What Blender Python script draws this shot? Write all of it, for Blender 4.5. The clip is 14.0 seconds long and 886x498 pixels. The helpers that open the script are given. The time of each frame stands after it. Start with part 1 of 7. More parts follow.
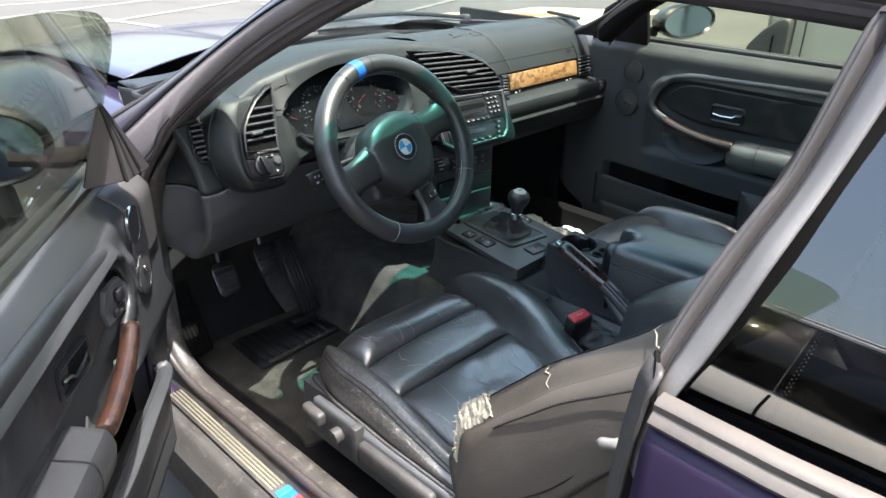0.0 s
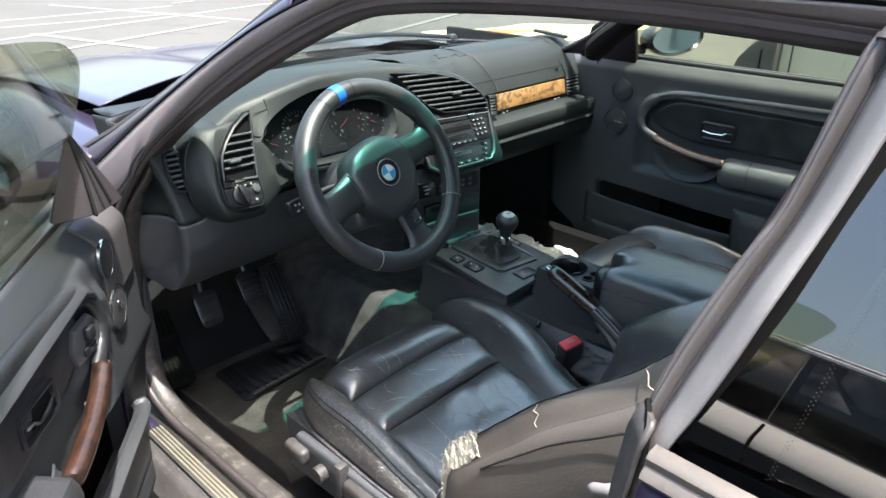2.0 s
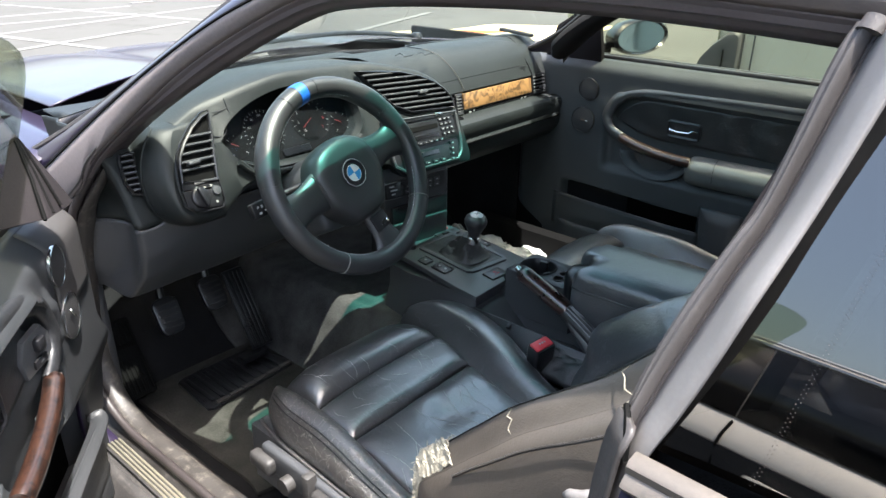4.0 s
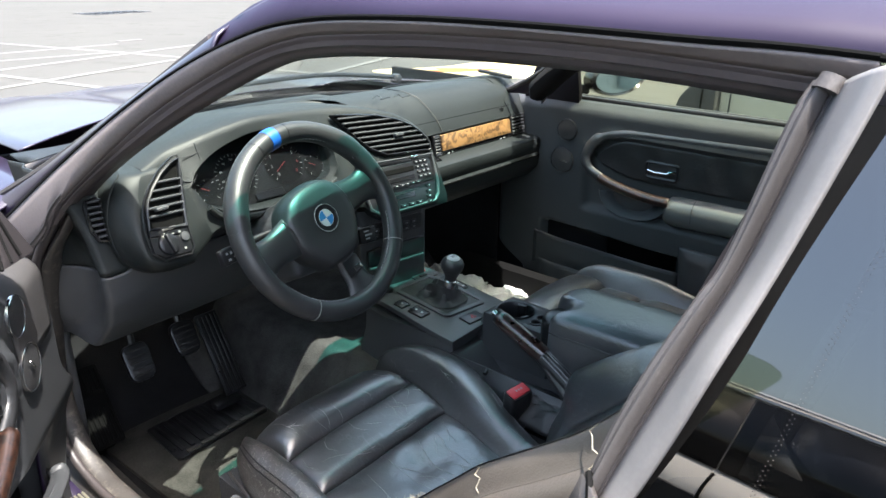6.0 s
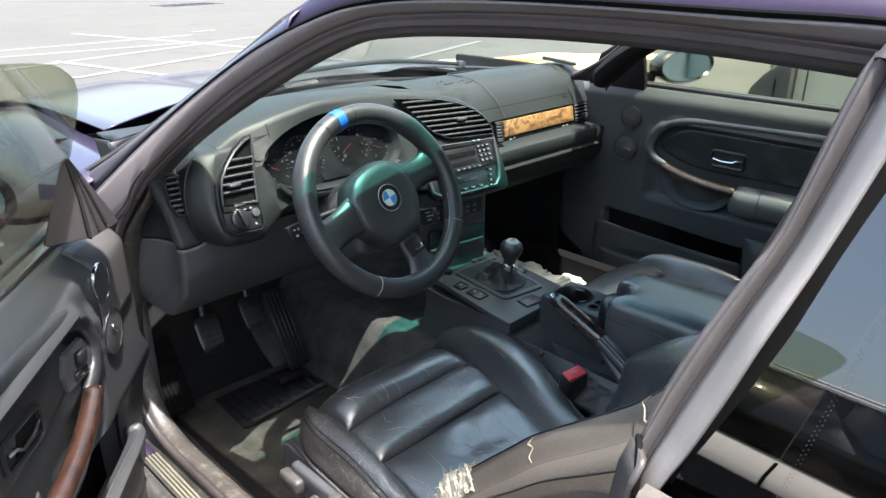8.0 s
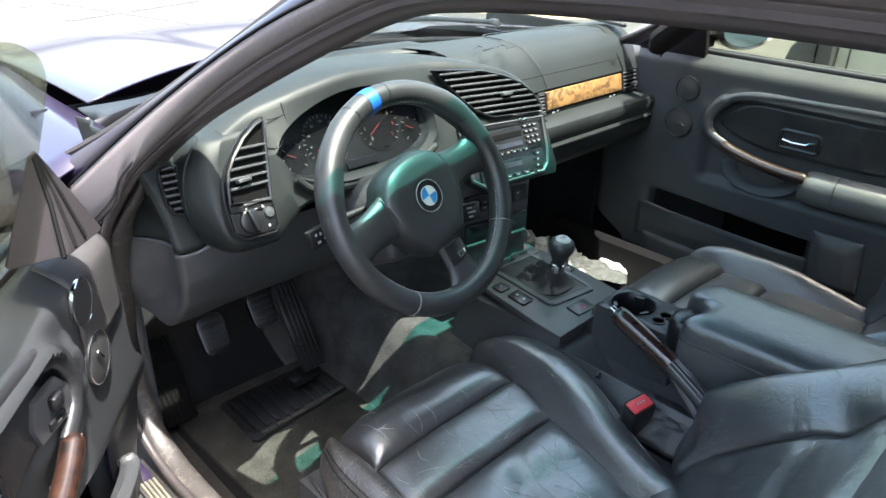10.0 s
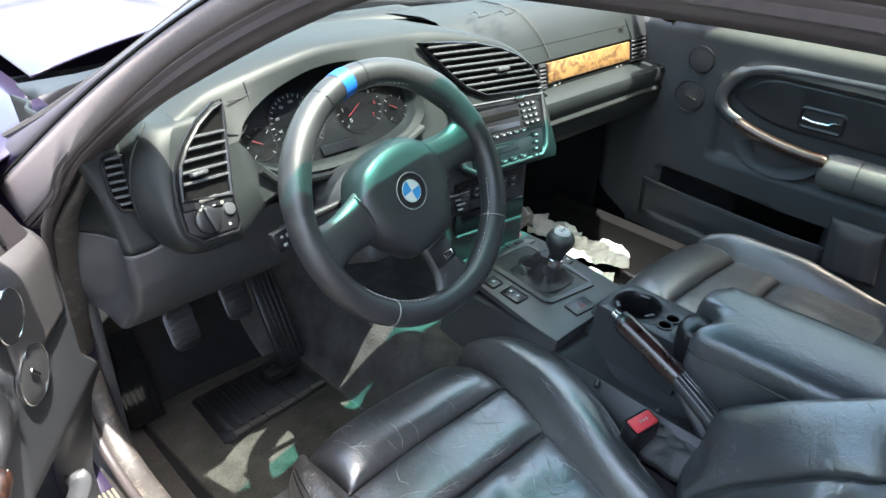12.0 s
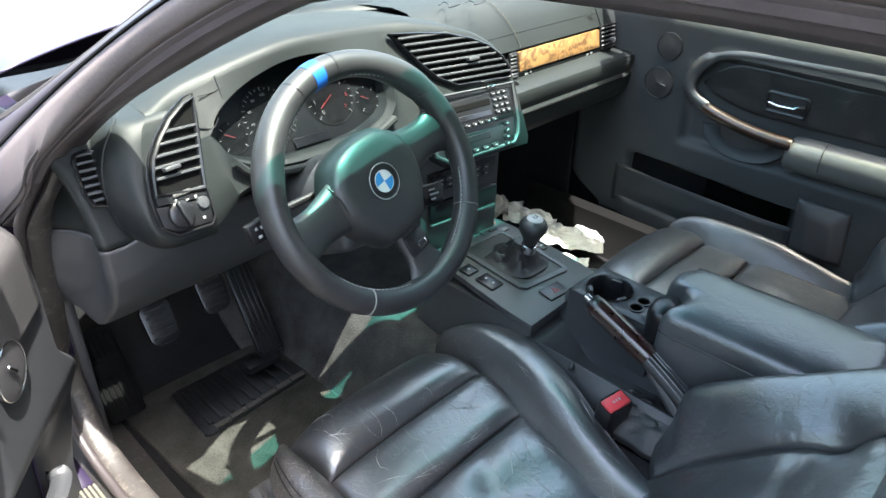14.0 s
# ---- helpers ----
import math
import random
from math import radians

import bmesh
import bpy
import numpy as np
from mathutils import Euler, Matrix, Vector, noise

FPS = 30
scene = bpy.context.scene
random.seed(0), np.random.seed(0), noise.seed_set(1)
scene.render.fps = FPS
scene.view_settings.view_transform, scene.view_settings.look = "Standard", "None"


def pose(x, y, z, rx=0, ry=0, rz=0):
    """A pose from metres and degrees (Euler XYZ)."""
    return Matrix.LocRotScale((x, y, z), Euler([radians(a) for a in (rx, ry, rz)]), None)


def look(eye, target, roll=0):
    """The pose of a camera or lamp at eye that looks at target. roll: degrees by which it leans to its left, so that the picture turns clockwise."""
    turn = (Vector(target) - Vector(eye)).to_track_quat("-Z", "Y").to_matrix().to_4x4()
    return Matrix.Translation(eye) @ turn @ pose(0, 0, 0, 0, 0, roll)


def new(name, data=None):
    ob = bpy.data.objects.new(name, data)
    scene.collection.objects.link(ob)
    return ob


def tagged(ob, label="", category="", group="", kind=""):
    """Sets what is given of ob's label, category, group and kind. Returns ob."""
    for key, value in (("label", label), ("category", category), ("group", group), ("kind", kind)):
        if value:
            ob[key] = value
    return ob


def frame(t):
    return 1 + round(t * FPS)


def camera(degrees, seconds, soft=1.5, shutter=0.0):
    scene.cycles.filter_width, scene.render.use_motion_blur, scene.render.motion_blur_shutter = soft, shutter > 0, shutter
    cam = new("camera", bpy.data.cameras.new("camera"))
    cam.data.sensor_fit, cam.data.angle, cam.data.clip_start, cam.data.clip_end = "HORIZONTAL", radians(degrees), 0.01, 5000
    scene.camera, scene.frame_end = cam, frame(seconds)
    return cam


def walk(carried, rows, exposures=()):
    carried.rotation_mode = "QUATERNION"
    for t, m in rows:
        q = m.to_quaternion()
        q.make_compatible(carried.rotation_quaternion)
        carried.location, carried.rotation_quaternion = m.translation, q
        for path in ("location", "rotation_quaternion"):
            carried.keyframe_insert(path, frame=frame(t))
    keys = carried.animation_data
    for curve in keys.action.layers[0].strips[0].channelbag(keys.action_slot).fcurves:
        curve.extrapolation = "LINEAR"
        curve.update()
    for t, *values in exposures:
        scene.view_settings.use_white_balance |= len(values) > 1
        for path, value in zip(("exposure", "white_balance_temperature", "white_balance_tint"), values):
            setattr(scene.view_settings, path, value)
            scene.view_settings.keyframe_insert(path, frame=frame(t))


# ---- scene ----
# ---------------------------------------------------------------- camera
cam = camera(63.6, 14.0)
ROWS = [
    (0.0, -1.2884, -1.0145, 1.2822, 64.424, -0.784, -45.375),
    (0.5, -1.2730, -1.0166, 1.2905, 64.858, -0.642, -45.256),
    (1.0, -1.2602, -1.0100, 1.2926, 65.301, -0.442, -45.338),
    (1.5, -1.2539, -1.0023, 1.2907, 65.526, -0.247, -45.582),
    (2.0, -1.2418, -0.9937, 1.2868, 65.640, -0.156, -46.123),
    (2.5, -1.2321, -0.9829, 1.2797, 65.482, -0.209, -46.874),
    (4.8, -1.2067, -0.9731, 1.2747, 66.249, -0.719, -49.521),
    (5.0, -1.1965, -0.9727, 1.2768, 66.714, -0.654, -49.553),
    (5.5, -1.1852, -0.9722, 1.2794, 67.811, -0.672, -49.863),
    (6.0, -1.1848, -0.9776, 1.2870, 68.495, -0.677, -49.757),
    (6.5, -1.1823, -0.9814, 1.2857, 68.794, -0.546, -49.161),
    (7.0, -1.1895, -0.9926, 1.2799, 68.623, -0.432, -47.987),
    (7.5, -1.1999, -1.0023, 1.2802, 68.300, -0.241, -46.511),
    (8.0, -1.2089, -0.9997, 1.2772, 67.809, -0.146, -44.814),
    (8.5, -1.1955, -0.9899, 1.2713, 67.156, -0.327, -43.652),
    (8.7, -1.1831, -0.9855, 1.2655, 66.797, -0.443, -43.530),
    (10.8, -1.0161, -0.6818, 1.2884, 61.848, -1.474, -44.635),
    (11.0, -0.9950, -0.6829, 1.2846, 61.449, -1.495, -44.563),
    (11.5, -0.9741, -0.6828, 1.2780, 60.684, -1.565, -44.079),
    (12.0, -0.9748, -0.6838, 1.2832, 60.166, -1.716, -43.984),
    (12.5, -0.9908, -0.6936, 1.2807, 59.970, -1.885, -44.523),
    (13.0, -0.9941, -0.6994, 1.2903, 59.900, -2.227, -45.291),
    (13.5, -0.9873, -0.6989, 1.2882, 59.785, -1.976, -45.734),
    (14.0, -0.9794, -0.6999, 1.2898, 59.404, -1.427, -46.055),
]
walk(cam, [(t, pose(x, y, z, a, b, c)) for t, x, y, z, a, b, c in ROWS], exposures=[(0.0, 2.50), (8.7, 2.50), (11.0, 3.18), (14.0, 3.18)])

# ---------------------------------------------------------------- light
SUN_TO = Vector((0.02, -0.285, 1.0)).normalized()
world = bpy.data.worlds.new("sky")
scene.world = world
world.use_nodes = True
wn = world.node_tree
sky = wn.nodes.new("ShaderNodeTexSky")
sky.sky_type = "NISHITA"
sky.sun_disc = False
sky.sun_elevation = math.asin(SUN_TO.z)
sky.dust_density, sky.air_density, sky.ozone_density = 5.0, 1.35, 1.6
sky.sun_rotation = math.atan2(SUN_TO.x, SUN_TO.y)
wn.links.new(sky.outputs[0], wn.nodes["Background"].inputs[0])
wn.nodes["Background"].inputs[1].default_value = 0.15
sun_data = bpy.data.lights.new("sun", "SUN")
sun_data.energy, sun_data.angle, sun_data.color = 4.0, radians(0.53), (1.0, 0.97, 0.935)
sun = new("sun", sun_data)
sun.matrix_world = look(SUN_TO * 30, (0, 0, 0))


# ---------------------------------------------------------------- materials
def shader(name):
    m = bpy.data.materials.new(name)
    m.use_nodes = True
    return m, m.node_tree.nodes, m.node_tree.links, m.node_tree.nodes["Principled BSDF"]


def surface(name, color, rough=0.5, metal=0.0, vary=0.15, blotch=6.0, grain=300.0, bump=0.1, wear=None, wear_at=0.62, coat=0.0, stretch=(1, 1, 1), spec=0.5, dirt=0.0):
    """A painted, moulded or woven surface: broad blotches, fine grain, an optional worn colour in ragged patches."""
    m, n, l, p = shader(name)
    tex = n.new("ShaderNodeTexCoord")
    mp = n.new("ShaderNodeMapping")
    mp.inputs["Scale"].default_value = stretch
    l.new(tex.outputs["Object"], mp.inputs[0])
    big = n.new("ShaderNodeTexNoise")
    big.inputs["Scale"].default_value, big.inputs["Detail"].default_value = blotch, 5
    fine = n.new("ShaderNodeTexNoise")
    fine.inputs["Scale"].default_value, fine.inputs["Detail"].default_value = grain, 3
    for k in (big, fine):
        l.new(mp.outputs[0], k.inputs["Vector"])
    mixed = n.new("ShaderNodeMath")
    mixed.operation = "MULTIPLY_ADD"
    mixed.inputs[1].default_value = 0.6
    l.new(big.outputs[0], mixed.inputs[0])
    half = n.new("ShaderNodeMath")
    half.operation = "MULTIPLY"
    half.inputs[1].default_value = 0.4
    l.new(fine.outputs[0], half.inputs[0])
    l.new(half.outputs[0], mixed.inputs[2])
    ramp = n.new("ShaderNodeValToRGB")
    lo, hi = [c * (1 - vary) for c in color], [min(1, c * (1 + vary)) for c in color]
    ramp.color_ramp.elements[0].position, ramp.color_ramp.elements[1].position = 0.32, 0.68
    ramp.color_ramp.elements[0].color, ramp.color_ramp.elements[1].color = (*lo, 1), (*hi, 1)
    l.new(mixed.outputs[0], ramp.inputs[0])
    out = ramp.outputs[0]
    if wear:
        rub = n.new("ShaderNodeTexNoise")
        rub.inputs["Scale"].default_value, rub.inputs["Detail"].default_value, rub.inputs["Roughness"].default_value = blotch * 3.1, 9, 0.72
        l.new(mp.outputs[0], rub.inputs["Vector"])
        cut = n.new("ShaderNodeValToRGB")
        cut.color_ramp.elements[0].position, cut.color_ramp.elements[1].position = wear_at - 0.05, wear_at + 0.05
        l.new(rub.outputs[0], cut.inputs[0])
        mx = n.new("ShaderNodeMix")
        mx.data_type = "RGBA"
        l.new(cut.outputs[0], mx.inputs[0])
        l.new(out, mx.inputs[6])
        mx.inputs[7].default_value = (*wear, 1)
        out = mx.outputs[2]
    l.new(out, p.inputs["Base Color"])
    rr = n.new("ShaderNodeMapRange")
    rr.inputs["From Min"].default_value, rr.inputs["From Max"].default_value = 0.3, 0.7
    rr.inputs["To Min"].default_value, rr.inputs["To Max"].default_value = max(0.02, rough - 0.08), min(1, rough + 0.1)
    l.new(mixed.outputs[0], rr.inputs[0])
    l.new(rr.outputs[0], p.inputs["Roughness"])
    p.inputs["Metallic"].default_value = metal
    p.inputs["Coat Weight"].default_value = coat
    p.inputs["Coat Roughness"].default_value = 0.04
    p.inputs["Specular IOR Level"].default_value = spec
    if bump:
        b = n.new("ShaderNodeBump")
        b.inputs["Strength"].default_value, b.inputs["Distance"].default_value = bump, 0.002
        l.new(fine.outputs[0], b.inputs["Height"])
        l.new(b.outputs[0], p.inputs["Normal"])
    return m


def leather(name, color, rough, wear=None, crease=0.5, amount=0.55, scale=13, fold_bump=0.45, gloss=0.6, pores=0.2, coat=0.0):
    """Grained hide: cells for the pores, soft folds, and pale cracked creases."""
    m, n, l, p = shader(name)
    tex = n.new("ShaderNodeTexCoord")
    pore = n.new("ShaderNodeTexVoronoi")
    pore.inputs["Scale"].default_value = 420
    fold = n.new("ShaderNodeTexNoise")
    fold.inputs["Scale"].default_value, fold.inputs["Detail"].default_value, fold.inputs["Distortion"].default_value = 9, 5, 0.6
    warp = n.new("ShaderNodeTexNoise")
    warp.inputs["Scale"].default_value, warp.inputs["Detail"].default_value = 14, 4
    for k in (pore, fold, warp):
        l.new(tex.outputs["Object"], k.inputs["Vector"])
    bend = n.new("ShaderNodeVectorMath")
    bend.operation = "MULTIPLY_ADD"
    bend.inputs[1].default_value = (0.09, 0.09, 0.09)
    l.new(warp.outputs["Color"], bend.inputs[0])
    drawn = n.new("ShaderNodeMapping")
    drawn.inputs["Scale"].default_value = (1, 1, 1) if wear else (1.9, 0.55, 1.0)
    drawn.inputs["Rotation"].default_value = (0, 0, 0.35)
    l.new(tex.outputs["Object"], drawn.inputs[0])
    l.new(drawn.outputs[0], bend.inputs[2])
    if wear:
        crack = n.new("ShaderNodeTexVoronoi")
        crack.feature = "DISTANCE_TO_EDGE"
        crack.inputs["Scale"].default_value = scale
        reach = crack.outputs["Distance"]
        l.new(bend.outputs[0], crack.inputs["Vector"])
    else:
        crack = n.new("ShaderNodeTexNoise")
        crack.inputs["Scale"].default_value, crack.inputs["Detail"].default_value, crack.inputs["Roughness"].default_value = scale * 0.55, 2.5, 0.45
        l.new(bend.outputs[0], crack.inputs["Vector"])
        away = n.new("ShaderNodeMath")
        away.operation = "SUBTRACT"
        away.inputs[1].default_value = 0.5
        l.new(crack.outputs[0], away.inputs[0])
        size = n.new("ShaderNodeMath")
        size.operation = "ABSOLUTE"
        l.new(away.outputs[0], size.inputs[0])
        reach = size.outputs[0]
    line = n.new("ShaderNodeMapRange")
    line.inputs["From Min"].default_value, line.inputs["From Max"].default_value = 0.0, 0.016 if wear else 0.009
    line.inputs["To Min"].default_value, line.inputs["To Max"].default_value = 1.0, 0.0
    l.new(reach, line.inputs[0])
    gate = n.new("ShaderNodeMapRange")
    gate.inputs["From Min"].default_value, gate.inputs["From Max"].default_value = amount, amount + 0.12
    l.new(fold.outputs[0], gate.inputs[0])
    show = n.new("ShaderNodeMath")
    show.operation = "MULTIPLY"
    l.new(line.outputs[0], show.inputs[0])
    l.new(gate.outputs[0], show.inputs[1])
    ramp = n.new("ShaderNodeValToRGB")
    ramp.color_ramp.elements[0].position, ramp.color_ramp.elements[1].position = 0.3, 0.7
    ramp.color_ramp.elements[0].color = (*[c * 0.8 for c in color], 1)
    ramp.color_ramp.elements[1].color = (*[c * 1.25 for c in color], 1)
    l.new(fold.outputs[0], ramp.inputs[0])
    mx = n.new("ShaderNodeMix")
    mx.data_type = "RGBA"
    soft = n.new("ShaderNodeMath")
    soft.operation = "MULTIPLY"
    soft.inputs[1].default_value = 0.7 if wear else 0.14
    l.new(show.outputs[0], soft.inputs[0])
    l.new(soft.outputs[0], mx.inputs[0])
    l.new(ramp.outputs[0], mx.inputs[6])
    mx.inputs[7].default_value = (*(wear or [c * 8 for c in color]), 1)
    l.new(mx.outputs[2], p.inputs["Base Color"])
    rr = n.new("ShaderNodeMapRange")
    rr.inputs["To Min"].default_value, rr.inputs["To Max"].default_value = rough - 0.1, rough + 0.14
    l.new(fold.outputs[0], rr.inputs[0])
    l.new(rr.outputs[0], p.inputs["Roughness"])
    h = n.new("ShaderNodeMath")
    h.operation = "MULTIPLY_ADD"
    h.inputs[1].default_value = -crease
    l.new(show.outputs[0], h.inputs[0])
    l.new(fold.outputs[0], h.inputs[2])
    b1 = n.new("ShaderNodeBump")
    b1.inputs["Strength"].default_value, b1.inputs["Distance"].default_value = fold_bump, 0.012
    l.new(h.outputs[0], b1.inputs["Height"])
    pucker = n.new("ShaderNodeTexNoise")
    pucker.inputs["Scale"].default_value, pucker.inputs["Detail"].default_value, pucker.inputs["Distortion"].default_value = 55, 4, 1.4
    l.new(tex.outputs["Object"], pucker.inputs["Vector"])
    b3 = n.new("ShaderNodeBump")
    b3.inputs["Strength"].default_value, b3.inputs["Distance"].default_value = min(0.20, max(0.02, 3 * (fold_bump - 0.05))), 0.004
    l.new(pucker.outputs[0], b3.inputs["Height"])
    l.new(b1.outputs[0], b3.inputs["Normal"])
    b2 = n.new("ShaderNodeBump")
    b2.inputs["Strength"].default_value, b2.inputs["Distance"].default_value = pores, 0.001
    l.new(pore.outputs["Distance"], b2.inputs["Height"])
    l.new(b3.outputs[0], b2.inputs["Normal"])
    l.new(b2.outputs[0], p.inputs["Normal"])
    l.new(b3.outputs[0], p.inputs["Coat Normal"])
    p.inputs["Specular IOR Level"].default_value = gloss
    p.inputs["Coat Weight"].default_value = coat
    p.inputs["Coat Roughness"].default_value, p.inputs["Coat IOR"].default_value = 0.25, 1.65
    return m


def glazing(name, tint, gloss=1.0, band=None, film_tint=(0.8, 0.8, 0.8)):
    """Clear or tinted pane: see-through, with a mirror film that follows Fresnel. band: (z low, z high, colour) of a shade band."""
    m, n, l, p = shader(name)
    n.remove(p)
    out = n["Material Output"]
    clear = n.new("ShaderNodeBsdfTransparent")
    clear.inputs[0].default_value = (*tint, 1)
    shine = n.new("ShaderNodeBsdfGlossy")
    shine.inputs["Roughness"].default_value = 0.01
    shine.inputs["Color"].default_value = film_tint + (1,)
    fr = n.new("ShaderNodeLayerWeight")
    fr.inputs[0].default_value = 0.5
    five = n.new("ShaderNodeMath")
    five.operation = "POWER"
    five.inputs[1].default_value = 5
    l.new(fr.outputs["Facing"], five.inputs[0])
    k = n.new("ShaderNodeMath")
    k.operation = "MULTIPLY_ADD"
    k.inputs[1].default_value, k.inputs[2].default_value = 0.95, 0.045 * gloss
    l.new(five.outputs[0], k.inputs[0])
    mx = n.new("ShaderNodeMixShader")
    l.new(k.outputs[0], mx.inputs[0])
    l.new(clear.outputs[0], mx.inputs[1])
    l.new(shine.outputs[0], mx.inputs[2])
    l.new(mx.outputs[0], out.inputs[0])
    if band:
        tex = n.new("ShaderNodeTexCoord")
        sep = n.new("ShaderNodeSeparateXYZ")
        l.new(tex.outputs["Object"], sep.inputs[0])
        rg = n.new("ShaderNodeMapRange")
        rg.inputs["From Min"].default_value, rg.inputs["From Max"].default_value = band[0], band[1]
        l.new(sep.outputs[2], rg.inputs[0])
        c = n.new("ShaderNodeMix")
        c.data_type = "RGBA"
        c.inputs[6].default_value, c.inputs[7].default_value = (*tint, 1), (*band[2], 1)
        l.new(rg.outputs[0], c.inputs[0])
        l.new(c.outputs[2], clear.inputs[0])
    return m


PURPLE = surface("purple metallic paint", (0.0125, 0.0078, 0.0225), 0.5, 0.0, 0.1, 3, 900, 0.02, coat=0.06, spec=0.2)
HOODPAINT = surface("polished purple paint", (0.0125, 0.0078, 0.0225), 0.4, 0.0, 0.1, 3, 900, 0.02, coat=0.6)
STRIP = surface("greyed brown roof strip", (0.128, 0.110, 0.108), 0.5, 0, 0.2, 5, 200, 0.15, wear=(0.15, 0.13, 0.122), wear_at=0.66, spec=0.3)
RUBBER = surface("weathered black rubber", (0.028, 0.023, 0.0225), 0.5, 0, 0.3, 9, 260, 0.12, wear=(0.045, 0.038, 0.033), wear_at=0.64)
SEAL = surface("black door seal rubber", (0.019, 0.0165, 0.017), 0.42, 0, 0.2, 12, 300, 0.08)
PILLAR = surface("dusty brown-grey pillar seal", (0.036, 0.032, 0.031), 0.55, 0, 0.25, 9, 260, 0.2, wear=(0.062, 0.056, 0.053), wear_at=0.66)
BELTSTRIP = surface("sun-bleached belt strip", (0.058, 0.050, 0.043), 0.45, 0, 0.18, 12, 240, 0.1, wear=(0.040, 0.035, 0.030), wear_at=0.64)
FRAMESEAL = surface("mauve-grey door frame seal", (0.070, 0.058, 0.060), 0.42, 0, 0.22, 7, 240, 0.12, wear=(0.088, 0.075, 0.075), wear_at=0.66)
GREYTRIM = surface("faded grey window trim", (0.128, 0.121, 0.118), 0.5, 0, 0.15, 8, 220, 0.1, wear=(0.105, 0.102, 0.10), wear_at=0.68)
PLASTIC = surface("grained black plastic", (0.040, 0.0415, 0.045), 0.40, 0, 0.18, 7, 700, 0.22)
DASHTOP = surface("grained black dash skin", (0.0103, 0.0125, 0.0128), 0.50, 0, 0.25, 4, 900, 0.22, spec=0.32)
BRONZED = surface("sun-browned sill trim", (0.029, 0.0255, 0.023), 0.5, 0, 0.35, 14, 220, 0.2, wear=(0.080, 0.071, 0.060), wear_at=0.58)
MAUVETRIM = surface("mauve-grey frame trim lightened for sun", (0.058, 0.046, 0.052), 0.5, 0, 0.2, 7, 240, 0.12)
# Grey lifted on the door's front cover to stand for sky light.
COVER = surface("pale grey plastic", (0.038, 0.0365, 0.0365), 0.55, 0, 0.2, 9, 300, 0.2, wear=(0.062, 0.057, 0.053), wear_at=0.66)
# One card skin in two tones, each set for the light on its side.
DRIVERCARD = surface("grained door card skin toned for driver side light", (0.0235, 0.0250, 0.0270), 0.50, 0, 0.2, 6, 650, 0.25, spec=0.4)
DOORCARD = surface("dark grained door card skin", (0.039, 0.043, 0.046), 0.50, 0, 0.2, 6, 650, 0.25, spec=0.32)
SOFT = surface("smooth dark plastic", (0.008, 0.008, 0.0095), 0.32, 0, 0.15, 10, 500, 0.05)
GLOSSY = surface("gloss black plastic", (0.008, 0.008, 0.009), 0.12, 0, 0.1, 10, 300, 0.0)
DOORHIDE = leather("black door leather", (0.0150, 0.0155, 0.0170), 0.42, None, 0.1, 0.6, scale=24, fold_bump=0.14, gloss=0.5, coat=0.12)
BOOT = leather("matte black boot leather", (0.018, 0.018, 0.019), 0.5, None, 0.2, 0.7, gloss=0.5)
DIALFACE = surface("matt dial face", (0.0085, 0.0085, 0.009), 0.65, 0, 0.1, 10, 200, 0.0, spec=0.15)
# Near-black for unlit ducts, slots and gaps, and for footrest and sill shade.
BLACKHOLE = surface("near-black for gaps and deep shade", (0.003, 0.003, 0.003), 0.8, 0, 0.1, 10, 100, 0.0, spec=0.08)
# Linings coloured near-black in place of the deep shade they sit in.
SHADEBLACK = surface("near-black lining toned for deep shade", (0.0075, 0.008, 0.009), 0.95, 0, 0.4, 10, 300, 0.6, spec=0.08)
# Floor carpet toned down for footwell shade, tunnel and mat up for sun patches.
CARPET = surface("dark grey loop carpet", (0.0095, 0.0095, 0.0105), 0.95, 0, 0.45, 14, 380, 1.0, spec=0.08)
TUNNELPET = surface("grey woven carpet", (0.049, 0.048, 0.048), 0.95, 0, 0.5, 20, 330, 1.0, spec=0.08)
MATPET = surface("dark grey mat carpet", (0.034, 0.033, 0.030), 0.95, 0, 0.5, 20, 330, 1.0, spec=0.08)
HIDE = leather("black seat leather", (0.034, 0.0345, 0.0365), 0.33, None, 0.06, 0.40, scale=24, fold_bump=0.25, gloss=1.0, coat=0.85)
HIDE_SMOOTH = leather("smooth black leather", (0.041, 0.0425, 0.0455), 0.36, None, 0.05, 0.62, scale=24, fold_bump=0.12, gloss=0.8, coat=0.5)
HIDE_WORN = leather("cracked worn leather", (0.036, 0.033, 0.031), 0.34, (0.30, 0.28, 0.25), 0.9, 0.36, scale=62, gloss=0.9, coat=0.6)
HIDE_SIDE = leather("greyed side leather", (0.058, 0.049, 0.041), 0.46, (0.12, 0.105, 0.09), 0.3, 0.66, fold_bump=0.1)
PALEHIDE = leather("pale greyed leather", (0.080, 0.086, 0.083), 0.42, None, 0.3, 0.62, scale=24, fold_bump=0.09, gloss=0.8, coat=0.35)
GRIP = leather("smooth wheel leather", (0.017, 0.0175, 0.019), 0.42, None, 0.1, 0.80, fold_bump=0.05, pores=0.10, gloss=0.5, coat=0.08)
CREASE = surface("dry cracked leather edge", (0.28, 0.275, 0.27), 0.7, 0, 0.4, 40, 300, 0.2, spec=0.2)
FOAM = surface("torn cream foam", (0.30, 0.27, 0.21), 0.95, 0, 0.25, 40, 240, 1.0)
CHROME = surface("dull chrome", (0.62, 0.62, 0.62), 0.18, 1.0, 0.06, 20, 400, 0.02)
PALE = surface("pale grey paint", (0.30, 0.30, 0.30), 0.45, 0, 0.1)
BLUE = surface("blue wheel tape", (0.008, 0.085, 0.36), 0.4, 0, 0.1)
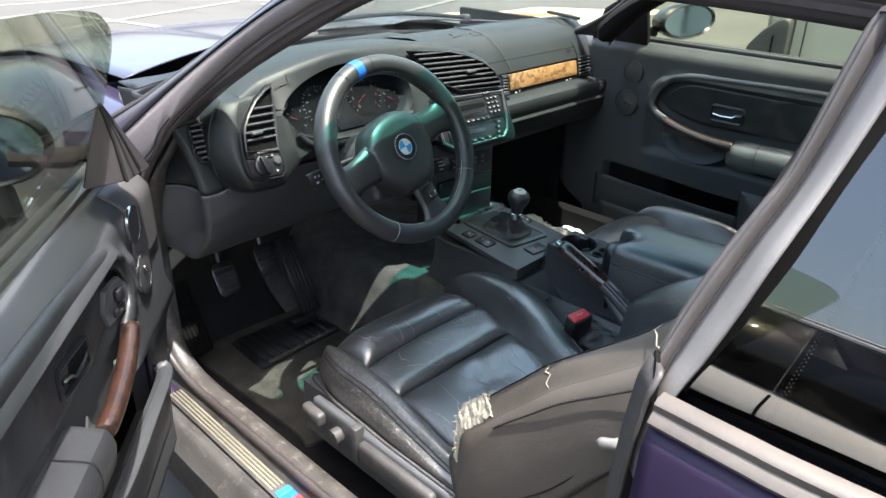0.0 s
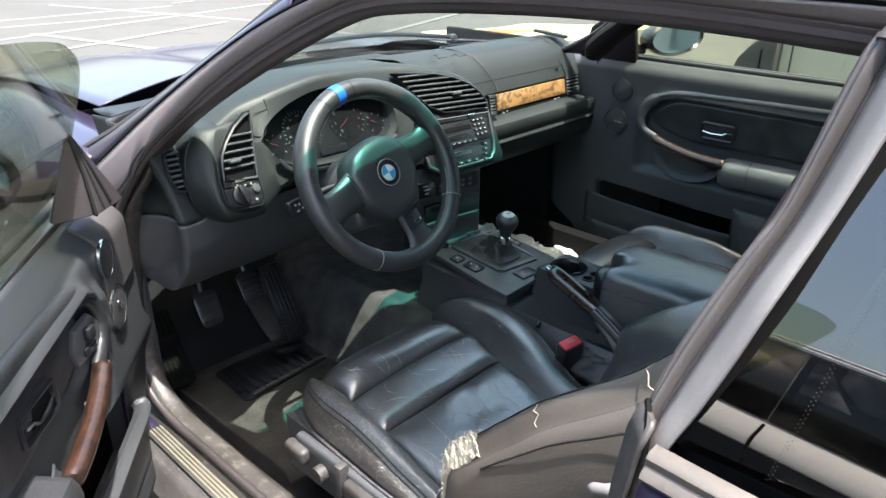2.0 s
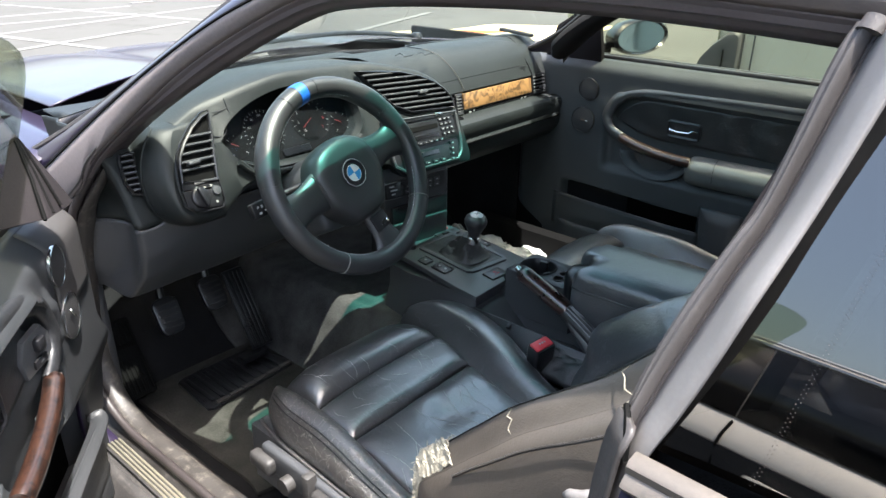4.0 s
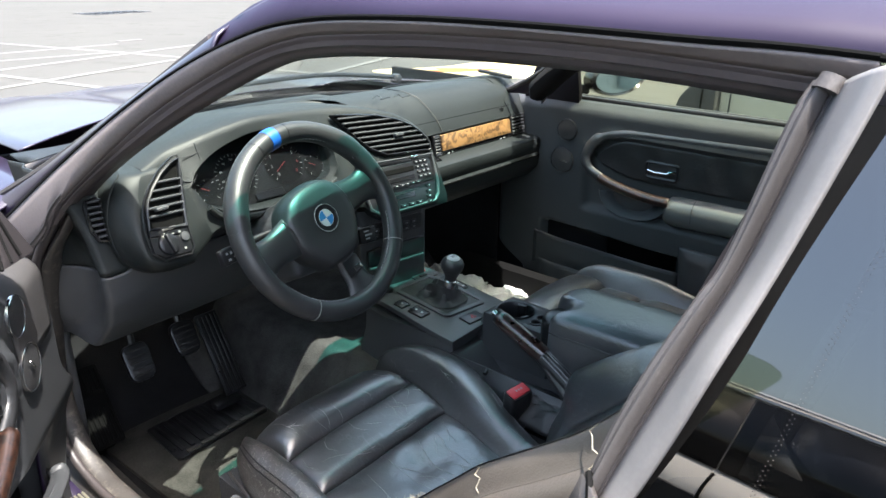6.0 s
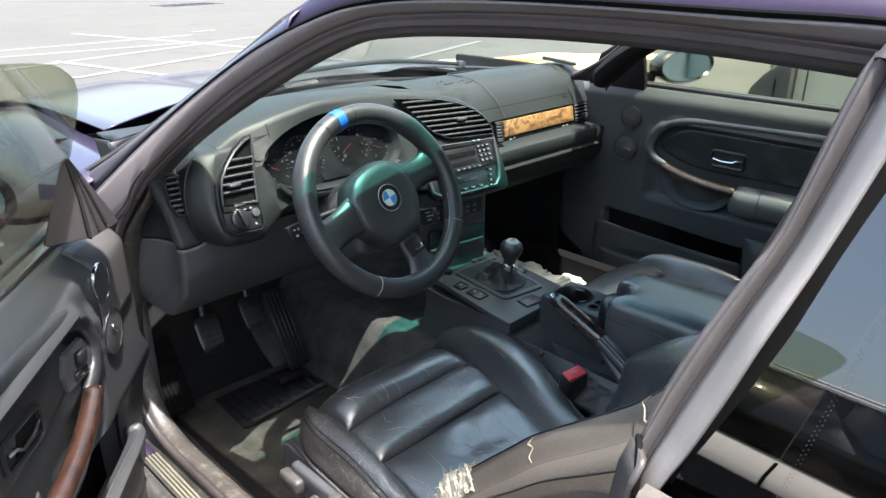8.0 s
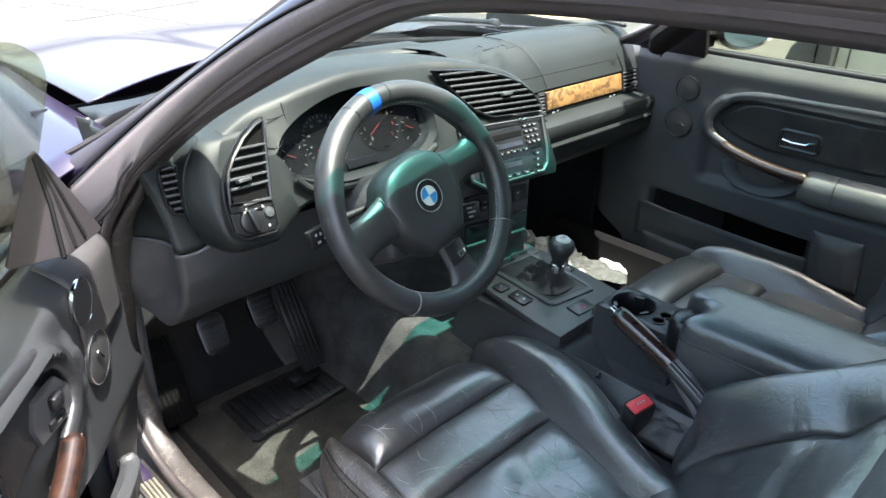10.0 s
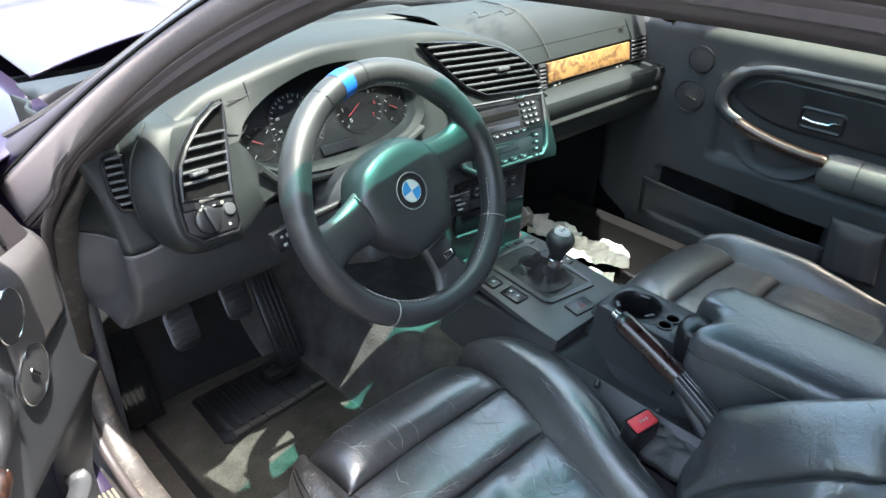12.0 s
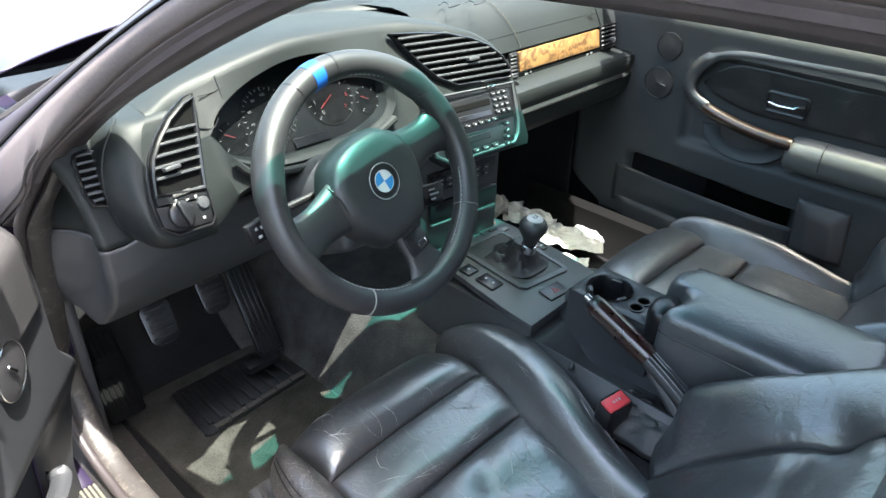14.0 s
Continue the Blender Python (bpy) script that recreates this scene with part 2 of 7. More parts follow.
WHITE = surface("white enamel", (0.38, 0.38, 0.38), 0.35, 0, 0.06)
SKYBLUE = surface("light blue enamel", (0.02, 0.15, 0.34), 0.3, 0, 0.06)
RED = surface("red plastic", (0.55, 0.05, 0.06), 0.4, 0, 0.12)
NEEDLE = surface("dull red needle", (0.16, 0.012, 0.012), 0.5, 0, 0.1)
DULL = surface("dull grey print", (0.19, 0.19, 0.18), 0.5, 0, 0.1)
REDMARK = surface("red paint", (0.5, 0.02, 0.02), 0.5, 0, 0.1)
GOLD = surface("brushed sill strip", (0.22, 0.205, 0.155), 0.4, 0.5, 0.12, 20, 300, 0.05)
GRIME = surface("grimy sill plastic", (0.028, 0.026, 0.025), 0.55, 0, 0.4, 16, 200, 0.2, wear=(0.060, 0.055, 0.050), wear_at=0.60)
PAPER = surface("crumpled paper", (0.43, 0.44, 0.42), 0.8, 0, 0.08, 20, 200, 0.2)
CONCRETE = surface("sunlit concrete", (0.064, 0.0635, 0.0600), 0.9, 0, 0.16, 0.5, 40, 0.35, wear=(0.056, 0.0555, 0.0520), wear_at=0.58, spec=0.08)
LINEPAINT = surface("white line paint", (0.118, 0.118, 0.112), 0.7, 0, 0.08, 3, 60, 0.2, wear=(0.100, 0.099, 0.093), wear_at=0.66, spec=0.08)
VANWHITE = surface("white van paint", (0.34, 0.34, 0.30), 0.35, 0, 0.05, 2, 200, 0.0, coat=0.5)
VANGREY = surface("grey bumper plastic", (0.035, 0.035, 0.037), 0.6, 0, 0.15, 5, 200, 0.2)
STAIN = surface("orange rust stain", (0.34, 0.10, 0.02), 0.85, 0, 0.35, 5, 60, 0.1)
SILVER = surface("warm silver car paint", (0.58, 0.55, 0.49), 0.35, 0.2, 0.06, 2, 300, 0.0, coat=0.6)
CREAM = surface("cream paint patch", (0.40, 0.33, 0.18), 0.8, 0, 0.12, 4, 60, 0.1)
TYRE = surface("tyre rubber", (0.02, 0.02, 0.02), 0.8, 0, 0.2, spec=0.08)
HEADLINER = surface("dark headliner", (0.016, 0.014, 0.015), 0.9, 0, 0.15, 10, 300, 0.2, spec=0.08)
WINDSCREEN = glazing("windscreen glass", (0.84, 0.90, 0.82), 1.0)
SHADEBAND = glazing("teal shade band glass", (0.13, 0.58, 0.48), 1.0)
SIDEGLASS = glazing("green side glass", (0.80, 0.83, 0.72), 1.2)
DARKGLASS = glazing("dark tinted glass", (0.055, 0.06, 0.065), 2.6, film_tint=(0.93, 0.90, 0.86))
LENS = glazing("clear instrument lens", (0.86, 0.88, 0.90), 0.06)
MESH = surface("fine speaker mesh", (0.03, 0.03, 0.031), 0.55, 0.2, 0.3, 20, 900, 0.6)
MIRROR = surface("blue-tinted mirror glass", (0.38, 0.52, 0.66), 0.02, 1.0, 0.02, 5, 50, 0.0)


def wood(name, dark, light, scale, coat=1.0):
    m, n, l, p = shader(name)
    tex = n.new("ShaderNodeTexCoord")
    big = n.new("ShaderNodeTexNoise")
    big.inputs["Scale"].default_value, big.inputs["Detail"].default_value, big.inputs["Distortion"].default_value = scale, 4, 1.4
    l.new(tex.outputs["Object"], big.inputs["Vector"])
    ramp = n.new("ShaderNodeValToRGB")
    e = ramp.color_ramp.elements
    e[0].position, e[0].color = 0.38, (*dark, 1)
    e[1].position, e[1].color = 0.56, (*light, 1)
    mid = e.new(0.47)
    mid.color = (*[0.45 * a + 0.55 * b for a, b in zip(dark, light)], 1)
    l.new(big.outputs[0], ramp.inputs[0])
    l.new(ramp.outputs[0], p.inputs["Base Color"])
    p.inputs["Roughness"].default_value = 0.35
    p.inputs["Coat Weight"].default_value = coat
    p.inputs["Coat Roughness"].default_value = 0.12
    return m


BURL = wood("honey burl veneer", (0.070, 0.036, 0.016), (0.235, 0.128, 0.050), 42, 0.5)
MAROON = surface("glossy maroon lacquered wood", (0.022, 0.007, 0.005), 0.3, 0, 0.5, 40, 90, 0.0, coat=1.0)
ROSEWOOD = wood("dark red-brown lacquered wood", (0.005, 0.0026, 0.002), (0.027, 0.0115, 0.0070), 60, 0.5)


# ---------------------------------------------------------------- mesh tools
def finish(bm, m=None, smooth=40):
    if m is not None:
        bm.transform(m)
        if m.to_3x3().determinant() < 0:
            bmesh.ops.reverse_faces(bm, faces=bm.faces[:])
    return bm


def part(name, bm, material, parent=None, label="", m=None, smooth=True, solid=0.0, subdiv=0):
    """One mesh object from a bmesh, under a thing or a part."""
    finish(bm, m)
    me = bpy.data.meshes.new(name)
    bm.to_mesh(me)
    bm.free()
    me.materials.append(material)
    if smooth:
        me.shade_smooth()
        me.set_sharp_from_angle(angle=radians(42))
    ob = new(name, me)
    if parent:
        ob.parent = parent
    if solid:
        s = ob.modifiers.new("thickness", "SOLIDIFY")
        s.thickness, s.offset = solid, -1
    if subdiv:
        s = ob.modifiers.new("smooth", "SUBSURF")
        s.levels = s.render_levels = subdiv
    if label:
        ob["label"] = label
    return ob


def thing(name, label, category, at=(0, 0, 0), group="", kind=""):
    """An Empty at the base of a thing. Parts are written in world places, so the Empty stays at the origin."""
    return tagged(new(name), label, category, group, kind)


def box(size, at=(0, 0, 0), bevel=0.004, seg=2, m=None):
    bm = bmesh.new()
    bmesh.ops.create_cube(bm, size=1, matrix=Matrix.Translation(at) @ Matrix.Diagonal((*size, 1)))
    if bevel:
        bmesh.ops.bevel(bm, geom=bm.edges[:], offset=min(bevel, 0.49 * min(size)), segments=seg, affect="EDGES", profile=0.5)
    if m is not None:
        bm.transform(m)
    return bm


def join(*bms):
    out = bmesh.new()
    for b in bms:
        me = bpy.data.meshes.new("tmp")
        b.to_mesh(me)
        b.free()
        out.from_mesh(me)
        bpy.data.meshes.remove(me)
    return out


def curve(points, n):
    """n points along a Catmull-Rom curve through the given ones."""
    p = [Vector(q) for q in points]
    p = [2 * p[0] - p[1]] + p + [2 * p[-1] - p[-2]]
    out = []
    for k in range(n):
        s = k / (n - 1) * (len(p) - 3)
        i = min(int(s), len(p) - 4)
        f = s - i
        a, b, c, d = p[i:i + 4]
        out.append(0.5 * (2 * b + (c - a) * f + (2 * a - 5 * b + 4 * c - d) * f * f + (3 * b - a - 3 * c + d) * f ** 3))
    return out


def skin(rings, closed=True, caps=True):
    """Faces between rings of equal length."""
    bm = bmesh.new()
    v = [[bm.verts.new(q) for q in r] for r in rings]
    k = len(rings[0])
    for a, b in zip(v, v[1:]):
        for i in range(k if closed else k - 1):
            j = (i + 1) % k
            bm.faces.new((a[i], a[j], b[j], b[i]))
    if caps and closed:
        bm.faces.new(v[0][::-1])
        bm.faces.new(v[-1])
    bmesh.ops.recalc_face_normals(bm, faces=bm.faces[:])
    return bm


def tube(path, radius, sides=12, flat=1.0, up=(0, 0, 1), ring=False):
    """A round or flattened rod along a path; radius: one number or one for each point."""
    p = [Vector(q) for q in path]
    rings = []
    for i, c in enumerate(p):
        if ring:
            d = p[(i + 1) % len(p)] - p[i - 1]
        else:
            d = p[min(i + 1, len(p) - 1)] - p[max(i - 1, 0)]
        d.normalize()
        s = d.cross(Vector(up))
        if s.length < 1e-4:
            s = d.cross(Vector((1, 0, 0)))
        s.normalize()
        t = s.cross(d)
        r = radius[i] if isinstance(radius, (list, tuple)) else radius
        rings.append([c + r * (math.cos(a) * s + flat * math.sin(a) * t) for a in (2 * math.pi * k / sides for k in range(sides))])
    if ring:
        rings.append(rings[0])
        bm = skin(rings, True, False)
        bmesh.ops.remove_doubles(bm, verts=bm.verts[:], dist=1e-5)
        return bm
    return skin(rings)


def lathe(profile, sides=32, m=None, caps=True):
    """A turned body: (radius, height) from bottom to top, about local z."""
    rings = [[(max(r, 1e-4) * math.cos(2 * math.pi * k / sides), max(r, 1e-4) * math.sin(2 * math.pi * k / sides), h) for k in range(sides)] for r, h in profile]
    bm = skin(rings, True, caps)
    if m is not None:
        bm.transform(m)
    return bm


def plate(outline, depth, bevel=0.002, m=None, seg=2):
    """A flat plate of any outline in local xy, from z = 0 up to depth, its upper rim rounded."""
    bm = bmesh.new()
    f = bm.faces.new([bm.verts.new((x, y, 0)) for x, y in outline])
    if f.normal.z < 0:
        f.normal_flip()
    f.normal_update()
    e = bmesh.ops.extrude_face_region(bm, geom=[f])
    top = [g for g in e["geom"] if isinstance(g, bmesh.types.BMVert)]
    for q in top:
        q.co.z += depth
    bmesh.ops.recalc_face_normals(bm, faces=bm.faces[:])
    if bevel:
        ed = [g for g in bm.edges if all(q.co.z > depth * 0.99 for q in g.verts)]
        bmesh.ops.bevel(bm, geom=ed, offset=bevel, segments=seg, affect="EDGES", profile=0.5)
    if m is not None:
        bm.transform(m)
    return bm


def rounded(w, h, r, n=4):
    """Outline of a rectangle with round corners, centred."""
    r = min(r, w / 2 - 1e-4, h / 2 - 1e-4)
    pts = []
    for cx, cy, a0 in ((w / 2 - r, h / 2 - r, 0), (-w / 2 + r, h / 2 - r, 90), (-w / 2 + r, -h / 2 + r, 180), (w / 2 - r, -h / 2 + r, 270)):
        pts += [(cx + r * math.cos(radians(a0 + 90 * k / n)), cy + r * math.sin(radians(a0 + 90 * k / n))) for k in range(n + 1)]
    return pts


def frame_plate(outline, width, depth, m=None):
    """A flat ring of that outline."""
    o = [Vector((x, y)) for x, y in outline]
    c = sum(o, Vector((0, 0))) / len(o)
    k = len(o)
    inner = []
    for i in range(k):
        a, b = (o[i] - o[i - 1]).normalized(), (o[(i + 1) % k] - o[i]).normalized()
        nn = Vector((-(a + b).y, (a + b).x))
        nn = nn.normalized() if nn.length > 1e-6 else (c - o[i]).normalized()
        if nn.dot(c - o[i]) < 0:
            nn = -nn
        inner.append(o[i] + nn * width)
    mid = [0.5 * (p + q) for p, q in zip(o, inner)]
    rings = [[(p.x, p.y, 0) for p in o], [(p.x, p.y, depth * 0.8) for p in o], [(p.x, p.y, depth) for p in mid], [(p.x, p.y, depth * 0.8) for p in inner], [(p.x, p.y, 0) for p in inner]]
    bm = skin(rings, True, False)
    if m is not None:
        bm.transform(m)
    return bm


def sheet(f, nu, nv):
    """A grid surface f(u, v) for u, v in 0..1."""
    return skin([[f(i / nu, j / nv) for j in range(nv + 1)] for i in range(nu + 1)], False, False)


def axes(o, x, y):
    """Matrix with origin o, first axis x, second axis near y."""
    x = Vector(x).normalized()
    z = x.cross(Vector(y)).normalized()
    y = z.cross(x)
    return Matrix.Translation(o) @ Matrix((x, y, z)).transposed().to_4x4()


def along(table, s):
    """Smooth value at s from (s, value) pairs in rising order."""
    if s <= table[0][0]:
        return table[0][1]
    for (a, p), (b, q) in zip(table, table[1:]):
        if s <= b:
            f = (s - a) / (b - a)
            return p + (q - p) * f
    return table[-1][1]


def smoothstep(a, b, x):
    t = min(1, max(0, (x - a) / (b - a)))
    return t * t * (3 - 2 * t)


def bars(parent, name, material, spots, m, depth=0.0006):
    """Small raised marks for writing that cannot be read: (x, y, w, h) in the plane of m."""
    bm = bmesh.new()
    for x, y, w, h in spots:
        bmesh.ops.create_cube(bm, size=1, matrix=Matrix.Translation((x, y, depth / 2)) @ Matrix.Diagonal((w, h, depth, 1)))
    return tagged(part(name, bm, material, parent, m=m, smooth=False), kind="stuff")


# ---------------------------------------------------------------- ground and surroundings
ground = part("ground", sheet(lambda u, v: (-400 + 800 * u, -400 + 800 * v, 0), 8, 8), CONCRETE, label="pale sunlit concrete parking lot")
tagged(ground, kind="structure", category="ground")


def marking(x0, y0, x1, y1, lift, w=0.11):
    a, b = Vector((x0, y0, 0)), Vector((x1, y1, 0))
    m = axes((a + b) / 2, b - a, (-(b - a).y, (b - a).x, 0))
    ob = part("line_marking", box(((b - a).length, w, 0.004), (0, 0, 0.001 + lift), 0, 1), LINEPAINT, m=m)
    tagged(ob, "worn white painted parking bay line on concrete", "marking", "parking lines", "structure")


for k, q in enumerate(((3.47, 13.13, 4.8, 8.5), (1.6, 11.15, 4.9, 11.45), (1.4, 10.36, 4.4, 10.28), (1.2, 9.0, 7.4, 10.95), (1.95, 9.4, 2.7, 6.2), (1.6, 7.75, 4.4, 8.78), (5.1, 11.84, 5.6, 11.93), (4.5, 8.3, 5.1, 5.1), (3.3, 5.6, 7.8, 7.2))):
    marking(*q, 0.0009 * k)
grate = thing("drain_grate", "dark cast iron drain grate set in the concrete", "drain")
part("rim", frame_plate(rounded(1.9, 0.9, 0.03), 0.06, 0.012), VANGREY, grate, m=pose(8.9, 19.6, 0, 0, 0, 14))
for k in range(12):
    part("slat", box((0.05, 0.8, 0.012), (-0.85 + k * 0.155, 0, 0.006), 0.003, 1), SOFT, grate, m=pose(8.9, 19.6, 0, 0, 0, 14))
rim = [(1.5 * math.cos(a) * (1 + 0.25 * math.sin(3 * a + 1)), 0.75 * math.sin(a) * (1 + 0.2 * math.cos(5 * a))) for a in (k * math.tau / 40 for k in range(40))]
tagged(part("paint_patch", plate(rim, 0.004, 0), CREAM, m=pose(6.7, 4.9, 0, 0, 0, -25)), "cream-yellow paint spill on the concrete", "stain", kind="structure")
rim = [(0.55 * math.cos(a) * (1 + 0.35 * math.sin(4 * a)), 0.14 * math.sin(a) * (1 + 0.5 * math.cos(3 * a))) for a in (k * math.tau / 40 for k in range(40))]
tagged(part("rust_stain", plate(rim, 0.009, 0), STAIN, m=pose(6.55, 5.15, 0, 0, 0, -38)), "orange rust streak on the pale ground", "stain", kind="structure")

# white van parked beyond the passenger side
van = thing("van", "white panel van with a dark grey plastic bumper", "van")
prof = [(0.76, 0.30), (0.78, 0.75), (0.70, 1.15), (0.10, 1.35), (-0.30, 2.05), (-0.55, 2.2), (-3.3, 2.2), (-3.4, 2.0), (-3.4, 0.3)]
part("body", skin([[(x, y, z) for y, z in prof] for x in (3.44, 3.41, 3.41, 5.05, 5.01)]), VANWHITE, van, "white bodywork")
nose_end = [(0.885, 0.25), (0.885, 0.46), (0.865, 0.53), (0.79, 0.625), (0.70, 0.70), (0.655, 0.715), (0.63, 0.705), (0.62, 0.68), (0.62, 0.25)]
part("bumper", skin([[(x, 0.75 + e * (y - 0.75), 0.45 + e * (z - 0.45)) for y, z in nose_end] for x, e in ((3.37, 0.0), (3.355, 0.80), (3.36, 0.93), (3.385, 1.0), (4.9, 1.0), (5.0, 0.9))]), VANGREY, van, "dark grey plastic bumper")
part("bumper_gap", box((0.008, 0.010, 0.20), (3.350, 0.71, 0.50), 0.002, 1), BLACKHOLE, van)
part("side_skirt", box((0.06, 2.2, 0.10), (3.41, -1.2, 0.27), 0.03), VANGREY, van)
part("door_seam", box((0.008, 0.010, 1.2), (3.408, 0.55, 0.9), 0.002, 1), VANGREY, van)
for y in (-0.35, -2.6):
    for x in (3.62, 4.84):
        part("wheel", lathe([(0.1, -0.1), (0.28, -0.11), (0.33, -0.08), (0.33, 0.08), (0.28, 0.11), (0.1, 0.1)], 28, m=pose(x, y, 0.33, 0, 90, 0)), TYRE, van)

# silver saloon parked behind the viewer, seen mirrored in the quarter glass
saloon = thing("parked_car", "warm silver estate car with dark side windows parked alongside", "car")
side = [(-2.70, 0.25), (-2.66, 0.34), (-2.64, 0.60), (-2.60, 0.78), (-2.585, 0.84), (-2.60, 0.89), (-2.655, 0.965), (-2.675, 0.985), (-2.79, 1.38), (-2.86, 1.43), (-3.0, 1.46), (-3.92, 1.46), (-4.08, 1.38), (-4.22, 0.985), (-4.32, 0.84), (-4.3, 0.34), (-4.2, 0.25)]
part("body", skin([[(-3.44 + (x + 3.44) * w, y, z if z < 0.75 else 0.75 + (z - 0.75) * h) for x, z in side] for y, w, h in ((2.65, 0.86, 0.02), (2.55, 0.95, 0.10), (1.45, 1.0, 0.26), (1.2, 1.0, 0.30), (0.45, 1.0, 0.98), (0.0, 1.0, 1.0), (-1.5, 1.0, 1.0), (-2.2, 1.0, 0.96), (-2.6, 0.98, 0.3), (-2.75, 0.9, 0.05))]), SILVER, saloon, "warm silver bodywork")
for y0, y1 in ((-0.297, 0.45), (-1.277, -0.303), (-1.9, -1.283)):
    part("side_window", skin([[Vector((-2.668, y, 0.990)), Vector((-2.782, y, 1.372))] for y in (y0, y1)], False, False), GLOSSY, saloon, "black tinted side window", solid=0.004)
for z, w in ((1.385, 0.018), (1.412, 0.008)):
    part("window_trim", box((0.016, 2.5, w), (-2.788 - (z - 1.385), -0.7, z), 0.004), CHROME, saloon, "chrome trim over the windows")
# Lower body side is covered by a dark grey sheet.
part("lower_body_side", skin([[(x, y, z) for x, z in ((-2.69, 0.25), (-2.648, 0.36), (-2.630, 0.60), (-2.590, 0.78), (-2.578, 0.838), (-2.590, 0.842))] for y in (2.3, 1.2, 0.0, -1.2, -2.5)], False, False), VANGREY, saloon, "dark grey lower side of the body", solid=0.004)
for y in (-0.30, -1.28):
    part("door_gap", tube([(-2.632, y, 0.55), (-2.590, y, 0.78), (-2.576, y, 0.84), (-2.594, y, 0.89), (-2.650, y, 0.965)], 0.006, 6), BLACKHOLE, saloon)
for y in (-0.50, -1.46):
    part("door_handle", tube(curve([(-2.60, y + 0.09, 0.76), (-2.565, y + 0.06, 0.765), (-2.565, y - 0.06, 0.765), (-2.60, y - 0.09, 0.76)], 14), 0.014, 8), SILVER, saloon)
for y in (1.65, -1.85):
    for x in (-2.76, -4.16):
        part("wheel", lathe([(0.1, -0.1), (0.26, -0.11), (0.33, -0.08), (0.33, 0.08), (0.26, 0.11), (0.1, 0.1)], 28, m=pose(x, y, 0.33, 0, 90, 0)), TYRE, saloon)

# ---------------------------------------------------------------- the car's shell
car = thing("car", "purple two-door coupe with a black leather interior, driver door open", "car")


def mirrored(points):
    return [Vector((-q[0], q[1], q[2])) for q in points]


N = 60
DRIP = curve([(-0.765, 0.46, 0.825), (-0.706, 0.185, 1.011), (-0.656, -0.015, 1.133), (-0.628, -0.176, 1.201), (-0.618, -0.289, 1.226), (-0.614, -0.424, 1.235), (-0.613, -0.571, 1.237), (-0.614, -0.738, 1.235), (-0.615, -0.90, 1.231), (-0.62, -1.25, 1.20)], N)
OUTER = curve([(-0.755, 0.40, 0.77), (-0.740, 0.299, 0.847), (-0.728, 0.252, 0.908), (-0.667, 0.066, 1.058), (-0.626, -0.114, 1.158), (-0.607, -0.240, 1.204), (-0.600, -0.370, 1.219), (-0.598, -0.489, 1.225), (-0.597, -0.624, 1.227), (-0.598, -0.733, 1.224), (-0.602, -0.886, 1.216)], N)
INNER = curve([(-0.700, 0.375, 0.748), (-0.700, 0.313, 0.859), (-0.665, 0.190, 0.964), (-0.616, -0.013, 1.083), (-0.583, -0.182, 1.163), (-0.574, -0.286, 1.185), (-0.569, -0.466, 1.197), (-0.568, -0.608, 1.200), (-0.569, -0.723, 1.198), (-0.572, -0.843, 1.192), (-0.575, -0.90, 1.188)], N)
SCREEN = curve([(-0.745, 0.56, 0.845), (-0.707, 0.311, 0.962), (-0.652, 0.083, 1.093), (-0.599, -0.135, 1.226)], N)


def ribbon(a, b, bulge=0.0, steps=4, out=(-0.6, 0, 0.5)):
    o = Vector(out).normalized()
    return skin([[p.lerp(q, k / steps) + o * bulge * math.sin(math.pi * k / steps) for k in range(steps + 1)] for p, q in zip(a, b)], False, False)


def upto(c, y):
    """The forward stretch of a curve, resampled, as far back as y."""
    return curve([q for q in c if q.y > y], N)


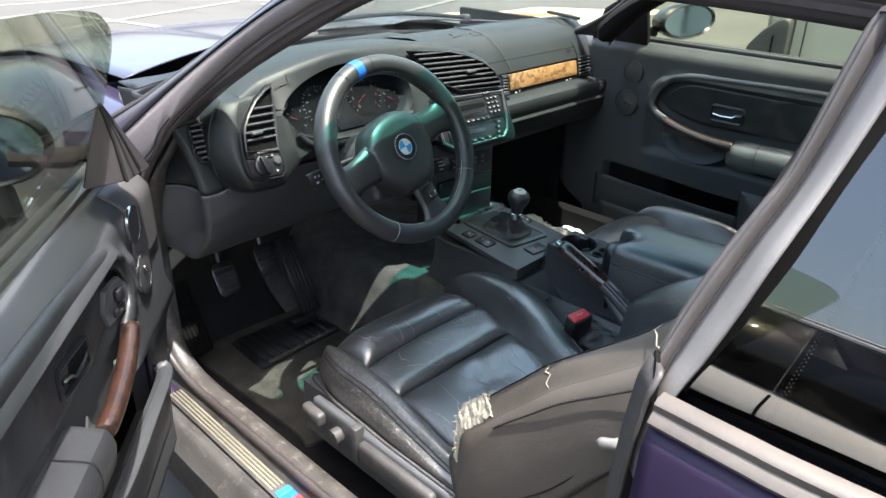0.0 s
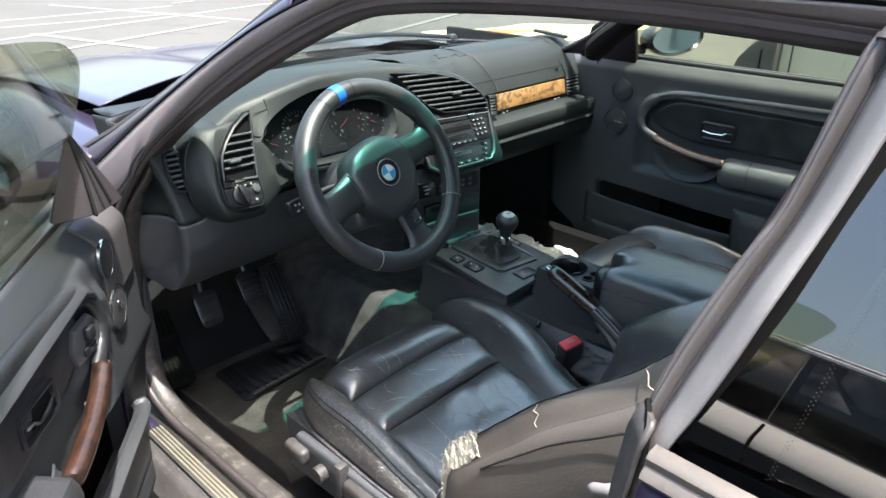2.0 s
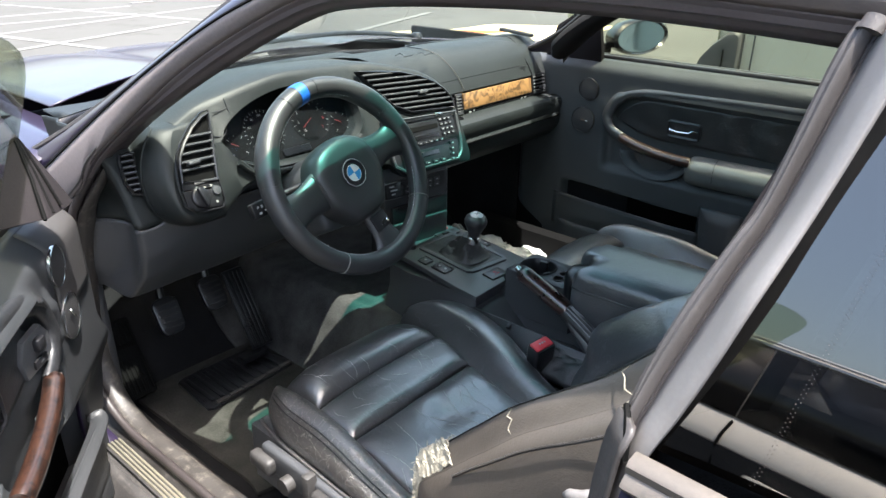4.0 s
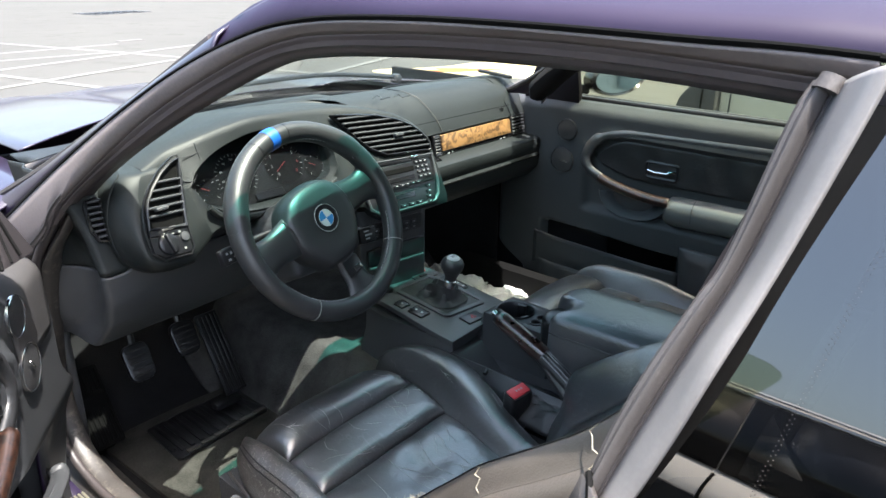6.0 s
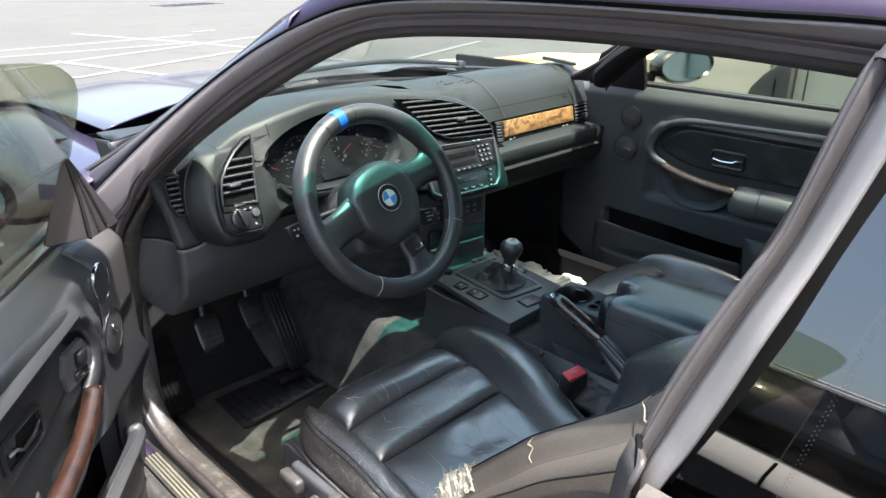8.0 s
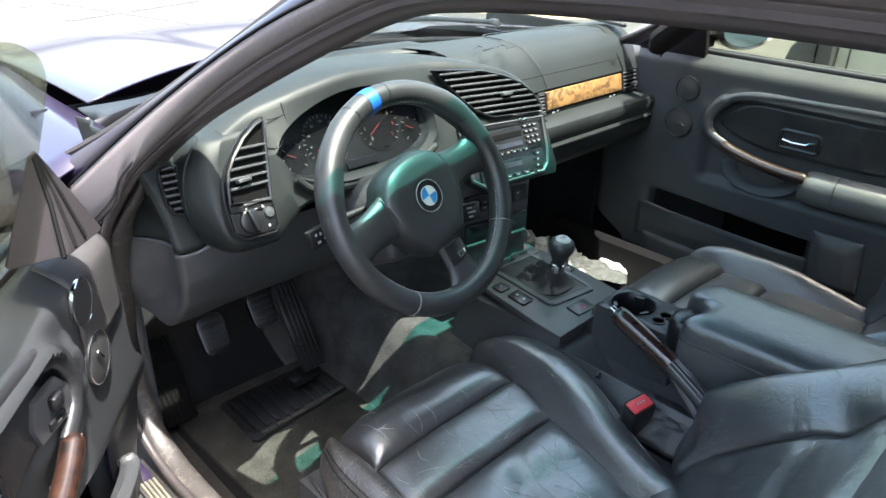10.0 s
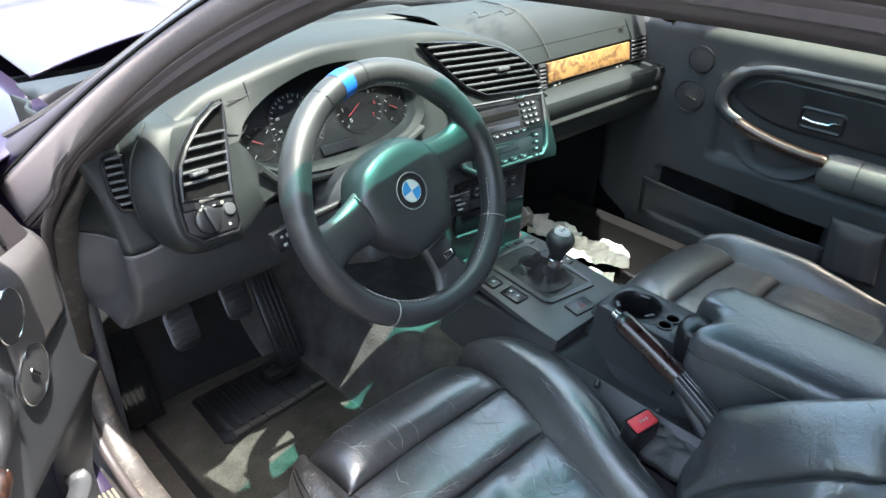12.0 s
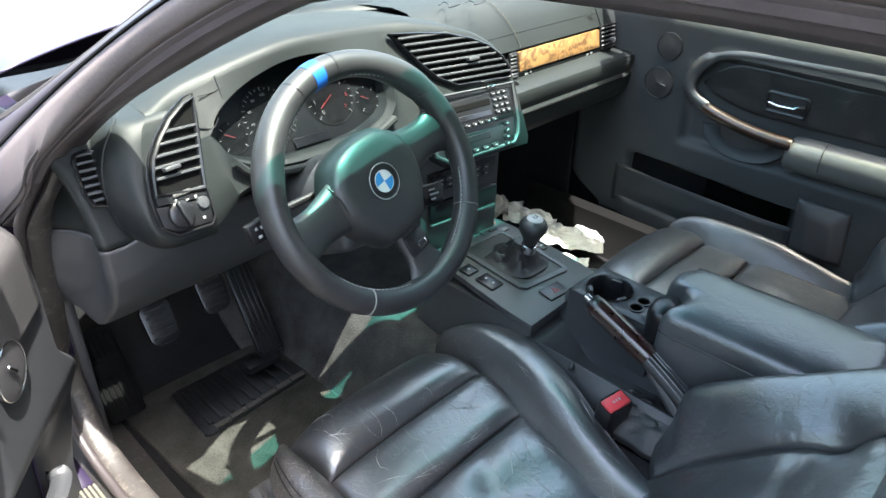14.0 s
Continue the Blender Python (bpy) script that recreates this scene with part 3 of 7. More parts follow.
for side, flip in (("near", False), ("far", True)):
    first = sum(1 for q in INNER if q.z < 0.945) if flip else 0
    f = (lambda c: [Vector((-q.x, q.y - 0.03 * smoothstep(0.05, 0.30, q.y), q.z)) for q in c[first:]]) if flip else (lambda c: c)
    part("a_pillar", ribbon(f(upto(DRIP, -0.12)), f(upto(SCREEN, -0.12)), 0.008), HOODPAINT, car, "glossy purple windscreen pillar", solid=0.004)
    part("windscreen_molding", tube(f([q for q in SCREEN if q.y > -0.085]), 0.008, 8), RUBBER, car)
    part("roof_seal_strip", ribbon(f(upto(DRIP, -0.89)), f(OUTER), 0.004), STRIP, car, "weathered grey-brown rubber strip", solid=0.004)
    for k, w in ((0.06, 0.0022), (0.55, 0.0016), (0.95, 0.0030)):
        part("seal_ridge", tube(f([p.lerp(q, k) + Vector((-0.0035, 0, 0.0042)) for p, q in zip(upto(DRIP, -0.89), OUTER)]), w, 6), SEAL if k > 0.9 else BLACKHOLE, car)
    for k in (0.2, 0.85):
        part("seal_ridge", tube(f([p.lerp(q, k) + Vector((-0.003, 0, 0.004)) for p, q in zip(OUTER, INNER)]), 0.0034, 6), RUBBER, car)
    part("drip_groove", tube(f([q + Vector((0, 0, 0.002)) for q in DRIP]), 0.0030, 8), BLACKHOLE, car)
    part("door_frame_seal", ribbon(f(OUTER), f(INNER), 0.008, 6), FRAMESEAL, car, "mauve-grey rubber round the door opening", solid=0.004)
    part("seal_lip", tube(f([p.lerp(q, 0.55) + Vector((-0.004, 0, 0.006)) for p, q in zip(OUTER, INNER)]), 0.009, 8), FRAMESEAL, car)
    INSIDE = [q + Vector((0.036, -0.01, 0.02)) for q in INNER]
    # Near trim is lightened for the sun on it; far trim stays dark.
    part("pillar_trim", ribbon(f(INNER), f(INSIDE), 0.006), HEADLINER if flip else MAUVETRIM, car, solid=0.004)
    if flip:
        part("pillar_cover", tube([Vector((0.655, 0.205, 0.928))] + f([p.lerp(q, 0.5) for p, q in zip(INNER, INSIDE)])[:26], [0.030] + [0.050 - 0.0012 * k for k in range(26)], 12, 0.6), HEADLINER, car, "dark padded windscreen pillar cover")

for k in (0.42, 0.58):
    i = int(k * N)
    c = upto(DRIP, -0.89)[i].lerp(OUTER[i], 0.35)
    part("paint_fleck", box((0.003, 0.004, 0.006), tuple(c + Vector((-0.004, 0, 0.004))), 0.001, 1), STAIN, car, "small orange fleck")
# roof, with the headliner under it
def roof_at(x, y, drop=0.0):
    e = min(DRIP[12:], key=lambda q: abs(q.y - y))
    k = x / abs(e.x)
    fall = 0.10 * smoothstep(-1.1, -1.6, y)
    return Vector((x, y, e.z - fall + (0.095 - drop * 1.2) * (1 - abs(k) ** 2.2) + (0.012 + 0.034 * smoothstep(-0.45, -0.08, y)) * smoothstep(1.0, 0.93, abs(k)) - drop))


def roof_sheet(drop, w):
    def at(u, v):
        s = 2 * u - 1
        corner = smoothstep(0.72, 0.95, abs(s))
        front = -0.137 + 0.055 * (1 - s * s) + 0.070 * corner
        y = front + v * (-1.45 - front)
        e = min(DRIP[12:], key=lambda q: abs(q.y - y))
        return roof_at(s * abs(e.x) * w, y, drop) - Vector((0, 0, 0.016 * corner * smoothstep(-0.25, -0.10, y) * smoothstep(1.0, 0.95, abs(s))))
    return sheet(at, 40, 60)


part("roof", roof_sheet(0.0, 0.994), PURPLE, car, "glossy purple steel roof", solid=0.004)
part("headliner", roof_sheet(0.030, 0.91), HEADLINER, car, "dark fabric headliner")


# windscreen between the pillars
def screen_at(u, v):
    i = min(int(v * (N - 1)), N - 2)
    a = SCREEN[i].lerp(SCREEN[i + 1], v * (N - 1) - i)
    x = a.x * (1 - 2 * u)
    k = 1 - (x / a.x) ** 2
    base, head = Vector((0, 0.20, 0.075)), Vector((0, 0.055, 0.045))
    b = base.lerp(head, v)
    return Vector((x, a.y + b.y * k, a.z + b.z * k))


glass = part("windscreen", sheet(lambda u, v: screen_at(u, 0.90 * v), 24, 20), WINDSCREEN, car, "faintly green windscreen glass")
part("shade_band", sheet(lambda u, v: screen_at(u, 0.90 + 0.10 * v), 24, 6), SHADEBAND, glass, "teal shade band along the top")
part("header_trim", tube([screen_at(k / 24, 1.0) + Vector((0, -0.035, -0.024)) for k in range(2, 23)], 0.020, 10), HEADLINER, car)
cowl = []
for k in range(25):
    a = screen_at(k / 24, 0.0)
    b = Vector((a.x * 0.90, 0.590 + 0.175 * (1 - (min(0.66, abs(a.x)) / 0.66) ** 2), 0.905 + 0.03 * (1 - (a.x / 0.745) ** 2)))
    cowl.append([a + Vector((0, -0.02, -0.03)), a + Vector((0, 0.005, -0.008)), a.lerp(b, 0.35) + Vector((0, 0, -0.012)), a.lerp(b, 0.75) + Vector((0, 0, -0.012)), b])
part("cowl", skin(cowl, False, False), SOFT, car, "black plastic scuttle below the windscreen", solid=0.004)
wiper = part("wiper", tube(curve([(0.52, 0.66, 0.955), (0.25, 0.69, 0.985), (-0.05, 0.65, 0.995), (-0.25, 0.55, 1.005)], 24), 0.007, 8), SOFT, car, "black wiper arm on the windscreen")
part("pivot", lathe([(0.018, 0), (0.019, 0.014), (0.012, 0.024)], 20, m=pose(0.52, 0.66, 0.94)), SOFT, wiper)


# hood, fenders and nose
def hood_at(u, v):
    v = v * v
    w = 0.66 - 0.08 * v
    x = w * (2 * u - 1)
    rear = 0.575 + 0.175 * (1 - (x / 0.66) ** 2)
    y = rear + v * (1.93 - rear)
    return Vector((x, y, 0.925 - 0.055 * v - 0.10 * v ** 3 + 0.03 * (1 - (x / w) ** 2) + 0.012 * smoothstep(0.25, 0.32, abs(x))))


part("hood", sheet(hood_at, 30, 24), HOODPAINT, car, "glossy purple bonnet mirroring the sky", solid=0.004)
for s in (-1, 1):
    part("fender", skin([[(s * x, y, z - 0.11 * smoothstep(1.0, 2.0, y)) for x, z in ((w0 - 0.003, 0.905), (w0 + 0.05, 0.895), (0.78, 0.865), (0.825, 0.80), (0.84, 0.68), (0.845, 0.5 if not 0.85 < y < 1.55 else 0.64), (0.83, 0.32 if not 0.85 < y < 1.55 else 0.63))] for y, w0 in [(0.42 + 0.08 * k, 0.663 - 0.08 * smoothstep(0.7, 1.93, 0.42 + 0.08 * k)) for k in range(19)]], False, False), HOODPAINT, car, "glossy purple front wing", solid=0.004)
nose = part("nose", skin([[(x * w, y, z) for x in [k / 12 - 1 for k in range(25)]] for w, y, z in ((0.60, 1.92, 0.80), (0.66, 1.97, 0.76), (0.72, 2.0, 0.66), (0.76, 2.03, 0.52), (0.78, 2.0, 0.30), (0.77, 1.8, 0.22))], False, False), PURPLE, car, solid=0.004)
for s in (-1, 1):
    lamp = part("headlight", box((0.36, 0.05, 0.12), (s * 0.44, 1.985, 0.72), 0.02), GLOSSY, car, "dark glass headlight")
for y in (1.20, -1.50):
    for s in (-1, 1):
        w = part("wheel", lathe([(0.2, -0.1), (0.27, -0.105), (0.305, -0.08), (0.31, 0), (0.305, 0.08), (0.27, 0.105), (0.2, 0.1)], 36, m=pose(s * 0.745, y, 0.305, 0, 90, 0)), TYRE, car, "black rubber tyre")
        part("rim", lathe([(0.02, 0.06), (0.1, 0.05), (0.19, 0.07), (0.205, 0.095), (0.205, -0.09), (0.02, -0.09)], 30, m=pose(s * 0.745, y, 0.305, 0, 90 * s, 0)), CHROME, w)

# near-side quarter: panel, belt strip, window and its trim
BELT = curve([(-0.800, -0.797, 0.888), (-0.808, -0.876, 0.893), (-0.812, -0.95, 0.897), (-0.812, -1.25, 0.912), (-0.79, -1.60, 0.935)], 24)


SEAL_A = curve([(-0.752, -0.752, 0.80), (-0.755, -0.772, 0.895), (-0.735, -0.780, 0.946), (-0.709, -0.794, 1.000), (-0.682, -0.812, 1.052), (-0.665, -0.824, 1.086), (-0.632, -0.842, 1.187), (-0.620, -0.850, 1.214)], 40)
SEAL_B = curve([(-0.782, -0.778, 0.80), (-0.772, -0.785, 0.878), (-0.750, -0.796, 0.919), (-0.728, -0.808, 0.962), (-0.705, -0.819, 1.007), (-0.667, -0.841, 1.082), (-0.633, -0.866, 1.187), (-0.622, -0.872, 1.216)], 40)
STRIP_B = curve([(-0.798, -0.796, 0.80), (-0.773, -0.798, 0.876), (-0.747, -0.812, 0.926), (-0.723, -0.824, 0.971), (-0.703, -0.834, 1.012), (-0.667, -0.854, 1.085), (-0.634, -0.880, 1.187), (-0.624, -0.886, 1.217)], 40)


STRIP_G = [q + Vector((-0.9, -0.25, 0.37)) * (0.005 + 0.047 * smoothstep(0.84, 1.04, q.z)) for q in STRIP_B]
SEAL_M = [p.lerp(q, 0.60) for p, q in zip(SEAL_A, SEAL_B)]


def quarter(s):
    f = (lambda c: c) if s < 0 else mirrored
    rows = []
    for k in range(24):
        b = BELT[k]
        y = b.y - max(0, k - 12) * 0.045
        rows.append([Vector((b.x - dx, y, z)) for dx, z in ((0.002, b.z - 0.012), (0.012, b.z - 0.03), (0.022, 0.78), (0.030, 0.70), (0.034, 0.55), (0.02, 0.40 if not -1.85 < y < -1.15 else 0.62), (0.0, 0.24 if not -1.85 < y < -1.15 else 0.61))])
    part("quarter_panel", skin([f(r) for r in rows], False, False), PURPLE, car, "glossy purple rear side panel", solid=0.004)
    prof = ((0.016, 0.013), (0.004, 0.012), (0.000, 0.008), (0.001, 0.001), (-0.005, -0.003), (-0.008, -0.007), (-0.004, -0.013), (0.006, -0.014))
    part("belt_molding", skin([f([Vector((b.x + dx, b.y, b.z + dz)) for dx, dz in prof]) for b in BELT]), BELTSTRIP, car, "sun-bleached two-step belt strip")
    top = curve([(-0.652, -0.888, 1.208), (-0.655, -1.10, 1.195), (-0.68, -1.35, 1.13), (-0.75, -1.58, 0.98)], 24)
    low = [q + Vector((0.014, 0, 0.008)) for q in BELT]
    pane_x = lambda y, z: -0.725 + 0.38 * (z - 1.03) + 0.29 * (z - 1.03) ** 2 + 0.043 * (y + 0.9)
    panes = []
    for p, q in zip(low, top):
        row = [Vector(p).lerp(q, j / 16) for j in range(17)]
        panes.append([Vector((pane_x(c.y, c.z), c.y, c.z)) for c in row])
    pane = part("quarter_window", skin([f(r) for r in panes], False, False), DARKGLASS, car, "dark tinted quarter window")
    part("pillar_strip", ribbon(f(SEAL_M), f(STRIP_G), 0.0045, 3, (-0.9, 0.1, 0.3)), GREYTRIM, car, "faded grey strip edging the quarter window", solid=0.004)
    bm = bmesh.new()
    for k in range(120):
        z = 0.905 + 0.22 * k / 119
        y = -0.880 - 0.18 * (z - 0.905) + 0.0012 * (-1) ** k
        bmesh.ops.create_cube(bm, size=1, matrix=Matrix.Translation((pane_x(y, z) - 0.0008, y, z)) @ Matrix.Diagonal((0.0004, 0.0007, 0.0005, 1)))
    tagged(part("dotted_print", bm, PILLAR, pane, "dotted line printed on the glass", smooth=False, m=None if s < 0 else Matrix.Diagonal((-1, 1, 1, 1))), kind="stuff")


quarter(-1)
quarter(1)
pil = curve([(-0.748, -0.735, 0.66), (-0.752, -0.752, 0.80), (-0.752, -0.770, 0.905), (-0.716, -0.790, 0.985), (-0.669, -0.822, 1.102), (-0.633, -0.848, 1.187), (-0.622, -0.862, 1.214)], 40)
part("b_pillar_seal", ribbon(SEAL_A, SEAL_M, 0.010, 8, (-0.9, 0.3, 0.3)), PILLAR, car, "dusty rubber seal on the door pillar", solid=0.005)
part("seal_cap", tube([SEAL_A[-3].lerp(SEAL_B[-3], 0.45) + Vector((-0.004, 0.001, 0.001)), SEAL_A[-1].lerp(SEAL_B[-1], 0.45) + Vector((-0.002, 0.0, 0.004))], [0.0112, 0.0105], 12, 0.9), PILLAR, car, "rubber plug at the head of the pillar")
part("seal_groove", tube([q + Vector((-0.001, 0, 0.001)) for q in SEAL_M], 0.0016, 6), SEAL, car)
part("seal_edge", tube(SEAL_A, 0.005, 8), PILLAR, car)
part("b_pillar", ribbon([q + Vector((0.015, 0.002, 0)) for q in pil], [q + Vector((0.09, -0.09, 0.01)) for q in pil], 0.01), HEADLINER, car, solid=0.005)
low_flap = [[Vector((x + e * 0.028, y - e * 0.024 - 0.004 * math.sin(math.pi * e), z)) for e in (0, 0.35, 0.7, 1)] for x, y, z in ((-0.757, -0.770, 0.915), (-0.760, -0.763, 0.89), (-0.764, -0.758, 0.84), (-0.766, -0.752, 0.76), (-0.764, -0.746, 0.6), (-0.756, -0.74, 0.36))]
low_flap = [[q + Vector((-0.056 * (k / 3), 0, 0)) for k, q in enumerate(r)] for r in low_flap]
part("pillar_flap", skin(low_flap, False, False), PILLAR, car, "creased rubber flap on the pillar", solid=0.005)
part("flap_edge", tube(curve([(-0.757, -0.772, 0.918), (-0.768, -0.779, 0.914), (-0.778, -0.785, 0.902), (-0.782, -0.787, 0.885)], 12), 0.003, 6), BLACKHOLE, car)
part("far_b_pillar", tube(mirrored(pil), 0.022, 10), SEAL, car)

# sill on both sides
for s in (-1, 1):
    prof = [(0.60, 0.20), (0.66, 0.24), (0.685, 0.325), (0.715, 0.335), (0.730, 0.312), (0.742, 0.302), (0.805, 0.298), (0.822, 0.285), (0.828, 0.27), (0.845, 0.255), (0.845, 0.18), (0.80, 0.14), (0.62, 0.14)]
    if s < 0:
        prof = [(0.60, 0.20), (0.66, 0.235), (0.695, 0.25), (0.720, 0.325), (0.750, 0.333), (0.762, 0.312), (0.768, 0.302)] + prof[6:]
    # Far sill is coloured near-black in place of shade; near sill keeps its grime.
    part("sill", skin([[(s * x, y, z) for x, z in prof] for y in (0.50, 0.3, 0.0, -0.4, -0.80)]), GRIME if s < 0 else BLACKHOLE, car, "grimy black plastic door sill" if s < 0 else "far door sill, blackened to stand for shade")
kick = part("rocker_paint", skin([[(x, y, z) for x, z in ((-0.806, 0.3), (-0.823, 0.288), (-0.830, 0.272), (-0.848, 0.258), (-0.850, 0.18))] for y in (0.50, 0.3, 0.0, -0.4, -0.80)], False, False), GRIME, car, "dusty outer rocker strip", solid=0.002)
part("sill_paint", skin([[(x, y, z) for x, z in ((-0.765, 0.306), (-0.785, 0.304), (-0.806, 0.302))] for y in (0.305, 0.4, 0.50)], False, False), PURPLE, car, "purple painted metal ahead of the sill plate", solid=0.002)
plate_ob = part("sill_plate", box((0.052, 0.47, 0.006), (-0.772, 0.065, 0.305), 0.002), GRIME, car)
for k in range(6):
    part("rib", box((0.0045, 0.40, 0.003), (-0.753 - k * 0.0075, 0.10, 0.3092), 0.001, 1), GOLD, plate_ob, "pale gold sill rib")
for k, mt in enumerate((SKYBLUE, BLUE, REDMARK)):
    part("stripe", box((0.044, 0.016, 0.003), (-0.772, -0.118 - k * 0.017, 0.3092), 0.001, 1), mt, plate_ob)
SEALPATH = curve([(-0.712, -0.78, 0.345), (-0.714, -0.3, 0.338), (-0.715, 0.10, 0.332), (-0.717, 0.28, 0.335), (-0.718, 0.37, 0.375), (-0.716, 0.415, 0.45), (-0.714, 0.418, 0.55), (-0.712, 0.385, 0.68), (-0.712, 0.345, 0.78), (-0.706, 0.29, 0.885)], 60)
SEALPATH = [q + Vector((-0.035 * smoothstep(0.92, 0.78, q.z), 0, 0)) for q in SEALPATH]
part("sill_seal", tube(SEALPATH, 0.0085, 10, 1.0), RUBBER, car, "dusty rubber door seal along the sill")
part("inner_sill_trim", tube([q + Vector((0.024, -0.004, -0.004)) for q in SEALPATH], 0.019, 10, 0.45), BRONZED, car, "scuffed plastic trim inside the door seal")
part("front_jamb", skin([[(x, y, z) for x, y in ((-0.70, 0.43 + d), (-0.725, 0.46 + d), (-0.755, 0.52 + d), (-0.80, 0.57 + d), (-0.82, 0.60 + d))] for z, d in ((0.30, -0.02), (0.45, 0.02), (0.6, 0.02), (0.75, -0.04), (0.86, -0.07))], False, False), PURPLE, car, "purple painted door jamb", solid=0.004)
hinge = part("hinge", box((0.03, 0.04, 0.030), (-0.775, 0.34, 0.62), 0.006), SEAL, car, "dark metal door hinge")
part("pin", lathe([(0.009, -0.03), (0.009, 0.03)], 12, m=pose(-0.785, 0.325, 0.62)), GRIME, hinge)

# floor, firewall, tunnel, rear bulkhead
def floor_at(u, v):
    x = 0.66 * (2 * u - 1)
    y = -1.0 + 1.85 * v
    z = 0.225 + 0.24 * smoothstep(0.50, 0.85, y) + 0.006 * math.sin(9 * x) * math.sin(7 * y)
    t = 0.19 * smoothstep(0.295, 0.180, abs(x))
    return Vector((x, y, max(z, 0.225 + t)))


# Floor tone holds the footwell shade; the tunnel below is paled for sun.
part("carpet", sheet(floor_at, 60, 60), CARPET, car, "loop carpet on the car floor, darkened for footwell shade", solid=0.01)
def tunnel_at(u, v):
    s = -1 if u < 0.5 else 1
    k = abs(2 * u - 1)
    y = -0.12 + 0.80 * v
    x = s * (0.13 + 0.215 * k)
    return Vector((x, y, floor_at(0.5 + x / 1.32, (y + 1.0) / 1.85).z + 0.006))


part("tunnel_carpet", sheet(tunnel_at, 40, 20), TUNNELPET, car, "woven carpet on the tunnel, paled for its sun patch", solid=0.003)
# Firewall coloured near-black to stand for the footwell shade.
part("firewall", skin([[(x, y, z) for x in (-0.72, 0.72)] for y, z in ((0.80, 0.40), (0.76, 0.60), (0.72, 0.90))], False, False), SHADEBLACK, car, solid=0.01)
part("rear_bulkhead", skin([[(x, y, z) for x in (-0.70, 0, 0.70)] for y, z in ((-1.15, 0.22), (-1.25, 0.55), (-1.45, 0.95), (-1.5, 1.18))], False, False), SOFT, car, solid=0.01)
part("kick_panel", box((0.02, 0.40, 0.52), (-0.69, 0.64, 0.50), 0.008), PLASTIC, car)
# Far kick panel takes the shade colour; the near one keeps plain plastic.
part("kick_panel", box((0.02, 0.50, 0.74), (0.742, 0.64, 0.58), 0.008), SHADEBLACK, car)
# Added filler that closes gaps to the sunlit ground outside.
part("gap_filler", box((0.02, 0.95, 0.66), (0.790, 0.46, 0.53), 0.008), SHADEBLACK, car)
part("tail", skin([[(x * w, y, z) for x in [k / 8 - 1 for k in range(17)]] for w, y, z in ((0.62, -1.52, 1.14), (0.72, -1.75, 0.95), (0.76, -2.2, 0.93), (0.80, -2.32, 0.85), (0.81, -2.38, 0.5), (0.80, -2.3, 0.24))], False, False), PURPLE, car, solid=0.004)
part("rear_side_trim", skin([[(-0.74, y, 0.62), (-0.745, y, 0.88), (-0.70, y, 0.905), (-0.62, y, 0.90), (-0.60, y, 0.6)] for y in (-0.80, -1.1, -1.5)], False, False), SHADEBLACK, car, solid=0.006)
part("rear_bench", box((1.2, 0.5, 0.16), (0, -1.02, 0.42), 0.05, 3), HIDE, car, "black leather rear bench")


# ---------------------------------------------------------------- doors
def ring_bump(r, z):
    """Raised border of the padded oval: 1 on the border, with inside as second value."""
    zt = 0.826 - 0.10 * max(0, (0.16 - r) / 0.1) ** 2
    zb = 0.672 + 0.055 * max(0, (0.22 - r) / 0.12) ** 2
    top = math.exp(-((z - zt) / 0.016) ** 2) * smoothstep(0.05, 0.13, r)
    front = math.exp(-((r - 0.075) / 0.014) ** 2) * smoothstep(0.69, 0.73, z) * smoothstep(0.82, 0.78, z)
    low = math.exp(-((z - zb) / 0.014) ** 2) * smoothstep(0.05, 0.09, r) * smoothstep(0.2, 0.14, r)
    inside = smoothstep(0.07, 0.10, r) * smoothstep(zt, zt - 0.02, z) * smoothstep(0.57, 0.60, z)
    return max(top, front, low), inside


def card_front(z):
    """Front edge of the driver's door card at height z."""
    return -0.150 - 0.020 * smoothstep(0.86, 0.76, z) - 0.060 * smoothstep(0.66, 0.56, z) + 0.06 * smoothstep(0.52, 0.40, z)


def panel_at(u, v, reach=0):
    z = 0.315 + (0.598 if reach else 0.575) * v
    front = -0.260 + 0.11 * smoothstep(0.43, 0.315, z) ** 2 if reach else card_front(z)
    r = front + u * (0.93 - front)
    bump, inside = ring_bump(r, z)
    nn = 0.0 - (0.045 * smoothstep(0.87, 0.925, z) ** 2 if reach else 0.055 * smoothstep(0.83, 0.90, z) ** 2) + (0.004 if reach else 0.016) * bump - 0.022 * inside
    slot = smoothstep(-0.07, -0.03, r) * smoothstep(0.44, 0.40, r)
    floor = 0.466 - 0.018 * smoothstep(-0.08, 0.40, r) if reach else 0.468 + 0.02 * smoothstep(0.0, 0.4, r)
    nn -= 0.0 if reach else 0.030 * smoothstep(0.60, 0.50, z)
    nn -= 0.045 * slot * smoothstep(floor - 0.094, floor - 0.084, z) * smoothstep(floor + (0.052 if reach else 0.108), floor + (0.036 if reach else 0.085), z)
    nn += (0.012 if reach else 0.028) * smoothstep(floor - 0.085, floor - 0.105, z) * slot
    if inside > 0.5 and r > 0.42:
        nn += 0.003 * abs(math.sin((r - 0.42) * 40)) ** 0.5
    nn -= 0.035 * smoothstep(front + 0.03, front, r)
    return Vector((r, nn, z))


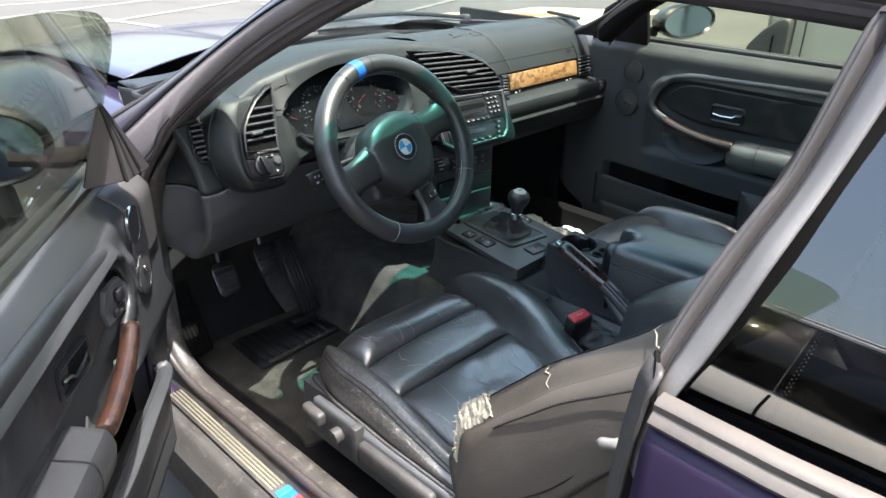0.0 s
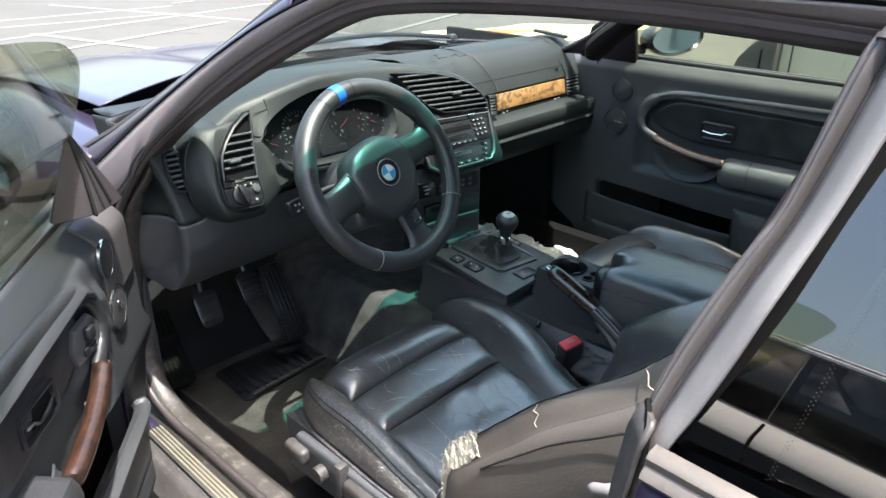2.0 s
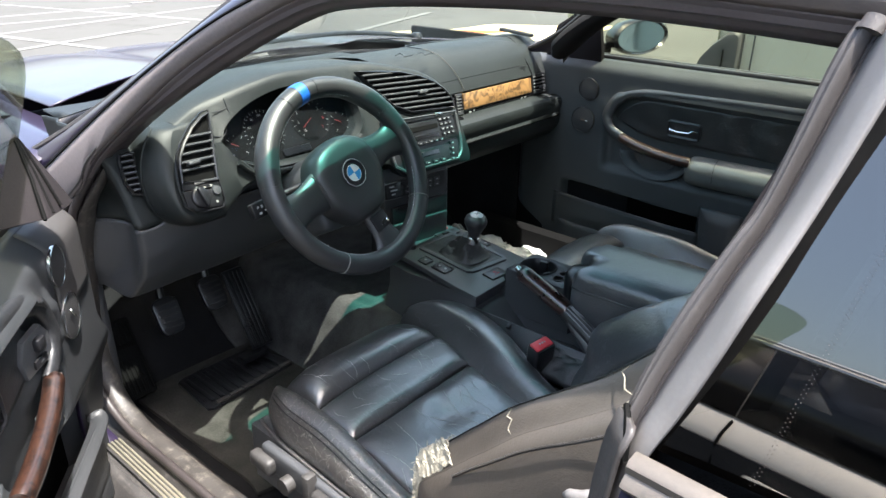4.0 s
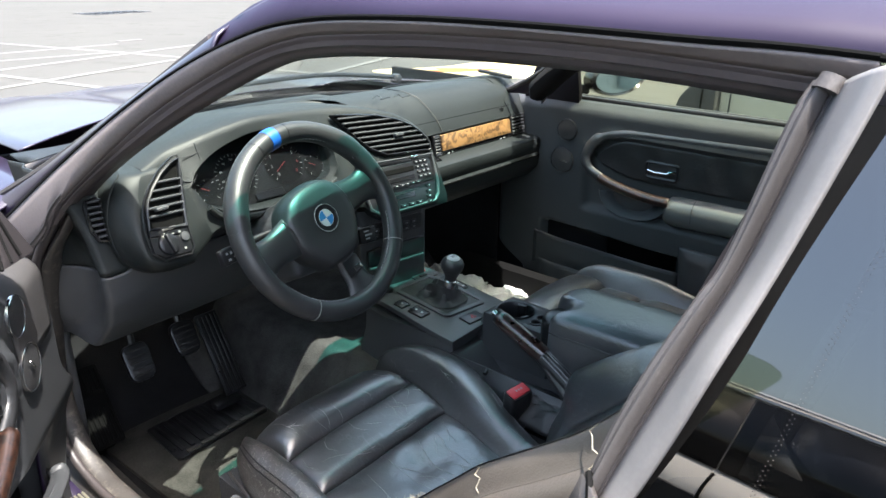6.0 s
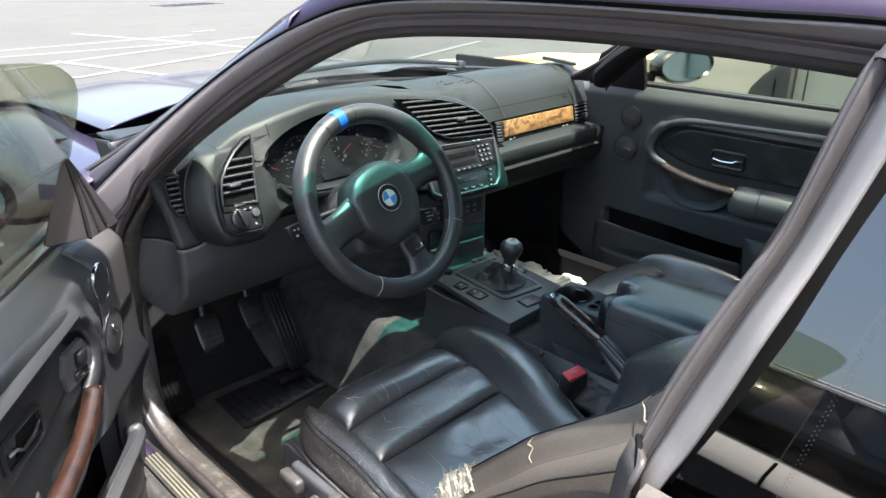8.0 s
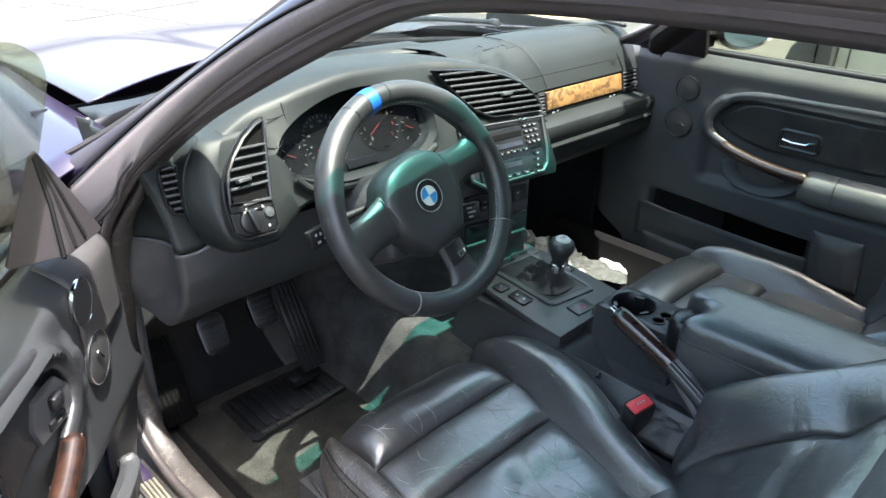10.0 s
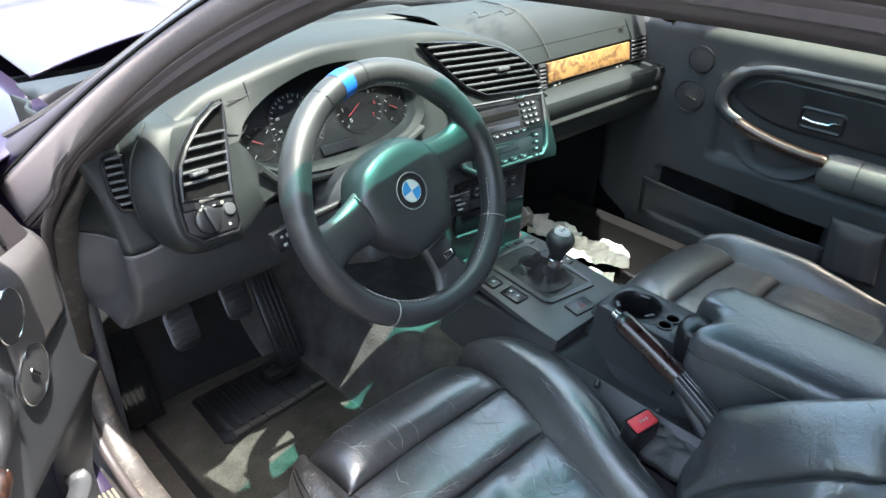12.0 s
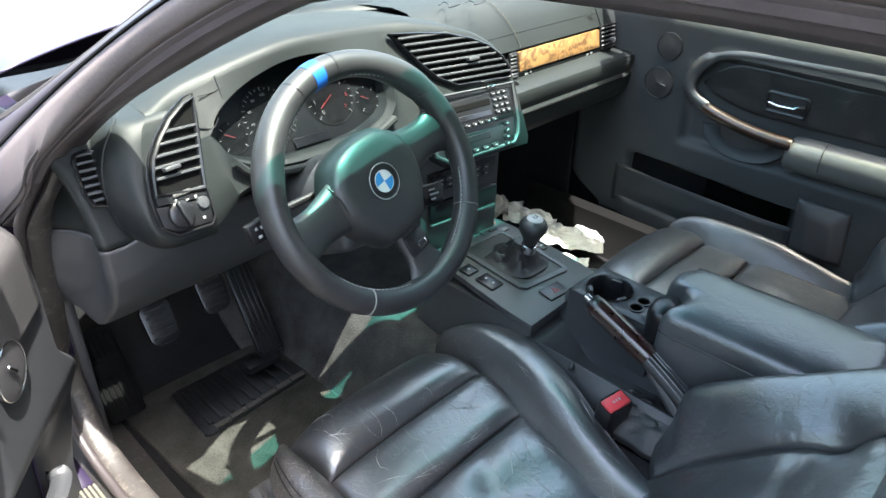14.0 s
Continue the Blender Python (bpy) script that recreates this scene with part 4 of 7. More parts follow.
def build_door(name, label, m, driver):
    d = thing(name, label, "car door", group="car doors")
    up_right = m
    m = CARD_L if driver else m
    low = m @ Matrix.Translation((0, -0.030 if driver else 0.0, 0))
    # Card tone differs by side to stand for the light each door gets.
    part("inner_panel", sheet(lambda u, v: panel_at(u, v, 0 if driver else 1), 110, 90), DRIVERCARD if driver else DOORCARD, d, "dark grained door card", m=m, solid=0.003)
    part("outer_skin", skin([[(r, nn, z) for nn, z in ((-0.085, 0.885), (-0.10, 0.86), (-0.118, 0.78), (-0.125, 0.68), (-0.125, 0.45), (-0.115, 0.30), (-0.08, 0.27))] for r in (-0.12, 0.1, 0.5, 0.80, 0.935)], False, False), PURPLE, d, "purple outer door skin", m=m, solid=0.003)
    part("front_edge", skin([[(r, nn, z) for r, nn in ((-0.09 + e, -0.03), (-0.125 + e, -0.05), (-0.125 + e, -0.11), (-0.11 + e, -0.12))] for z, e in ((0.29, 0.06), (0.5, 0.055), (0.7, 0.01), (0.875, 0.0))], False, False), PURPLE, d, m=m, solid=0.003)
    part("rear_edge", skin([[(r, nn, z) for r, nn in ((0.915, 0.0), (0.935, -0.03), (0.935, -0.115))] for z in (0.30, 0.6, 0.88)], False, False), PURPLE, d, m=m, solid=0.003)
    part("belt_seal", box((1.05, 0.022, 0.014), (0.400, -0.060, 0.893 if driver else 0.914), 0.005), SEAL, d, m=m)
    part("outer_belt_molding", box((1.05, 0.018, 0.016), (0.400, -0.087, 0.892 if driver else 0.913), 0.006), SEAL, d, m=m)
    g = [(-0.10, 0.86)] + [(q.x, q.z) for q in curve([(-0.10, 0, 1.04), (-0.092, 0, 1.072), (-0.065, 0, 1.10), (-0.02, 0, 1.122), (0.08, 0, 1.15), (0.3, 0, 1.178), (0.62, 0, 1.200), (0.88, 0, 1.206), (0.93, 0, 1.202), (0.945, 0, 1.188), (0.925, 0, 1.14)], 40)] + [(0.845, 0.98), (0.815, 0.86)]
    lean = lambda z: -0.072 + 0.34 * (z - 0.89)
    part("window_glass", skin([[Vector((r, lean(z) + 0.002 * e, z)) for r, z in g] for e in (-1, 1)]), SIDEGLASS, d, "green-tinted frameless window glass", m=up_right)
    if driver:
        wedge = bmesh.new()
        for q in ((-0.128, -0.060, 0.868), (0.030, -0.060, 0.882), (-0.105, 0.018, 0.872), (0.000, 0.008, 0.886), (-0.088, -0.038, 0.990), (-0.100, -0.046, 0.990), (-0.078, -0.046, 0.985)):
            wedge.verts.new(q)
        bmesh.ops.convex_hull(wedge, input=wedge.verts[:])
        bmesh.ops.bevel(wedge, geom=wedge.edges[:], offset=0.004, segments=2, affect="EDGES", profile=0.5)
        part("sail_panel", wedge, HEADLINER, d, "black triangular mirror base", m=up_right)
    else:
        tri = ((-0.19, -0.050, 0.855), (0.030, -0.045, 0.880), (0.034, -0.035, 0.93), (0.034, -0.005, 1.035), (-0.02, 0.0, 1.06), (-0.12, -0.02, 1.0))
        part("sail_panel", skin([[Vector(q) + Vector((0, e, 0)) for q in tri] for e in (0.004, 0.020)]), HEADLINER, d, "black triangular mirror base", m=up_right)
    for k in range(3 if driver else 0):
        part("sail_ridge", tube([(0.012 - 0.030 * k, 0.004 + 0.004 * k, 0.888), (-0.038 - 0.015 * k, -0.016 + 0.002 * k, 0.937), (-0.080 - 0.003 * k, -0.038, 0.984)], 0.0028, 6), BLACKHOLE, d, m=up_right)
    hub = Vector((-0.036, -0.200, 0.938)) if driver else Vector((0.025, -0.265, 0.955))
    shell = part("wing_mirror", lathe([(0.004, -0.075), (0.05, -0.066), (0.082, -0.03), (0.088, 0.012), (0.080, 0.02), (0.074, 0.012), (0.004, 0.010)], 32, m=up_right @ Matrix.Translation(hub) @ axes((0, 0, 0), (-0.25, 0.97, 0), (0, 0, 1)) @ Matrix.Diagonal((1.05 if driver else 1.5, 0.72 if driver else 0.66, 1, 1))), GLOSSY, d, "black door mirror housing")
    part("mirror_glass", lathe([(0.001, 0), (0.073, 0), (0.073, 0.002), (0.001, 0.002)], 32, m=up_right @ Matrix.Translation(hub) @ axes((0, 0, 0), (-0.25, 0.97, 0), (0, 0, 1)) @ Matrix.Diagonal((1.05 if driver else 1.5, 0.72 if driver else 0.66, 1, 1)) @ Matrix.Translation((0, 0, 0.012))), MIRROR, shell, "blue-tinted mirror glass")
    part("mirror_arm", tube([(-0.09, -0.05, 0.905), (-0.07, -0.11, 0.905), (-0.04, -0.18, 0.92)], 0.024, 10, 0.7), HEADLINER, d, m=up_right)
    # trim pieces on the card
    fit = lambda r, z, up=0.0: m @ axes((r, up, z), (1, 0, 0), (0, 0, 1)) @ Matrix.Diagonal((1, 1, -1, 1))
    tw = part("tweeter", lathe([(0.001, 0.0055), (0.025, 0.005), (0.031, 0.004), (0.033, 0.003), (0.034, -0.004)], 28, m=fit(0.012, 0.821, 0.002)), MESH, d, "round mesh tweeter cover")
    sp = part("speaker", lathe([(0.001, 0.0065), (0.026, 0.0055), (0.035, 0.0045), (0.039, 0.003), (0.040, -0.004)], 36, m=fit(0.0, 0.724, 0.002)), MESH, d, "round door speaker grille")
    part("speaker_ring", frame_plate([(0.0405 * math.cos(k * math.tau / 40), 0.0405 * math.sin(k * math.tau / 40)) for k in range(40)], 0.0022, 0.0055, m=fit(0.0, 0.724, 0.002)), CHROME if driver else SOFT, sp)
    part("tweeter_ring", frame_plate([(0.0345 * math.cos(k * math.tau / 40), 0.0345 * math.sin(k * math.tau / 40)) for k in range(40)], 0.002, 0.005, m=fit(0.012, 0.821, 0.002)), CHROME if driver else SOFT, tw)
    part("speaker_badge", box((0.026, 0.004, 0.003), (0.010, 0, 0.009), 0.001), CHROME, sp, m=fit(0.0, 0.724, 0.002) @ pose(0, 0, 0, 0, 0, -8 if not driver else 50))
    ring = curve([(0.91, -0.004, 0.850), (0.6, -0.004, 0.848), (0.34, -0.004, 0.842), (0.19, -0.002, 0.834), (0.115, 0.0, 0.806), (0.084, 0.002, 0.752), (0.100, 0.004, 0.713), (0.145, 0.006, 0.692)], 56)
    part("pull_surround", tube(ring, [0.019 if driver else 0.012] * 30 + [0.017] * 14 + [0.0155] * 12, 14, 0.6, (0, 1, 0)), DOORHIDE if driver else HIDE_SMOOTH, d, "padded leather band round the pull", m=m)
    for k in (6, 12, 18, 24, 29) if driver else ():
        c, t = ring[k], (ring[k + 1] - ring[k]).normalized()
        w = Vector((-t.z, 0, t.x)) * 0.0142
        part("band_seam", tube(curve([c - w, c - 0.6 * w + Vector((0, 0.0078, 0)), c + Vector((0, 0.0089, 0)), c + 0.6 * w + Vector((0, 0.0078, 0)), c + w], 12), 0.0009, 5), PLASTIC, d, m=m)
    end = 0.366
    g = lambda f, nn, z: (0.138 + (end - 0.138) * f, nn + (0.004 + 0.018 * f if driver else 0.0), z + 0.006 * f)
    part("pull_handle", tube(curve([g(0, 0.007, 0.694), g(0.22, 0.010, 0.678), g(0.5, 0.011, 0.664), g(0.78, 0.009, 0.655), g(1, 0.006, 0.652)], 30), [0.0125] + [0.0155] * 28 + [0.014], 14), ROSEWOOD, d, "dark red-brown lacquered wooden pull handle", m=m)
    part("handle_ridge", tube(curve([g(0, 0.018, 0.700), g(0.22, 0.0215, 0.684), g(0.5, 0.0225, 0.670), g(0.78, 0.0205, 0.661), g(1, 0.0165, 0.658)], 30), 0.0012, 5), BELTSTRIP, d, "pale line along the wood", m=m)

    def insert_at(u, v):
        r = 0.112 + 0.79 * u
        hi = 0.814 - 0.065 * max(0, (0.22 - r) / 0.108) ** 2
        lo = 0.700 + 0.044 * max(0, (0.27 - r) / 0.158) ** 2
        z = lo + (hi - lo) * v
        quilt = 0.0055 * math.sin((r - 0.42) * 52) * smoothstep(0.40, 0.46, r)
        return Vector((r, -0.0165 + quilt * math.sin(math.pi * v) ** 0.5 + 0.003 * noise.noise(Vector((r * 16, z * 22, 2.2))), z))
    part("leather_insert", sheet(insert_at, 70, 14), DOORHIDE, d, "wrinkled leather insert of the door card", m=m, solid=0.002)
    part("pull_cup", skin([[(0.25 + a * 0.115 * math.cos(t), nn, 0.652 + a * 0.075 * math.sin(t)) for t in [math.pi + k * math.pi / 20 for k in range(21)]] for a, nn in ((1.0, -0.004), (0.95, 0.0025), (0.90, 0.0), (0.6, -0.010))], False, False), DOORCARD, d, m=m, solid=0.003)
    part("armrest", skin([[(r, (nn + (0.022 if driver and nn > -0.01 else 0.0)) * sc, 0.634 + (z - 0.634) * sc + dz) for nn, z in ((-0.02, 0.594), (0.000, 0.592), (0.010, 0.597), (0.017, 0.612), (0.020, 0.636), (0.017, 0.654), (0.009, 0.666), (-0.02, 0.676))] for r, dz, sc in ((end - 0.012, -0.004, 0.55), (end - 0.008, -0.002, 0.8), (end, 0.0, 0.94), (end + 0.014, 0.0, 1.0), (0.6, 0.004, 1.0), (0.90, 0.010, 1.0), (0.915, 0.006, 0.9))]), DOORHIDE if driver else PALEHIDE, d, "black leather door armrest" if driver else "pale greyed leather door armrest", m=m)
    for k in range(3):
        c = 0.44 + 0.16 * k
        part("arm_seam", tube(curve([(c, nn + (0.022 if driver and nn > 0 else 0.0), z + 0.003) for nn, z in ((-0.015, 0.6755), (0.009, 0.667), (0.0178, 0.654), (0.0208, 0.636), (0.0178, 0.612))], 14), 0.0010, 6), SOFT, d, m=m)
    rel = part("release_bezel", frame_plate(rounded(0.104, 0.054, 0.012), 0.009, 0.009, m=fit(0.325, 0.742, -0.014 if driver else -0.018) @ pose(0, 0, 0, 0, 5 if driver else 0, 0)), SOFT, d, "black door release surround")
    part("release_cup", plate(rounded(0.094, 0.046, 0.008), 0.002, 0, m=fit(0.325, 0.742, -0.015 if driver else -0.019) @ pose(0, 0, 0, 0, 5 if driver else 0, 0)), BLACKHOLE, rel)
    part("release_lever", tube([(0.285, -0.006, 0.748), (0.31, -0.002, 0.745), (0.345, -0.003, 0.746), (0.352, -0.006, 0.752), (0.368, -0.010, 0.752)], 0.0045, 8, 0.8), CHROME, rel, "chrome release lever", m=m @ Matrix.Translation((0, 0.0, -0.006)))
    # Black sheet drawn as the shade in the depth of the pocket.
    part("pocket_shade", skin([[Vector((r, -0.0405, 0.396 + 0.02 * smoothstep(0.0, 0.4, r))), Vector((r, -0.0405, 0.560 + 0.02 * smoothstep(0.0, 0.4, r)))] for r in (-0.025, 0.1, 0.2, 0.3, 0.395)], False, False), BLACKHOLE, d, "black sheet drawn for the shade inside the door pocket", m=low, solid=0.002)
    part("pocket_front", sheet(lambda u, v: Vector((-0.062 + 0.49 * u, (0.028 + 0.003 * math.sin(math.pi * v)) * smoothstep(0, 0.06, u) * smoothstep(1, 0.93, u), 0.365 + (0.115 + 0.02 * u) * v)) if driver else Vector((-0.09 + 0.51 * u, 0.013 * smoothstep(0, 0.30, u) * smoothstep(1, 0.80, u) * smoothstep(0, 0.5, v), 0.352 + (0.115 - 0.018 * u) * v)), 30, 8), DRIVERCARD if driver else DOORCARD, d, "outer wall of the door pocket", m=low, solid=0.004)
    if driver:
        part("pocket_lip", tube(curve([(-0.06, 0.012, 0.480), (-0.035, 0.026, 0.474), (0.1, 0.030, 0.478), (0.3, 0.030, 0.484), (0.42, 0.012, 0.50)], 30), 0.008, 10, 2.0, (0, 1, 0)), DRIVERCARD, d, m=low)
    else:
        part("pocket_lip", tube(curve([(-0.085, 0.002, 0.4675), (-0.02, 0.0125, 0.4655), (0.1, 0.0135, 0.461), (0.3, 0.0125, 0.454), (0.41, 0.002, 0.4495)], 30), 0.0018, 6), PLASTIC, d, m=m)
        part("speaker_housing", sheet(lambda u, v: Vector((0.425 + 0.125 * u - 0.012 * v, 0.003 + 0.012 * min(1, 4 * u, 4 * (1 - u), 4 * (1 - v)) , 0.40 + 0.135 * v)), 16, 12), PLASTIC, d, "raised panel behind the door pocket", m=m, solid=0.003)
    if driver:
        sw = part("switch_plate", plate([(-0.045, -0.028), (0.028, -0.030), (0.036, 0.0), (0.020, 0.030), (-0.028, 0.034), (-0.046, 0.012)], 0.010, 0.004, m=fit(0.146, 0.743, -0.012) @ pose(0, 0, 0, 0, 10, 0)), PLASTIC, d, "mirror switch plate")
        part("mirror_knob", box((0.022, 0.022, 0.014), (-0.008, 0.012, 0.014), 0.005, 2, m=fit(0.146, 0.743, -0.012) @ pose(0, 0, 0, 0, 10, 0)), SOFT, sw)
        part("window_button", box((0.034, 0.014, 0.006), (-0.006, -0.016, 0.011), 0.002, 2, m=fit(0.146, 0.743, -0.012) @ pose(0, 0, 0, 0, 10, 0)), SOFT, sw)
        part("button_mark", box((0.008, 0.002, 0.001), (-0.006, -0.016, 0.0141), 0, 1, m=fit(0.146, 0.743, -0.012) @ pose(0, 0, 0, 0, 10, 0)), DULL, sw)
        def cover_at(u, v):
            z = 0.735 + 0.150 * v
            r = -0.125 + 0.157 * u
            front = card_front(z)
            return panel_at((r - front) / (0.93 - front), (z - 0.315) / 0.575) + Vector((0, 0.004 + 0.002 * math.sin(math.pi * u), 0))
        # Cover is paled to carry the sky light on this end of the card.
        part("front_cover", sheet(cover_at, 12, 14), COVER, d, "paler front cover of the door card", m=m, solid=0.004)
    return d


DOOR_L = Matrix(((-0.5664, 0.8241, 0, -0.878), (-0.8241, -0.5664, 0, 0.086), (0, 0, 1, 0), (0, 0, 0, 1)))
CARD_L = Matrix(((-0.6164, 0.7874, 0, -0.8475), (-0.7874, -0.6164, 0, 0.177), (0, 0, 1, -0.045), (0, 0, 0, 1)))
DOOR_R = Matrix(((0, -1, 0, 0.757), (-1, 0, 0, 0.160), (0, 0, 1, 0), (0, 0, 0, 1)))
build_door("driver_door", "open purple car door with black leather trim and wooden pull", DOOR_L, True)
build_door("passenger_door", "closed car door with black card and wooden pull handle", DOOR_R, False)

# ---------------------------------------------------------------- dashboard
dash = thing("dashboard", "black moulded dashboard with wood-veneer strip on the passenger side", "dashboard")


def fascia_y(x, z):
    """The face that holds vents, dials and radio, turned to the driver."""
    g = 0.10 * (x + 0.52) if x < -0.52 else (-0.12 * (x + 0.15) if x > -0.15 else 0.0)
    return 0.213 - 0.47 * (0.95 - z) + g


CREST = curve([(-0.664, 0.205, 0.895), (-0.648, 0.205, 0.928), (-0.60, 0.207, 0.945), (-0.534, 0.228, 0.968), (-0.47, 0.224, 0.984), (-0.415, 0.226, 0.994), (-0.341, 0.230, 1.003), (-0.25, 0.232, 1.001), (-0.154, 0.236, 0.995), (-0.089, 0.226, 0.990), (0.021, 0.200, 0.967), (0.081, 0.178, 0.936), (0.108, 0.158, 0.902), (0.118, 0.150, 0.870)], 120)


def crest(x):
    for a, b in zip(CREST, CREST[1:]):
        if a.x <= x <= b.x:
            return a.lerp(b, (x - a.x) / max(1e-6, b.x - a.x))
    return CREST[0] if x < CREST[0].x else CREST[-1]


def screen_foot(x):
    return 0.66 - 0.42 * x * x


def pod_section(x):
    c = crest(x)
    bottom = 0.790 + 0.012 * smoothstep(-0.60, -0.66, x) + 0.036 * smoothstep(-0.575, -0.47, x) * smoothstep(-0.14, -0.19, x) - 0.035 * smoothstep(-0.13, -0.10, x)
    foot = screen_foot(x)
    far = min(foot, c.y + 0.36)
    pts = [(far, 0.945 - 0.02 * smoothstep(0.3, 0.7, abs(x)))]
    for k in range(1, 7):
        f = k / 7
        pts.append((far + (c.y + 0.02 - far) * f, pts[0][1] + (c.z + 0.002 - pts[0][1]) * math.sin(f * math.pi / 2)))
    pts += [(c.y + 0.010, c.z + 0.001), (c.y + 0.002, c.z - 0.004), (c.y - 0.002, c.z - 0.012)]
    e = 1 - abs((x + 0.338) / 0.172) ** 2.6
    mid = 0.905
    if e > 0:
        h = e ** 0.42
        top, low = mid + (c.z - 0.026 - mid) * h, mid - 0.066 * h
        deep = 0.088 * min(1, h * 1.3)
    else:
        top = low = mid
        deep = 0
    pts.append((fascia_y(x, top) - 0.002 * (deep > 0), top))
    for f in (0.15, 1.0):
        pts.append((fascia_y(x, top) + deep * f, top - 0.010 * f * (deep > 0)))
    for f in (1.0, 0.2):
        pts.append((fascia_y(x, low) + 0.62 * deep * f, low + 0.002 * f * (deep > 0)))
    pts.append((fascia_y(x, low) - 0.006 * (deep > 0), low))
    for f in (0.3, 0.6, 0.92):
        z = low + (bottom - low) * f
        pts.append((fascia_y(x, z), z))
    pts += [(fascia_y(x, bottom) + 0.006, bottom - 0.005), (fascia_y(x, bottom) + 0.03, bottom - 0.004), (0.30, bottom + 0.004)]
    return [Vector((x, y, z)) for y, z in pts]


xs = [-0.592 + 0.701 * k / 110 for k in range(111)]
part("binnacle", skin([pod_section(x) for x in xs], False, False), DASHTOP, dash, "grained dash hood round the instruments")
# outer end of the hood: flat face round the vent, then a broad roundover to an edge line
top_edge = pod_section(-0.592)[:9]


def pod_top(y):
    for a, b in zip(top_edge, top_edge[1:]):
        if b.y <= y <= a.y:
            return a.lerp(b, (a.y - y) / max(1e-6, a.y - b.y)).z
    return top_edge[-1].z


face = curve([(-0.592, 0.330, pod_top(0.33)), (-0.592, 0.262, pod_top(0.262)), (-0.594, crest(-0.594).y + 0.004, crest(-0.594).z - 0.001), (-0.609, fascia_y(-0.609, 0.934), 0.934), (-0.622, fascia_y(-0.622, 0.905), 0.905), (-0.633, fascia_y(-0.633, 0.872), 0.872), (-0.640, fascia_y(-0.640, 0.840), 0.840), (-0.636, fascia_y(-0.636, 0.814), 0.814), (-0.618, fascia_y(-0.618, 0.801), 0.801), (-0.590, fascia_y(-0.590, 0.796), 0.796), (-0.555, fascia_y(-0.555, 0.795), 0.795)], 61)
rim = curve([(-0.612, 0.340, pod_top(0.33) - 0.008), (-0.616, 0.275, pod_top(0.262) - 0.006), (-0.627, 0.232, 0.944), (-0.642, 0.223, 0.930), (-0.655, 0.222, 0.906), (-0.662, 0.222, 0.875), (-0.662, 0.221, 0.838), (-0.653, 0.215, 0.797), (-0.630, 0.205, 0.772), (-0.590, 0.192, 0.768), (-0.550, 0.185, 0.768)], 61)
rows = []
for p, q in zip(face, rim):
    row = []
    for k in range(13):
        a = radians(90 * k / 12)
        row.append(Vector((p.x + (q.x - p.x) * math.sin(a), p.y + (q.y - p.y) * (1 - math.cos(a)), p.z + (q.z - p.z) * math.sin(a))))
    row += [q + Vector((0.0025, 0.002, 0)), q + Vector((0.004, 0.05, 0.0))]
    rows.append(row)
part("pod_corner", skin(rows, False, False), DASHTOP, dash, "rounded outer corner of the dash hood")
part("pod_rim", tube(rim[4:50], 0.0022, 6), DASHTOP, dash)
part("pod_face", skin([[q, q.lerp(Vector((-0.56, fascia_y(-0.56, q.z), q.z)), 0.5), Vector((-0.56, fascia_y(-0.56, q.z), q.z))] for q in face[10:55]], False, False), DASHTOP, dash)
part("column_backing", skin([[Vector((x, y, z)) for y, z in ((0.262, 0.85), (0.25, 0.80), (0.22, 0.76))] for x in (-0.56, -0.12)], False, False), SOFT, dash, solid=0.004)
part("stack_side", skin([pod_section(0.109), [Vector((0.118, q.y + 0.02, q.z * 0.97 + 0.02)) for q in pod_section(0.109)], [Vector((0.120, 0.36, 0.86))] * len(pod_section(0.109))], False, False), DASHTOP, dash)


# passenger side: padded top, recess with veneer, shelf, glovebox
def pass_section(x):
    b = smoothstep(0.10, 0.26, x)
    foot = screen_foot(x) - 0.01
    far = 0.03 * smoothstep(0.55, 0.76, x)
    pr = [(foot, 0.935), (0.52 - far, 0.955), (0.44 - far, 0.962), (0.395, 0.958), (0.365, 0.938), (0.342, 0.905), (0.322, 0.868), (0.314, 0.852), (0.324, 0.848), (0.322, 0.790), (0.30, 0.786), (0.262, 0.785), (0.248, 0.780), (0.243, 0.770), (0.247, 0.748), (0.252, 0.735), (0.246, 0.728), (0.252, 0.690), (0.285, 0.655), (0.36, 0.640), (0.50, 0.64)]
    return [Vector((x, y - 0.012 * (1 - b) * (i > 3), z)) for i, (y, z) in enumerate(pr)]


part("passenger_pad", skin([pass_section(0.06 + 0.705 * k / 40) for k in range(41)], False, False), DASHTOP, dash, "padded black passenger dash")
part("pad_end", skin([pass_section(0.765), [Vector((0.775, 0.5 + (q.y - 0.5) * 0.7, 0.8 + (q.z - 0.8) * 0.7)) for q in pass_section(0.765)], [Vector((0.775, 0.45, 0.8))] * 21], False, False), DASHTOP, dash)
part("top_cap", skin([[Vector((x, y, z)) for y, z in ((screen_foot(x) + 0.03, 0.925), (screen_foot(x) - 0.02, 0.942), (max(crest(x).y + 0.30, 0.42), 0.948))] for x in [-0.70 + 0.86 * k / 30 for k in range(31)]], False, False), DASHTOP, dash, solid=0.004)
# Unseen sheet added to stop sun leaking through the dash into the footwell.
part("dash_sun_stop", skin([[Vector((x, y, 0.885)) for y in (0.33, 0.45, screen_foot(x) - 0.01)] for x in [-0.69 + 1.38 * k / 12 for k in range(13)]], False, False), SHADEBLACK, dash, solid=0.006)
part("airbag_seam", tube(curve([(0.345, 0.3135, 0.856), (0.335, 0.330, 0.893), (0.318, 0.350, 0.925), (0.300, 0.378, 0.953), (0.285, 0.42, 0.9645)], 20), 0.0011, 6), BELTSTRIP, dash, "pale scuffed panel seam")
